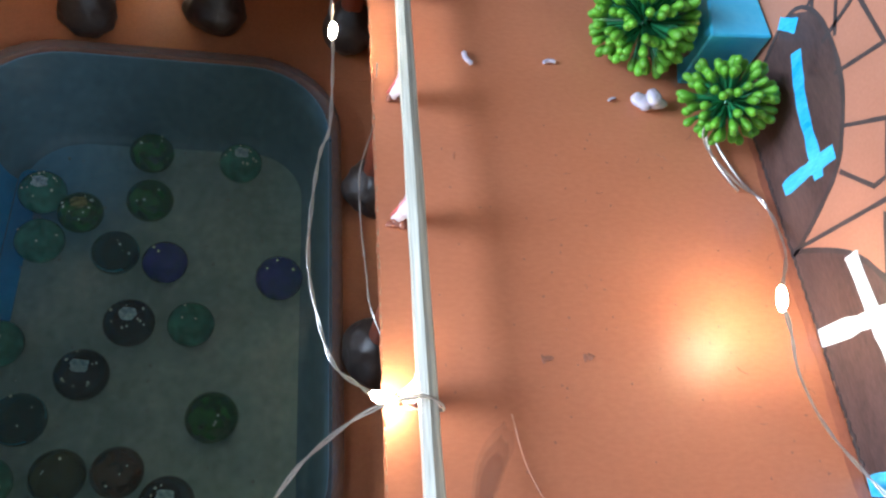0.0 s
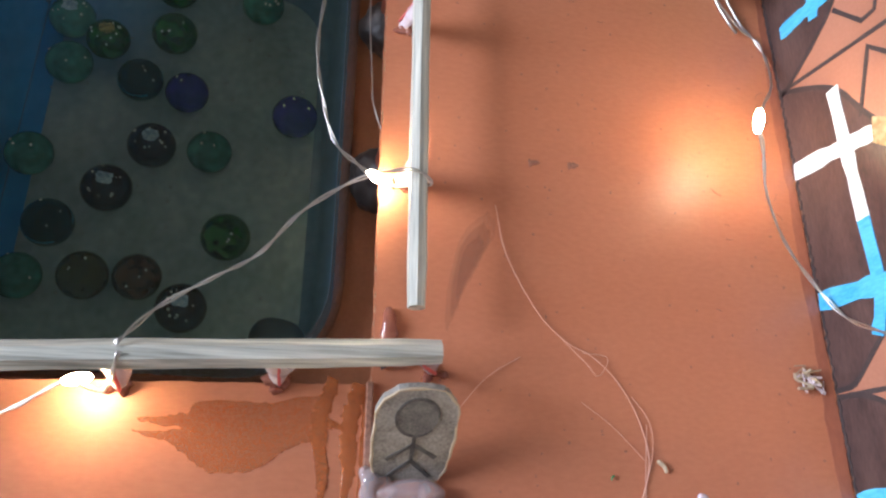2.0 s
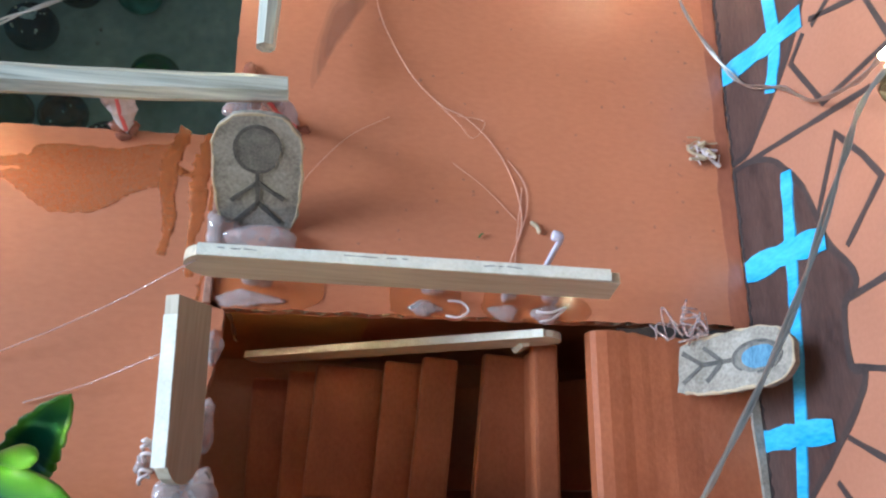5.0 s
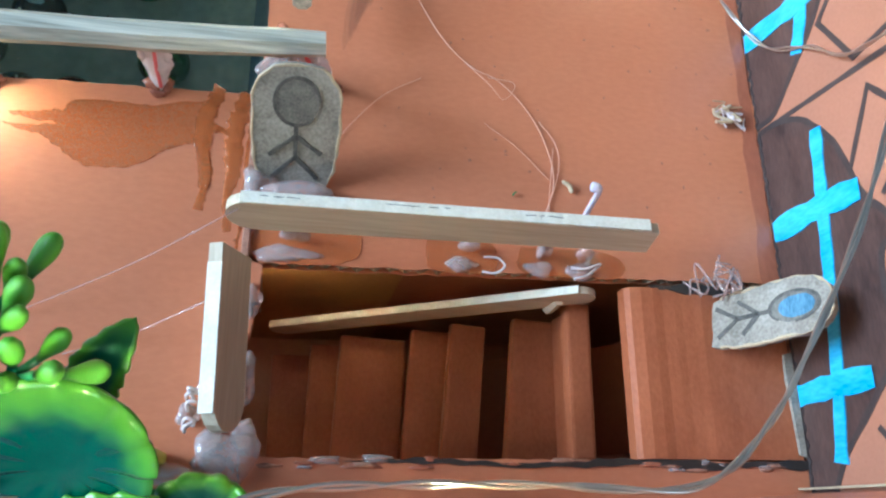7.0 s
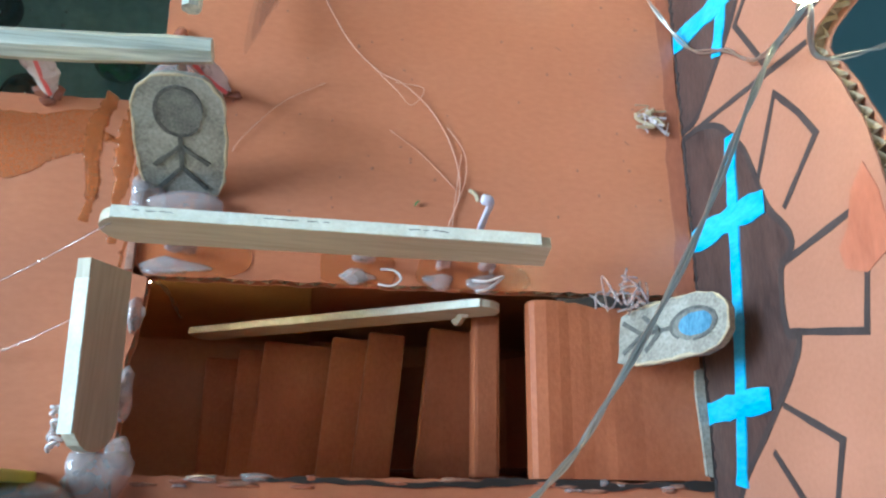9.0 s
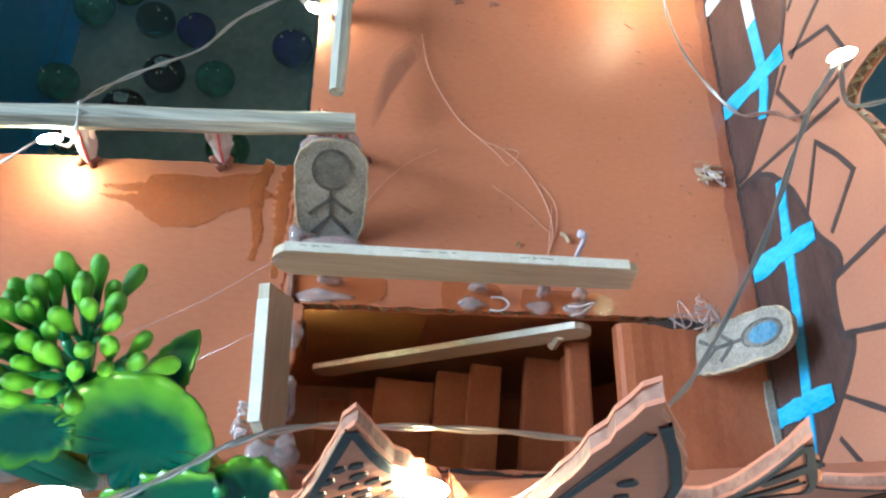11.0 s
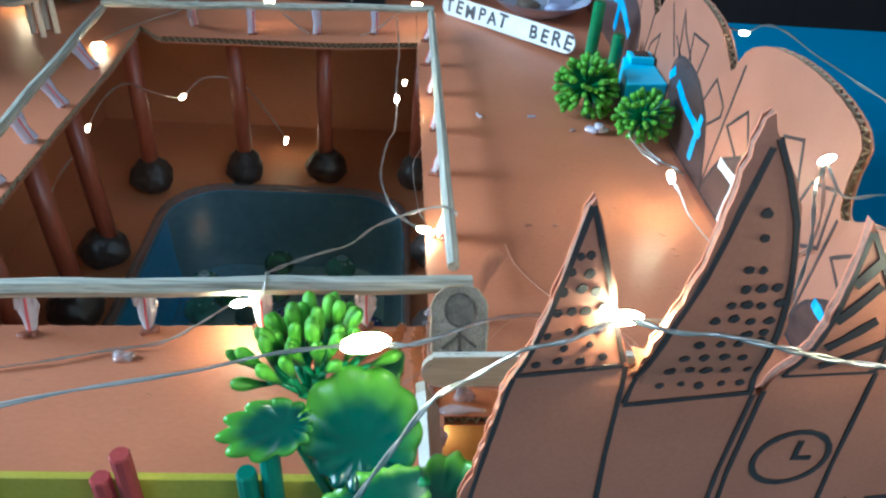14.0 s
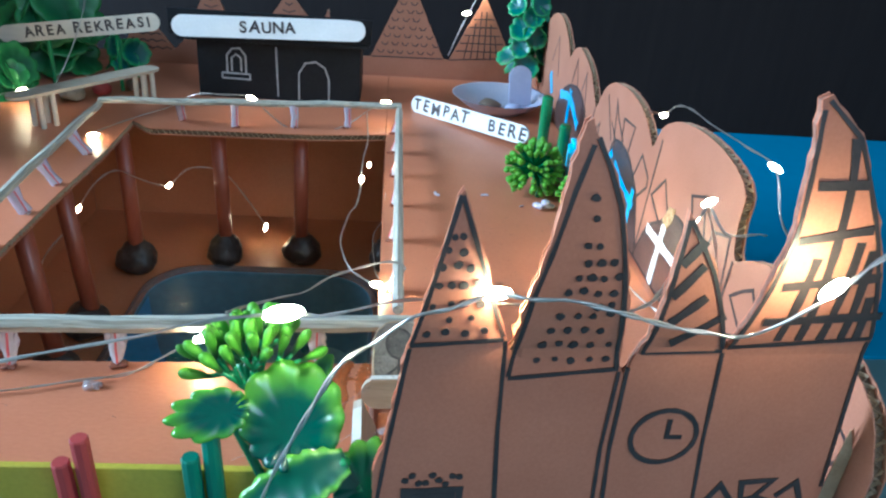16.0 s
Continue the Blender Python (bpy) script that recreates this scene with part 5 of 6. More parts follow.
glue(-6, -41, 1.5, 3.6, 4, 2.6, 341, sign_a)
sign_b = plaque((102.4, -68.2, 1.2), (-0.08, -1, 0.05), (0.40, 0.03, 0.9), 13.0, 29.5, 1, "grey-board door sign with a blue-shaded oval by the stairs")
for k in range(9):
    rng = random.Random(400 + k)
    c = Vector((100 + rng.uniform(-3, 3), -58 + rng.uniform(-3, 3), 3 + rng.uniform(0, 5)))
    bm = tube(bmesh.new(), smooth_line([c + Vector((rng.uniform(-5, 5), rng.uniform(-4, 4), rng.uniform(-2, 4))) for _ in range(5)], 4), 0.28, 5)
    part("glue_thread", bm, GLUE, sign_b, "stringy glue", smooth=True)
bm = prism(bmesh.new(), dense([(119.2, -74), (121.2, -73.5), (121.4, -86), (121.3, -98), (119.8, -97.5), (119.4, -88), (118.9, -80)], 2), 0.02, 0.9, FLAT)
tagged(part("torn_strip", bm, GREY_CARD, label="torn grey board strip at the wall foot by the stairs", origin=(120, -85, 0)), category="scrap", kind="structure")

# ---- loose bits on the deck ----
def smear(name, outline, material, label, thick=0.3, category="stain"):
    wobble = random.Random(len(outline) * 7 + int(thick * 1000))
    line = [(u + wobble.uniform(-0.35, 0.35), v + wobble.uniform(-0.35, 0.35)) for u, v in smooth_flat(outline + outline[:1], 6)[:-1]]
    bm = bmesh.new()
    if material == SMUDGE:
        mid = [sum(c) / len(line) for c in zip(*line)]
        for k, share in enumerate((1.0, 0.78, 0.55)):
            bm.faces.new([bm.verts.new((mid[0] + (u - mid[0]) * share, mid[1] + (v - mid[1]) * share, thick + 0.03 * k)) for u, v in line])
    elif material == GLUE_WET:
        bm.faces.new([bm.verts.new((u, v, thick)) for u, v in line])
    else:
        prism(bm, line, 0.02, thick, FLAT)
    if material == GLUE_WET:
        ring = line + line[:1]
        tube(bm, [(u, v, thick * 0.7) for u, v in ring], [wobble.uniform(0.02, 0.13) for _ in ring], 5, squash=0.8)
    tagged(part(name, bm, material, label=label, origin=(line[0][0], line[0][1], 0)), category=category, kind="structure")


smear("glue_smear", [(-57, -28.6), (-61, -27.2), (-56, -26.8), (-52.4, -26), (-49.6, -25.4), (-48.6, -23.4), (-44, -22.6), (-36.6, -22.7), (-31, -22.4), (-21, -20.3), (-18, -21), (-18.3, -31), (-17.7, -40.7), (-19.3, -43), (-20.6, -37), (-21.4, -31.2), (-25, -32), (-28.4, -33.6), (-35.1, -37.9), (-43.2, -38.6), (-47.6, -36.4), (-52.6, -32.6), (-58, -31.2), (-61.4, -29.9), (-57, -30.2), (-50.6, -29.0)], GLUE_WET, "glossy dried glue smear on orange card", 0.1)


def glue_ridge(points, width, seed):
    """A dried run of glue: a raised, lumpy, glossy ridge on the card."""
    rng = random.Random(seed)
    line = [q + Vector((rng.uniform(-0.25, 0.25), rng.uniform(-0.25, 0.25), 0)) for q in smooth_line([(x, y, 0.1) for x, y in points], 8)]
    radii = [width * rng.uniform(0.7, 1.25) * (0.5 + 0.5 * math.sin(math.pi * min(1, 0.2 + k / len(line)))) for k in range(len(line))]
    bm = tube(bmesh.new(), line, radii, 10)
    for v in bm.verts:
        v.co.z = max(0.02, v.co.z * 0.07)
    for k in range(5):
        q = line[rng.randrange(2, len(line) - 2)]
        blob(bm, q.x + rng.uniform(-0.5, 0.5), q.y, 0.12, rng.uniform(0.25, 0.5), rng.uniform(0.3, 0.8), 0.2, rng, 2, 0.2)
    tagged(part("glue_run", bm, GLUE_WET, label="lumpy glossy glue run along the card seam", origin=(points[0][0], points[0][1], 0), smooth=True), category="glue", kind="structure")


glue_ridge([(-17.4, -16), (-19, -22), (-20, -26), (-20, -31), (-18.4, -38), (-18.6, -42), (-19.6, -47)], 1.9, 861)
glue_ridge([(-10.8, -17), (-12, -22), (-13, -27), (-13, -33), (-12.6, -38), (-13.4, -44), (-12.8, -52)], 2.1, 862)
glue_ridge([(-20, -26.6), (-17, -27), (-13.4, -28)], 1.1, 863)
glue_ridge([(-9.8, -17), (-9.6, -30), (-9.9, -44), (-10.6, -57)], 0.7, 864)
smear("grey_stain", [(22, 33), (15, 25), (11.2, 12), (10.2, -2), (13, 3), (17, 12), (21, 20), (24.5, 28)], SMUDGE, "curved grey stain on orange card", 0.06)
smear("glue_print", [(109.5, -7), (114, -6), (118, -6.5), (118.6, -12), (114, -14.5), (110.5, -13.5), (108.8, -10)], SMUDGE, "rough glue print at the wall foot", 0.3)
for k, o in enumerate(([(32, -50), (46, -50), (47, -57.4), (33, -57.4)], [(54, -51), (76, -51), (78, -57), (55, -57)], [(-6, -47), (14, -48), (14, -57), (-6, -57)])):
    smear("glue_skin", o, GLUE_WET, "thin glossy glue skin on the deck edge", 0.22 + 0.03 * k)
smear("edge_paint", [(119.6, 135), (121.4, 135), (121.4, 60), (121.4, -40), (121.4, -55.5), (116.6, -55), (117.4, -38), (116.9, -20), (117.8, 2), (117.4, 25), (118.4, 50), (118, 80), (119, 110)], EDGE_RED, "darker orange brush line along the wall foot", 0.07)

smear("dark_seam", [(14, -99.9), (30, -99.2), (52, -99.8), (70, -99.0), (88, -98.9), (104, -99.4), (121, -98.6), (121, -100.9), (108, -100.3), (95, -101.0), (80, -100.2), (60, -100.8), (35, -100.4)], BASE_BLACK, "ragged dark seam before the top step", 0.5)
seam_bits = random.Random(66)
for k in range(22):
    x = seam_bits.uniform(-2, 119)
    bm = blob(bmesh.new(), x, -100 + seam_bits.uniform(-1.2, 0.8), 0.3, seam_bits.uniform(0.8, 4.2), seam_bits.uniform(0.25, 0.7), seam_bits.uniform(0.2, 0.4), seam_bits, 2, 0.35)
    tagged(part("glue_crumb", bm, (EDGE_RED, GLUE, RAG)[k % 3], label="ragged glue crumb on the seam before the stairs", origin=(x, -100, 0), smooth=True), category="glue")
smear("dark_seam", [(86, -58.6), (97, -57.4), (110, -58), (121, -56.6), (121, -59.2), (104, -60.2), (92, -59.6)], BASE_BLACK, "ragged dark seam behind the top step", 0.45)


def strand(points, radius, label, material=FIBRE):
    line = smooth_line(points, 7)
    tagged(part("thread", tube(bmesh.new(), line, radius, 5), material, label=label, origin=tuple(points[0]), smooth=True), category="thread")


strand([(24.3, 34.5, 0.5), (27, 20, 0.6), (35, 4, 1.2), (43, -3.5, 0.6), (49, -7, 1.6), (56, -13, 0.6), (61, -22, 0.5), (63.2, -33, 0.5), (60, -44, 0.4)], 0.13, "fine pale thread lying across the deck")
strand([(41, -2, 0.5), (47, -9, 2.2), (51, -12, 0.8), (54, -7, 0.6), (47, -6, 0.6)], 0.1, "fine pale thread lying across the deck")
strand([(46, -19, 0.4), (54, -25, 0.6), (62, -33, 0.5)], 0.09, "fine pale thread lying across the deck")
strand([(63.5, -24, 0.4), (62, -36, 0.5), (61, -48, 0.4)], 0.1, "fine pale thread lying across the deck")
strand([(10, -28, 0.4), (11.5, -25, 0.5), (17, -18, 0.8), (22, -13, 0.5), (30, -8, 0.3)], 0.09, "fine pale thread lying across the deck")
strand([(60, -17, 0.4), (63.5, -22, 0.7), (64.8, -27, 0.5), (63.6, -34, 0.5), (60.5, -42, 0.4)], 0.09, "fine pale thread lying across the deck")
strand([(103, 137, 9), (102, 128, 3), (103, 119, 1.6), (107, 110, 1.2), (109.5, 107, 0.6)], 0.5, "short loop of silvery wire under the bush", WIRE)
strand([(106, 137, 9), (105, 128, 3), (107, 120, 1.6), (111, 110.5, 1.2), (113.5, 108, 0.6)], 0.5, "short loop of silvery wire under the bush", WIRE)
strand([(45, -54, 0.8), (48, -54.6, 2.2), (49.5, -56.5, 2.4), (47.5, -58, 1.6), (44.5, -57.6, 0.8)], 0.32, "white curl of hot glue under the stick rail", STRAW_PINK)
strand([(66, -55.5, 1.2), (69, -56, 2.6), (73, -54.5, 2.2), (70, -57, 1.0), (67, -58, 0.6)], 0.36, "white curl of hot glue under the stick rail", STRAW_PINK)
strand([(-9, -52, 16), (-30, -62, 6), (-52, -72, 0.5)], 0.14, "thin glue strand from the rail to the deck", GLUE)
strand([(-13, -70, 12), (-30, -76, 2), (-42, -80, 0.4)], 0.14, "thin glue strand from the rail to the deck", GLUE)
rng = random.Random(77)
for k, (x, y, l, m, words) in enumerate(((23.6, 154, 6, STRAW, "curved shaving of lilac straw on the deck"), (52, 155, 5, STRAW, "curved shaving of lilac straw on the deck"), (53, -37.5, 1.7, STEM, "tiny green leaf scrap on the deck"), (66.5, -34.5, 3.8, RAW_CARD, "seed-shaped wood crumb on the deck"), (72, 141, 3.5, STRAW, "small lilac glue crumb on the deck"))):
    a = (2.0, 0.2, 0.9, -0.9, 0.5)[k]
    d = Vector((math.cos(a), math.sin(a), 0))
    n = Vector((-d.y, d.x, 0))
    c = Vector((x, y, 0.7))
    bm = tube(bmesh.new(), smooth_line([c - d * l / 2, c + n * l * 0.15, c + d * l / 2], 5), [l * 0.06] + [l * 0.15] * 9 + [l * 0.06], 7, squash=0.7)
    tagged(part("crumb", bm, m, label=words, origin=(x, y, 0), smooth=True), category="scrap")
bm = bmesh.new()
for k in range(5):
    blob(bm, 85 + rng.uniform(-4, 4), 141 + rng.uniform(-4, 4), 2.2 + rng.uniform(-0.5, 2), rng.uniform(2, 4), rng.uniform(2, 4), rng.uniform(1.5, 2.2), rng)
tagged(part("glue_scrap", bm, STRAW, label="crumpled lilac glue scrap under the bush", origin=(85, 141, 0), smooth=True), category="scrap")
tuft = thing("glue_tuft", 112, -10, 0, "torn tuft of pale glue threads at the wall foot", "scrap")
for k in range(12):
    c = Vector((113 + rng.uniform(-2.5, 2.5), -10 + rng.uniform(-2, 2), 0.8))
    bm = tube(bmesh.new(), smooth_line([c + Vector((rng.uniform(-3, 3), rng.uniform(-2.5, 2.5), rng.uniform(-0.4, 1.4))) for _ in range(4)], 4), rng.choice((0.16, 0.25, 0.45)), 5)
    part("glue_thread", bm, STRAW_PINK if k % 2 else RAW_CARD, tuft, "pale glue thread")
for x, y in ((35.2, 49.3), (47.1, 49.8)):
    bm = bmesh.new()
    blob(bm, x, y, 0.15, 0.9, 1.2, 0.3, rng, 1, 0.3)
    blob(bm, x + 1.6, y + 0.3, 0.2, 1.4, 1.0, 0.35, rng, 1, 0.3)
    tagged(part("pin_hole", bm, STAIN, label="small dark pin hole in the card", origin=(x, y, 0)), category="hole", kind="structure")
specks = bmesh.new()
for k in range(130):
    x, y = rng.uniform(8, 118), rng.uniform(-50, 130)
    blob(specks, x, y, 0.06, rng.uniform(0.2, 0.5), rng.uniform(0.2, 0.5), 0.12, rng, 1, 0.3)
for k in range(60):
    x, y, a = rng.uniform(-170, 118), rng.uniform(-96, 130), rng.uniform(0, math.tau)
    if y > -56 and x > 10 or y < -30 and x < -20:
        reach = rng.uniform(1.0, 4.5)
        tube(specks, [(x, y, 0.03), (x + reach * 0.5 * math.cos(a), y + reach * 0.5 * math.sin(a), 0.09), (x + reach * math.cos(a + 0.3), y + reach * math.sin(a + 0.3), 0.03)], 0.1, 5)
tagged(part("specks", specks, STAIN, label="tiny dark specks on the orange card"), category="dirt", kind="stuff")
for k, (x, y, rx) in enumerate(((-4, -10, 4.5), (-107, -36, 3))):
    glue(x, y, 0.8, rx, rx * 0.8, 1.5, 500 + k, None, tail=3 if k in (1,) else 0)
bm = blob(bmesh.new(), -4.2, -2.5, 0.8, 2.6, 4.0, 1.4, random.Random(71), 3, 0.2)
tagged(part("glue_drop", bm, GLUE_RED, label="glossy red-brown glue drop at the pool corner", origin=(-4.2, -2.5, 0), smooth=True), category="glue")
for k, x in enumerate((-150, -120, -96, -72, -45, -22)):
    glue(x, -103, 1.4, 7.5, 2.6, 2.2, 520 + k)


# ---- fence at the front edge ----
fence = thing("fence", -170, -99.5, 0, "yellow painted strip fence with dyed stick pairs", "fence")
part("strip", box(bmesh.new(), (-330, -101, 0), (-20, -98.8, 23.6), 0.5), YELLOW, fence, "yellow painted wooden strip")
for k, (x, m, hi) in enumerate(((-82, STICK_RED, 37), (-49, STICK_GREEN, 39.5), (-118, STICK_BLUE, 37), (-152, STICK_RED, 38), (-188, STICK_GREEN, 38))):
    for j in (0, 1):
        tall = hi - j * 7.5
        x0 = x - j * 5.4
        bm = tube(bmesh.new(), [(x0 + 0.6, -104.2 - j * 0.6, 0), (x0 - 0.3, -104.4 - j * 0.6, tall - 0.6), (x0 - 0.3, -104.4 - j * 0.6, tall)], [2.45, 2.45, 2.1], 10)
        part("stick_post", bm, m, fence, "dyed wooden stick")
    glue(x - 2, -105, 1.2, 6, 3, 2, 540 + k, fence)


# ---- plants ----
stem_mesh = mesh_mm("stem", tube(bmesh.new(), [(0, 0, 0), (0, 0, 1)], [0.75, 1.0], 6), STEM)
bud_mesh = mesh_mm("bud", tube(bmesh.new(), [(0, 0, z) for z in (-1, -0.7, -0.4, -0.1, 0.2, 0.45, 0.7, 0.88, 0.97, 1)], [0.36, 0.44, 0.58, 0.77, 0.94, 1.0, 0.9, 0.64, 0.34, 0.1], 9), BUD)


def bud_plant(name, base, centre, spread, count, size, label, stem_from=None, seed=1, squash=1.0, lean=(0, 0, 0), plump=0.52):
    """A ball of plump buds, each on its own short stem, bare on the side towards the base."""
    rng = random.Random(seed)
    t = thing(name, *base, label, "plant")
    centre, base = Vector(centre), Vector(base)
    stems = bmesh.new()
    tube(stems, smooth_line([base, base.lerp(centre, 0.5) + Vector((1, -1, 0)), centre], 5), 1.5, 7)
    for k in range(count):
        h = 1 - (1.75 if lean != (0, 0, 0) else 1.9) * (k + 0.5) / count
        a = k * 2.39996 + rng.uniform(-0.15, 0.15)
        s = math.sqrt(max(0, 1 - h * h))
        way = Vector((s * math.cos(a), s * math.sin(a), h * squash)) + Vector(lean)
        way += Vector((rng.uniform(-0.12, 0.12), rng.uniform(-0.12, 0.12), rng.uniform(-0.12, 0.12)))
        way.normalize()
        if way.z < (-0.35 if lean != (0, 0, 0) else -0.8) or (lean != (0, 0, 0) and way.y < -0.55 and way.z < 0.25):
            continue
        r = spread * rng.uniform(0.86, 1.06)
        tip = centre + way * r
        root = centre + way * (r * 0.25)
        shared("stem", stem_mesh, t, Matrix.Translation(root) @ way.to_track_quat("Z", "Y").to_matrix().to_4x4() @ Matrix.Diagonal((size * 0.27, size * 0.27, (tip - root).length, 1)))
        m = Matrix.Translation(tip) @ way.to_track_quat("Z", "Y").to_matrix().to_4x4() @ Matrix.Diagonal((size * plump, size * plump, size * rng.uniform(0.95, 1.3), 1))
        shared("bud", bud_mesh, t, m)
    part("stalk", stems, STEM, t, "dark green stalk", smooth=True)
    return t


def leaf(parent, hub, normal, toward, radius, material, scallops=11, cup=0.25, name="leaf", long=1.0, wave=0.05, ruffle=0.07, off=0.0, pleats=0.09, top_light=0.25):
    """A round scalloped plastic leaf, pleated along its veins and dished towards its normal; off moves the hub from its middle."""
    n, u = Vector(normal).normalized(), Vector(toward)
    u = (u - n * u.dot(n)).normalized()
    v = n.cross(u)
    hub = Vector(hub)
    bm = bmesh.new()
    rim = bm.verts.layers.float.new("rim")
    rings, around = 11, scallops * 8
    rng = random.Random(int(radius * 100) + scallops)
    lobes = [rng.uniform(0.6, 1.4) for _ in range(scallops)]
    folds = [rng.uniform(0.6, 1.3) for _ in range(scallops)]
    turn = rng.uniform(0, 6)
    grid = []
    for i in range(rings + 1):
        row = []
        for j in range(around):
            a = math.tau * j / around
            s = i / rings
            which = int((a / math.tau * scallops + 0.5) % scallops)
            phase = scallops * a
            edge = 1 + wave * lobes[which] * (abs(math.cos(phase / 2)) * 2 - 1.2) * s ** 3 + 0.04 * math.sin(2 * a + turn) * s
            r = radius * s * edge * (1 - off * math.cos(a))
            # every lobe swells between two sunken veins
            fold = pleats * radius * folds[which] * (0.75 * abs(math.cos(phase / 2)) + 0.12 * math.cos(phase) - 0.5) * max(0.0, s - 0.3) * (0.5 + 0.9 * s)
            z = cup * radius * s * s + fold + ruffle * radius * s * s * math.sin(3 * a + radius) - 0.12 * radius * max(0.0, s - 0.86) * 4
            q = bm.verts.new(hub + u * (-r * math.cos(a) * long) + v * (r * math.sin(a)) + n * z)
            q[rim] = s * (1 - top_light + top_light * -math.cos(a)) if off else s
            row.append(q)
            if i == 0:
                break
        grid.append(row)
    for j in range(around):
        bm.faces.new((grid[0][0], grid[1][j], grid[1][(j + 1) % around]))
    for a, b in zip(grid[1:], grid[2:]):
        for j in range(around):
            k = (j + 1) % around
            bm.faces.new((a[j], b[j], b[k], a[k]))
    ob = part(name, bm, material, parent, origin=tuple(hub), smooth=True)
    thick = ob.modifiers.new("thickness", "SOLIDIFY")
    thick.thickness = 0.0008
    return ob


def blade(parent, line, width, material, name="long_leaf", up=(0.1, -0.2, 1), teeth=0.08):
    """A pointed leaf with a toothed edge, folded along its midrib and pleated between its veins."""
    line = smooth_line(line, 12)
    bm = bmesh.new()
    rim = bm.verts.layers.float.new("rim")
    n = len(line)
    rows = []
    for k, q in enumerate(line):
        way = (line[min(k + 1, n - 1)] - line[max(k - 1, 0)]).normalized()
        side = way.cross(Vector(up)).normalized()
        lift = side.cross(way)
        s = k / (n - 1)
        w = width * math.sin(math.pi * min(1, 0.10 + s * 0.90)) ** 0.7
        row = []
        for c in (-1, -0.72, -0.4, 0, 0.4, 0.72, 1):
            reach = w * c * (1 + teeth * math.cos(k * 1.9) * c * c)
            vert = bm.verts.new(q + side * reach + lift * (abs(c) * w * 0.22 + 0.045 * width * math.cos(k * 1.9 + abs(c)) * abs(c)))
            vert[rim] = max(abs(c), 1.3 * s - 0.4)
            row.append(vert)
        rows.append(row)
    for a, b in zip(rows, rows[1:]):
        for c in range(6):
            bm.faces.new((a[c], a[c + 1], b[c + 1], b[c]))
    ob = part(name, bm, material, parent, origin=tuple(line[0]), smooth=True)
    thick = ob.modifiers.new("thickness", "SOLIDIFY")
    thick.thickness = 0.0007
    return ob


def front_plant():
    p = thing("plastic_plant", -30, -103, 0, "bright green plastic plant with plump buds and scalloped leaves", "plant")
    rng = random.Random(8)
    hub, axis = Vector((-39.8, -92.5, 44.5)), Vector((-0.12, 0.22, 0.95)).normalized()
    turn = axis.to_track_quat("Z", "Y").to_matrix()
    part("stalk", tube(bmesh.new(), smooth_line([(-30, -103, 0), (-32, -100, 24), hub], 6), 1.5, 7), STEM, p, "dark green stalk", smooth=True)
    boughs = 9
    for k in range(boughs):
        h = 1 - 0.46 * (k + 0.35) / boughs
        a = k * 2.39996 + 0.5
        s = math.sqrt(1 - h * h)
        main = turn @ Vector((s * math.cos(a), s * math.sin(a), h))
        node = hub + main * rng.uniform(7.5, 10.5)
        part("stem", tube(bmesh.new(), smooth_line([hub, hub.lerp(node, 0.5) + Vector((0, 0, -0.6)), node], 4), 1.15, 6), STEM, p, smooth=True)
        spread = main.to_track_quat("Z", "Y").to_matrix()
        for q in range(6):
            b = math.tau * q / 5 + rng.uniform(-0.3, 0.3) + k
            lean = 0.0 if q == 5 else rng.uniform(0.34, 0.62)
            way = (spread @ Vector((math.sin(lean) * math.cos(b), math.sin(lean) * math.sin(b), math.cos(lean)))).normalized()
            if way.y < -0.5 or way.z < 0.02:
                continue
            half, r = rng.uniform(3.8, 4.8), rng.uniform(8.2, 11.4)
            tip = node + way * r
            tilt = (way + Vector((rng.uniform(-0.12, 0.12), rng.uniform(-0.12, 0.12), 0.15))).normalized()
            foot = tip - tilt * half * 0.9
            part("stem", tube(bmesh.new(), [node, node.lerp(foot, 0.5), foot], [0.75, 0.65, 0.62], 6), STEM, p, smooth=True)
            plump = rng.uniform(1.45, 1.85)
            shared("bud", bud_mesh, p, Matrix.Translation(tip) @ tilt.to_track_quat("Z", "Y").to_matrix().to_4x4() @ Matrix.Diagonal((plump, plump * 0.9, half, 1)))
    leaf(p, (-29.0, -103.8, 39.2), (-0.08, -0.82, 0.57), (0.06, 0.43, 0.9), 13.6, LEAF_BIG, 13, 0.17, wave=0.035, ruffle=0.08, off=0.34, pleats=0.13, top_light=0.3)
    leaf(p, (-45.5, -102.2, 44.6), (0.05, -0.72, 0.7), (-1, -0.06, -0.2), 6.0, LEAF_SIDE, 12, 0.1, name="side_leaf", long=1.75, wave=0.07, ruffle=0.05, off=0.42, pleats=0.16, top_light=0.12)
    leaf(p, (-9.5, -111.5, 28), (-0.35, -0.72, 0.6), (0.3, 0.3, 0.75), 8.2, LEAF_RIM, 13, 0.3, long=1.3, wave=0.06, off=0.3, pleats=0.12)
    blade(p, [(-28, -96, 38), (-25, -91, 45), (-19.5, -84, 51)], 4.0, LEAF_RIM)
    blade(p, [(-14, -110.5, 36.5), (-28, -114, 30), (-44, -116.5, 21)], 7.5, LEAF_RIM, up=(0.0, -0.5, 1))
    for line in ([(-30, -103, 0), (-27, -103, 22), (-29.0, -102.4, 38.6)], [(-30, -103, 0), (-36, -101, 18), (-45, -101, 43)], [(-28, -104, 0), (-20, -107, 14), (-9.5, -110.8, 28)], [(-28, -104, 2), (-22, -107, 18), (-14, -110.5, 36.5)], [(-30, -103, 0), (-29, -99, 20), (-28, -96, 38)]):
        part("stem", tube(bmesh.new(), smooth_line(line, 6), 1.4, 7), STEM, p, smooth=True)


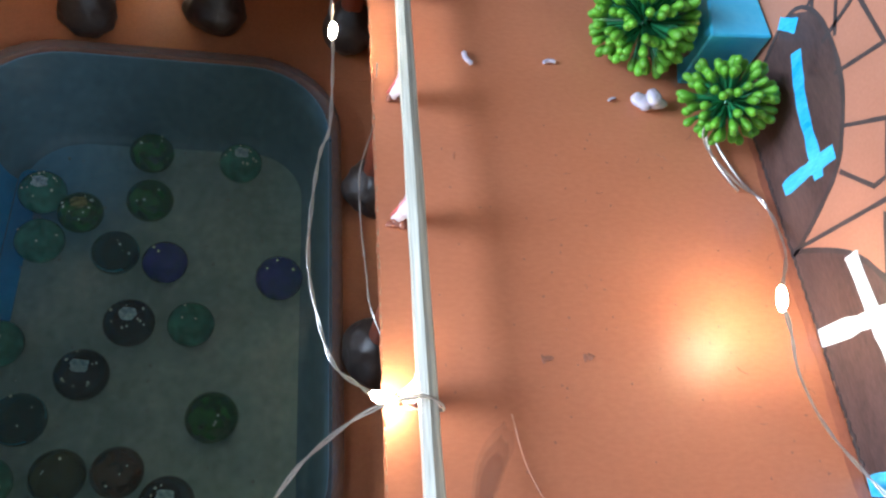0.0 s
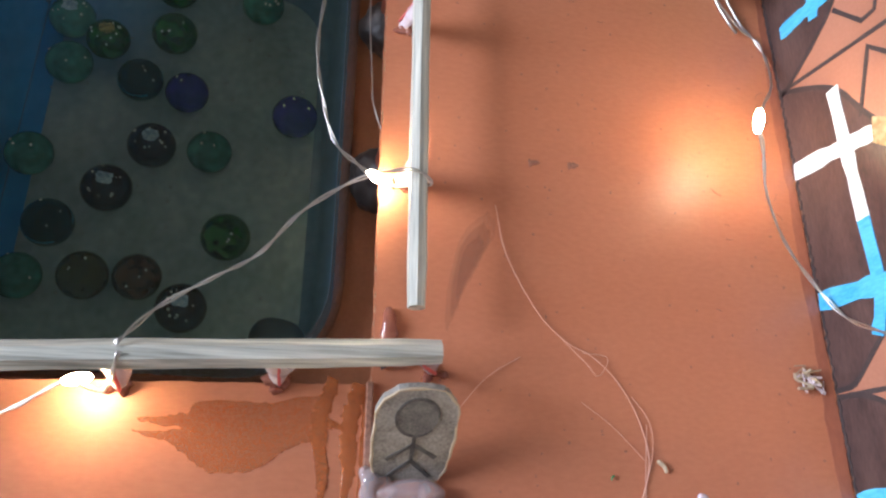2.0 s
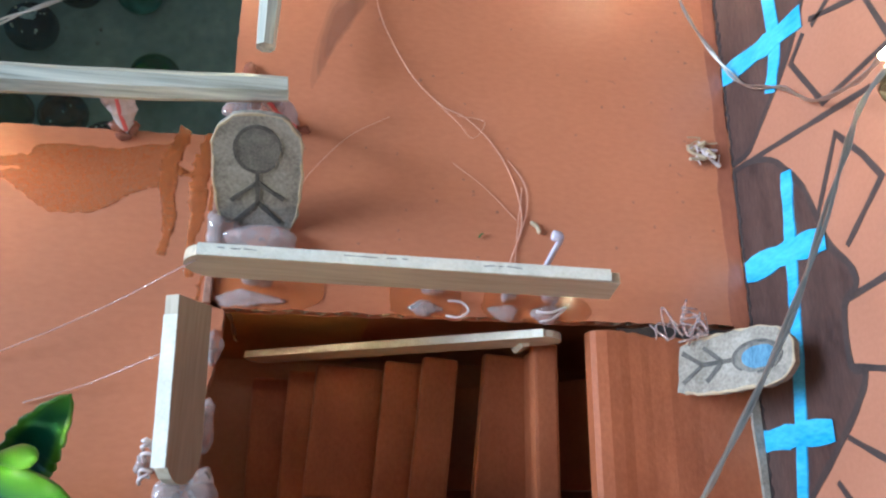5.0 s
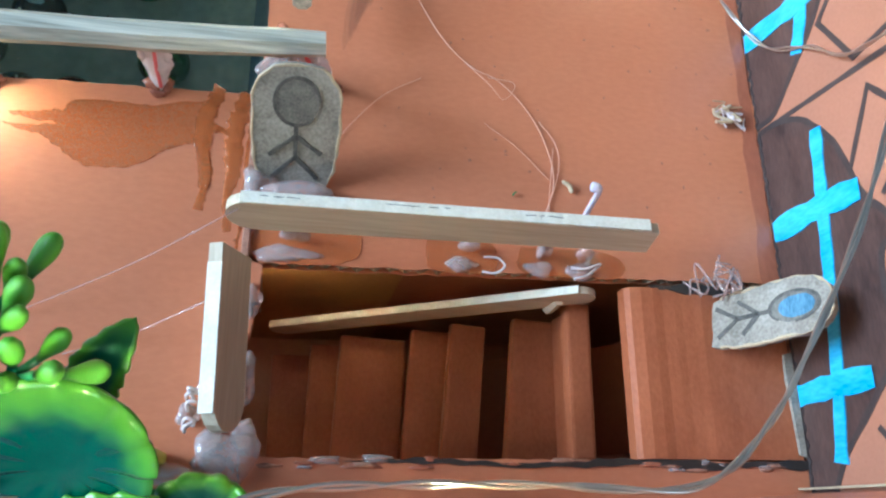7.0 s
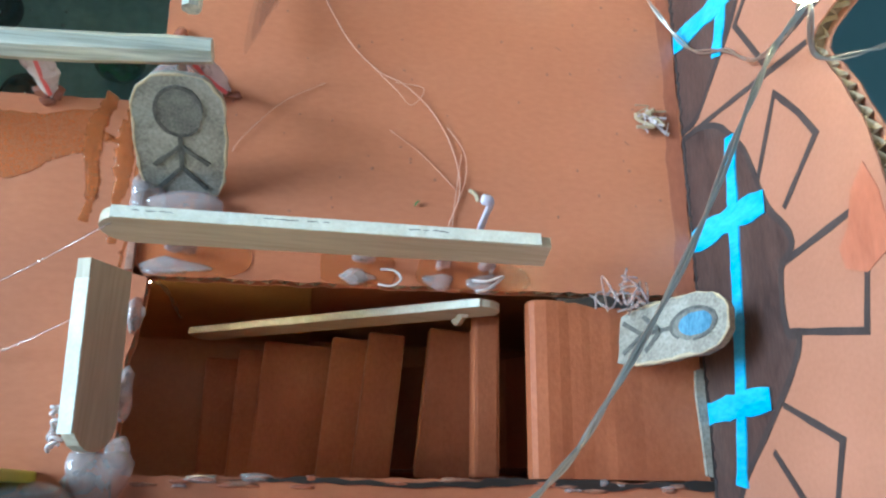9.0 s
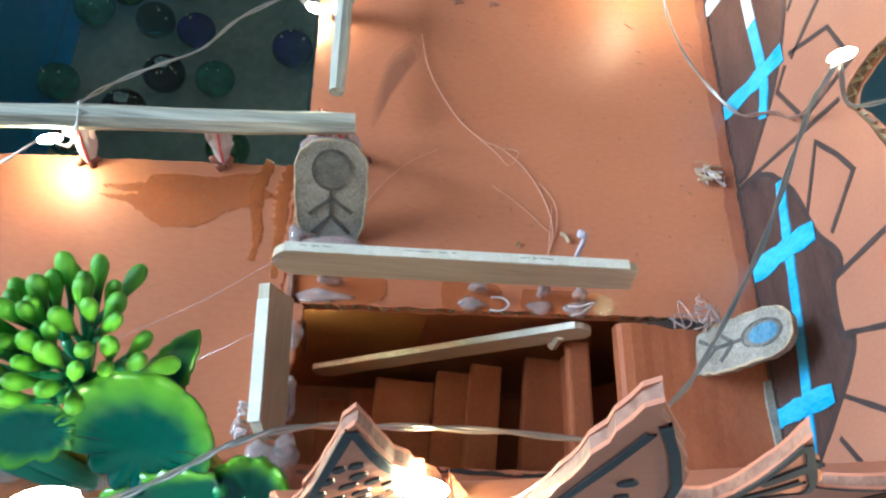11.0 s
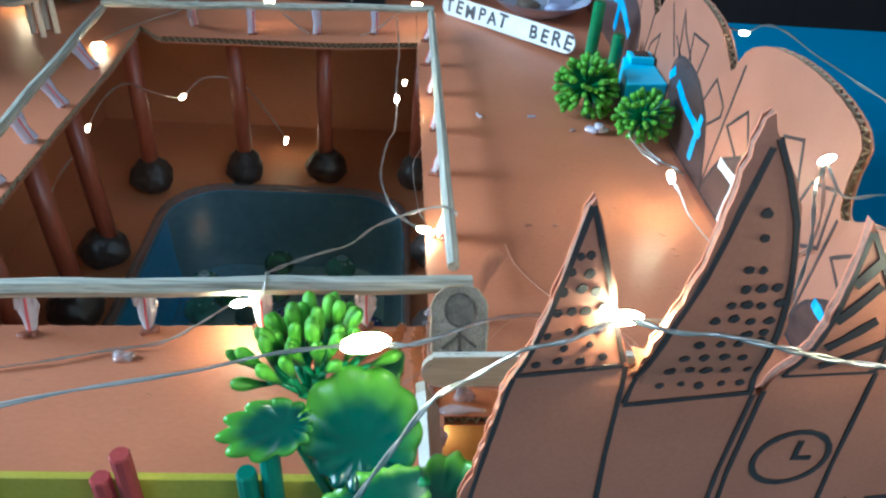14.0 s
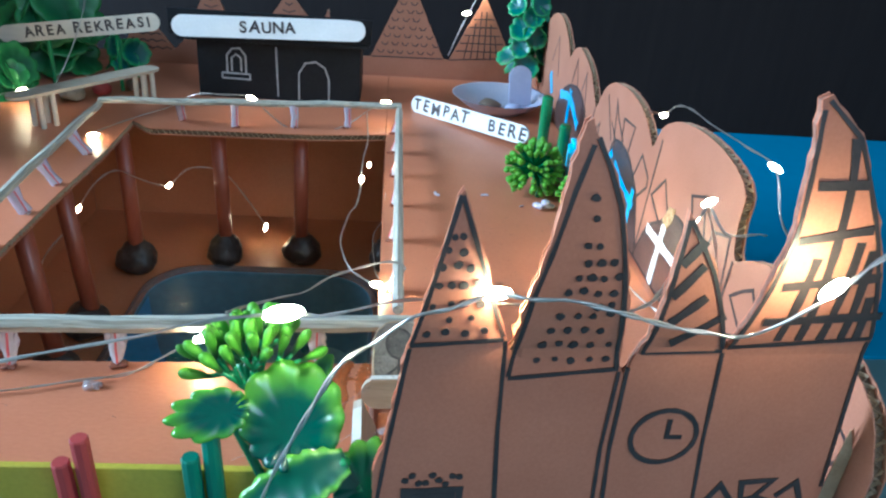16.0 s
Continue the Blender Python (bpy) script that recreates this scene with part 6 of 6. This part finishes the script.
front_plant()
bud_plant("plastic_bush", (84, 158, 0), (81, 162, 16.5), 15.2, 165, 3.0, "round bright green bush of plastic buds on the deck", seed=18)
bud_plant("plastic_bush", (107, 134, 0), (105, 133, 14), 12.4, 100, 2.8, "small round green bush of plastic buds by the wall", seed=19)

lump = bmesh.new()
blob(lump, 97, 166, 7, 10, 11, 8, random.Random(9), 3, 0.14)
blob(lump, 103, 178, 6, 9, 9, 7, random.Random(10), 3, 0.14)
tagged(part("clay_mound", lump, ROCK, label="brown clay mound behind the bushes", origin=(98, 170, 0), smooth=True), category="mound")
for k, (x, y, tall) in enumerate(((97, 226, 43), (107, 208, 30))):
    c = thing("cactus", x, y, 0, "plain green cylinder cactus standing on the deck", "plant", "cylinder cacti")
    part("cactus_body", tube(bmesh.new(), [(x, y, 0), (x, y, tall - 1), (x, y, tall)], [3.7, 3.7, 3.0], 14), STEM, c, smooth=False)
    part("cactus_cap", tube(bmesh.new(), [(x, y, tall), (x, y, tall + 0.6)], [2.9, 2.0], 12), LEAF_DARK, c)
fount = thing("fountain_box", 113, 176, 0, "cyan painted box with a black plate for the shaded hollow top by the wall", "box")
bm = prism(bmesh.new(), [(98.5, 151), (121.4, 153), (121.4, 190), (106, 190)], 0, 24, FLAT)
bmesh.ops.bevel(bm, geom=bm.edges[:], offset=0.6, segments=1, affect="EDGES")
part("box_body", bm, CYAN_CARD, fount)
part("box_rim", box(bmesh.new(), (107, 178, 24), (120.5, 189, 28), 0.8), CYAN_CARD, fount)
# a black plate on the rim takes the place of the hole's shade
part("hollow", box(bmesh.new(), (109.5, 180.5, 28), (118, 187, 28.6), 0.2), BASE_BLACK, fount, "black plate for the shaded hollow")


# ---- back of the deck: bowl, sauna, signs, bench, far plants ----
def lettering(text, size, m, material, parent, bold=0.026):
    """Hand-cut capitals in the built-in font, as a mesh in the sheet m."""
    rng = random.Random(len(text) * 3 + int(size * 10))
    bm = bmesh.new()
    widths = [0.45 if ch == " " else 0.34 if ch == "I" else 0.92 if ch == "M" else 0.74 for ch in text]
    at = -sum(widths) / 2
    for ch, w in zip(text, widths):
        at += w / 2
        if ch != " ":
            c = bpy.data.curves.new("lettering", "FONT")
            c.body, c.size, c.extrude, c.offset, c.align_x, c.align_y = ch, size * rng.uniform(0.92, 1.06), 0.12, bold * size, "CENTER", "CENTER"
            ob = bpy.data.objects.new("lettering", c)
            scene.collection.objects.link(ob)
            me = bpy.data.meshes.new_from_object(ob.evaluated_get(bpy.context.evaluated_depsgraph_get()))
            bpy.data.objects.remove(ob)
            me.transform(m @ Matrix.Translation((at * size, rng.uniform(-0.05, 0.05) * size, 0)) @ Matrix.Rotation(rng.uniform(-0.09, 0.09), 4, "Z"))
            bm.from_mesh(me)
        at += w / 2
    part("lettering", bm, material, parent, "black hand-drawn capitals")


def sign(text, centre, u, v, length, width, material, label, size, base, shift=0.0, height_text=1.0):
    u = Vector(u).normalized()
    t, m = flat_stick("name_sign", Vector(centre) - u * length / 2, Vector(centre) + u * length / 2, v, width, 1.8, material, label, "sign", base=base)
    m2 = m @ Matrix.Translation((length / 2 + shift, 0, 0.95))
    lettering(text, size, m2, INK, t)
    return t


def bowl():
    b = thing("plastic_bowl", 81, 336, 0, "lilac translucent plastic bowl on the deck", "bowl")
    x, y = 81, 336
    profile = ((19, 0), (20.5, 1), (28, 5), (34, 9.5), (37.3, 12.6), (38.2, 12.8), (36.4, 12.2), (32.5, 9.2), (25, 5.2), (17, 2.4), (0.5, 2.0))
    bm = bmesh.new()
    rows = [[bm.verts.new((x + r * math.cos(a), y + r * math.sin(a), z)) for a in [math.tau * k / 40 for k in range(40)]] for r, z in profile]
    for p, q in zip(rows, rows[1:]):
        for k in range(40):
            j = (k + 1) % 40
            bm.faces.new((p[k], p[j], q[j], q[k]))
    part("bowl_shell", bm, BOWL, b, smooth=True)
    bm = blob(bmesh.new(), 74, 333, 5, 9, 8, 4.5, random.Random(12), 3, 0.1)
    tagged(part("brown_stone", bm, ROCK, label="dark brown stone in the bowl", origin=(74, 333, 2.6), smooth=True), category="stone")
    m = axes_matrix((98, 336, 4), (1, 0.1, 0), (0.12, 0.35, 1))
    h = 9
    o = [(-h, 0), (h, 0), (h, 22)] + [(h * math.cos(a), 24 + 8 * math.sin(a)) for a in [math.pi * k / 10 for k in range(11)]] + [(-h, 22)]
    s = thing("headrest_board", 98, 336, 3, "rounded grey board leaning in the bowl with a blue-shaded oval", "board")
    part("board", prism(bmesh.new(), o, -1.5, 1.5, m), BOWL, s)
    front = axes_matrix((98, 336, 4), (-1, -0.1, 0), (0.12, 0.35, 1))
    part("shaded_oval", prism(bmesh.new(), [(5 * math.cos(a), 24 + 3.6 * math.sin(a)) for a in [math.tau * k / 16 for k in range(16)]], 1.4, 1.7, front), PENCIL_BLUE, s, "blue crayon oval")
    bm = blob(bmesh.new(), 92, 327, 5.5, 8, 5, 3.2, random.Random(13), 2, 0.1)
    part("seat_roll", bm, BOWL, s, smooth=True)


bowl()


def sauna():
    s = thing("sauna_hut", -92, 350, 0, "black card sauna hut with chalk-drawn window and door", "hut")
    part("hut_body", box(bmesh.new(), (-153, 329, 0), (-30, 382, 44), 0.6), BLACK_CARD, s)
    part("hut_roof", box(bmesh.new(), (-166, 322, 44.3), (-24, 388, 47.6), 0.5), BLACK_CARD, s)
    m = Matrix(((1, 0, 0, 0), (0, 0, 1, 329), (0, 1, 0, 0), (0, 0, 0, 1)))
    rng = random.Random(6)
    for line in ([(-131, 20), (-131, 33), (-127, 38), (-121, 38.5), (-117, 33), (-117, 20)], [(-127.5, 21), (-127.5, 31), (-124, 34), (-120.5, 31), (-120.5, 21)], [(-135, 19.5), (-114, 19)], [(-135, 15.5), (-114, 15), (-114, 19)], [(-135, 19.5), (-135, 15.5)],
                 [(-93, 3), (-94, 41)], [(-77, 1), (-77, 22), (-72, 30), (-64, 31.5), (-57, 27), (-54, 18), (-54, 1)]):
        part("chalk_line", stroke(bmesh.new(), open_line(line, 2), 1.3, -0.2, 0.05, m, rng=rng), CHALK, s, "grey chalk line")


sauna()
sg = sign("SAUNA", (-97, 320.5, 56.5), (1, 0.02, 0.025), (0, 0.25, 1), 141, 15.5, SIGN_WHITE, "white-painted stick sign lettered SAUNA on the hut roof", 11.5, 47.6, shift=-2)
part("sign_foot", box(bmesh.new(), (-171, 322.6, 47.6), (-22, 324.6, 66.5), 0.3), BLACK_CARD, sg)
sign("TEMPAT   BERE", (50.6, 280.6, 8.4), (0.69, -0.72, 0.037), (0.15, 0.15, 1), 114, 13, SIGN_WHITE, "white stick sign lettered TEMPAT BERE before the bowl", 12.5, 0, shift=1)
sr = sign("AREA REKREASI", (-237.5, 330, 46), (1, 0.0, 0.147), (0, 0.1, 1), 119, 13, SIGN_CREAM, "bare stick sign lettered AREA REKREASI among plants", 10.5, 0, shift=6)
for x in (-262, -212):
    part("sign_leg", tube(bmesh.new(), [(x, 332.2, 0), (x, 332.2, 44 + (x + 236) * 0.155)], 1.6, 8), STEM, sr)


def bench():
    a, b = Vector((-246, 222, 23)), Vector((-181, 318, 23))
    t, m = flat_stick("bench", a, b, (-0.83, 0.56, 0), 15, 2.2, STICK_WOOD, "long bench of pale ice-cream stick on short legs", "bench")
    for s in (0.16, 0.24, 0.86, 0.93):
        q = a.lerp(b, s)
        for off in (-4.5, 4.5):
            side = Vector((-0.83, 0.56, 0)) * off
            part("leg", tube(bmesh.new(), [q + side + Vector((0, 0, -23)), q + side * 0.9 + Vector((0, 0, -1))], 1.9, 8), SIGN_CREAM, t)


bench()


def leaf_cluster(name, base, height, count, radius, material, label, seed, reach):
    rng = random.Random(seed)
    base = Vector(base)
    p = thing(name, *base, label, "plant")
    for k in range(count):
        a = k * 2.39996 + rng.uniform(-0.3, 0.3)
        s = (k + 0.7) / count
        hub = base + Vector((reach * math.cos(a) * (0.5 + 0.5 * rng.random()), reach * 0.8 * math.sin(a) * (0.5 + 0.5 * rng.random()), height * (0.22 + 0.78 * s)))
        way = Vector((math.cos(a) * 0.8, math.sin(a) * 0.7 - 0.5, 0.5 + rng.uniform(-0.2, 0.3)))
        part("stem", tube(bmesh.new(), smooth_line([base, base.lerp(hub, 0.5) + Vector((0, 0, height * 0.12)), hub], 4), 1.2, 6), STEM, p, smooth=True)
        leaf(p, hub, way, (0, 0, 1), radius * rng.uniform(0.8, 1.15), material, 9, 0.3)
    return p


leaf_cluster("plastic_leaf_plant", (108, 388, 0), 80, 20, 10.5, LEAF_TEAL, "tall teal plastic plant with ruffled round leaves", 61, 15)
leaf_cluster("plastic_leaf_plant", (-280, 372, 0), 60, 14, 22, LEAF_DARK, "broad dark green plastic plant behind the bench", 62, 30)
leaf_cluster("plastic_leaf_plant", (-292, 306, 0), 22, 9, 14, LEAF_DARK, "low dark green plastic plant beside the bench", 63, 20)
leaf_cluster("plastic_leaf_plant", (-222, 372, 0), 26, 8, 11, LEAF_TEAL, "small green plastic plant under the sign", 64, 12)
for k, (x, y, r) in enumerate(((-238, 300, 9), (-222, 318, 8), (-256, 288, 10), (-205, 336, 7), (-244, 320, 8))):
    bm = blob(bmesh.new(), x, y, r * 0.55, r, r * 0.9, r * 0.6, random.Random(70 + k), 2, 0.1)
    tagged(part("stone", bm, (GREY_CARD, STICK_RED, GREY_CARD, ROCK, ROCK)[k], label=("pale grey stone by the bench", "dark red lump by the bench", "pale grey stone by the bench", "brown stone under the plants", "brown stone under the plants")[k], origin=(x, y, 0), smooth=True), category="stone", group="stones by the bench")


# ---- fairy lights ----
bead_mesh = mesh_mm("bead", blob(bmesh.new(), 0, 0, 0, 1, 1, 1, random.Random(2), 2, 0.02), LED)
far_mesh = mesh_mm("bead_far", blob(bmesh.new(), 0, 0, 0, 1, 1, 1, random.Random(2), 2, 0.02), LED_SOFT)


def lights(points, beads, label, radius=0.27, twin=0.3, seed=1):
    """A string of fairy lights: two thin twisted wires through the points, and glowing beads at some places."""
    t = thing("fairy_lights", *points[0], label, "fairy lights", "fairy light strings")
    line = smooth_line(points, 9)
    rng = random.Random(seed)
    for s in (0, 1):
        path = []
        for k, q in enumerate(line):
            a = k * 0.55 + s * math.pi + rng.uniform(-0.1, 0.1)
            path.append(q + Vector((math.cos(a), math.sin(a), math.sin(a * 0.7)) ) * twin)
        part("wire", tube(bmesh.new(), path, radius, 6), WIRE, t, "thin silver wire", smooth=True)
    for (x, y, z), way, size, far in beads:
        m = Matrix.Translation((x, y, z)) @ Vector(way).to_track_quat("Z", "Y").to_matrix().to_4x4() @ Matrix.Diagonal((size * 0.34, size * 0.34, size * 0.86, 1))
        shared("led_bead", far_mesh if far else bead_mesh, t, m)
    return t


lights([(-22, 262, 14), (-20, 230, 6), (-21, 190, 9), (-21.5, 163, 9), (-21, 153, 7.6), (-21, 138, 7), (-22, 116, 8), (-24.5, 107, 8), (-26.5, 92, 8), (-27.5, 73, 8), (-25, 57, 8), (-21, 45, 7), (-14, 40, 5), (-8, 36, 4), (-2, 33, 10), (3, 31, 16), (-2, 33.5, 18), (-15, 30, 17), (-28, 20, 17), (-37, 8.6, 16.5), (-46.5, 1.6, 17), (-57, -6.3, 18), (-64, -15.5, 20)],
       [((-21, 153, 8), (0.1, 1, 0.2), 3.6, 0), ((-17, 166, 12), (0.1, 1, 0.2), 3.0, 1), ((-9, 37.5, 4), (1, -0.5, 0.1), 4.2, 0)], "fairy light wire with warm beads hung inside the pool railing", seed=1)
lights([(-63, -17, 20), (-66, -24, 14), (-74, -22, 12), (-84, -27, 8), (-95, -31, 3), (-112, -34, 1.4), (-135, -41, 1.4), (-170, -46, 1.4), (-230, -40, 1.4)],
       [((-72, -21.5, 12), (1, 0.2, 0.1), 3.8, 0)], "fairy light wire trailing from the near railing over the deck", seed=2)
lights([(97, 127, 12), (97.5, 120, 7), (108, 109, 2.5), (115, 105, 1.5), (117, 95, 3), (110, 79, 12), (99.5, 65, 20), (96, 58.6, 21.5), (98.5, 50, 18), (101, 40, 13), (108, 28.5, 8), (117, 16, 6), (120.5, 5, 12), (120.5, -4, 26), (119, -14, 38), (112, -22, 58), (102, -29, 78), (108, -34, 70), (121, -30, 68), (127, -26, 66)],
       [((96, 58.6, 21.5), (0.1, 1, 0.3), 4.3, 0), ((102, -29.5, 79), (1, 0.3, 0.4), 3.5, 0)], "fairy light wire hanging along the scalloped wall", seed=3)
lights([(102, -30, 79), (96, -38, 77), (89, -50, 78.5), (78, -72, 79), (66, -91, 79), (59, -100, 79.5), (48, -107.3, 81), (30, -107.4, 82.5), (16, -107.4, 83), (3, -108, 83.5), (-6, -110.5, 84), (-12, -114, 84), (-20, -118, 84.6), (-27.7, -119, 85.3), (-42, -120, 84), (-57, -121, 80), (-87, -122, 73), (-130, -128, 62), (-190, -132, 40)],
       [((-27.7, -118.7, 85.3), (1, 0.1, 0.15), 5.4, 0)], "fairy light wire slung from the wall past the castle", 0.29, 0.25, seed=14)
lights([(18, -116.4, 91), (25, -122.8, 93.6), (33, -124.6, 94.4), (43, -124.6, 92.4), (52, -123.5, 89.2), (64, -122.5, 86.6), (75, -122, 85.7), (87, -126, 98), (99.5, -122, 106.6), (116, -118, 112), (126, -110, 100)],
       [((18.3, -116.6, 91), (1, -0.12, 0.2), 4.2, 0), ((87, -127, 101), (1, 0.2, 0.8), 4.2, 0)], "fairy light wire looped in front of the castle towers", 0.34, 0.3, seed=4)
lights([(18, -116.4, 91), (8, -121, 89.5), (0, -121.5, 87), (-8, -121, 80), (-15.5, -122, 74), (-23, -123, 60), (-31, -123, 42), (-38, -118, 20), (-44, -112, 3)], [], "fairy light wire falling from the castle to the deck", 0.34, 0.25, seed=5)
lights([(-200, 120, -60), (-206, 150, -50), (-198, 178, -40), (-197, 185, -34), (-192, 205, -24), (-185, 222, -22), (-178, 240, -34), (-170, 258, -46), (-164, 266, -49), (-150, 272, -38), (-128, 278, -42), (-112, 284, -66), (-100, 290, -90)],
       [((-197, 185, -34), (0.2, 1, 0.6), 3.6, 1), ((-164, 266, -49.5), (0.4, 1, 0.3), 3.9, 1), ((-100, 290, -92), (0.2, 0.5, 1), 3.7, 1)], "fairy light wire with warm beads under the deck", seed=6)
lights([(-196, 214, 4), (-190, 240, 3), (-176, 262, 4), (-160, 272, 8), (-140, 268, 19), (-120, 264, 21), (-102, 268, 19), (-92, 270, 8), (-78, 264, 0), (-58, 262, -3), (-38, 268, 2), (-20, 278, 12), (-8, 284, 16), (-3, 280, 14)],
       [((-194.7, 218, 3.2), (1, 0.2, 0.1), 4.4, 1), ((-102.4, 266, 19), (1, -0.2, -0.2), 4.2, 1), ((-9, 283, 16.5), (1, 0, 0), 4.2, 1)], "fairy light wire wound round the far railing", seed=7)
lights([(124, 150, 60), (129, 125, 66), (130.8, 105, 70), (128.5, 85, 80), (127.5, 64, 84.5), (130, 40, 84), (133, 18, 84), (136, -3, 83), (134, -20, 70), (132, -40, 66)],
       [((130.8, 105.2, 69.5), (0.3, -1, 0.3), 3.4, 1), ((136, -3, 83), (1, -0.5, -0.5), 3.6, 1)], "fairy light wire along the outside of the wall", seed=8)
lights([(-20, -54, -10), (-12, -55, -12), (-7, -54.4, -12), (-7.8, -54.4, -15), (-6, -54, -30), (-7, -54, -60)], [((-7.6, -54.6, -16), (0.5, 0.2, 1), 2.8, 0)], "fairy light wire glowing under the deck by the stairs", seed=9)
lights([(-290, 262, 6), (-276, 270, 10), (-262, 274, 12), (-250, 290, 8), (-240, 310, 30), (-236, 340, 60), (-250, 380, 70)], [((-262, 276, 12), (1, 0.4, 0.4), 5, 1)], "fairy light wire among the plants by the bench", seed=10)
lights([(44, 422, 22), (52, 421, 44), (60, 420, 62), (66, 419, 74), (80, 418, 84)], [((57, 419, 60), (1, 0, 0.2), 4.6, 1), ((70, 419, 76), (1, 0, 0.4), 4.6, 1)], "fairy light wire on the back wall roofs", seed=11)
lights([(-6.9, 146, 3), (-6.9, 138, -4), (-7.6, 128, -6), (-11.9, 111.6, -6), (-12.2, 95.7, -6), (-10.9, 77.4, -6), (-10.1, 67, -6), (-7, 56, -5)], [], "thin fairy light wire along the deck edge by the tub", 0.14, 0.15, seed=12)
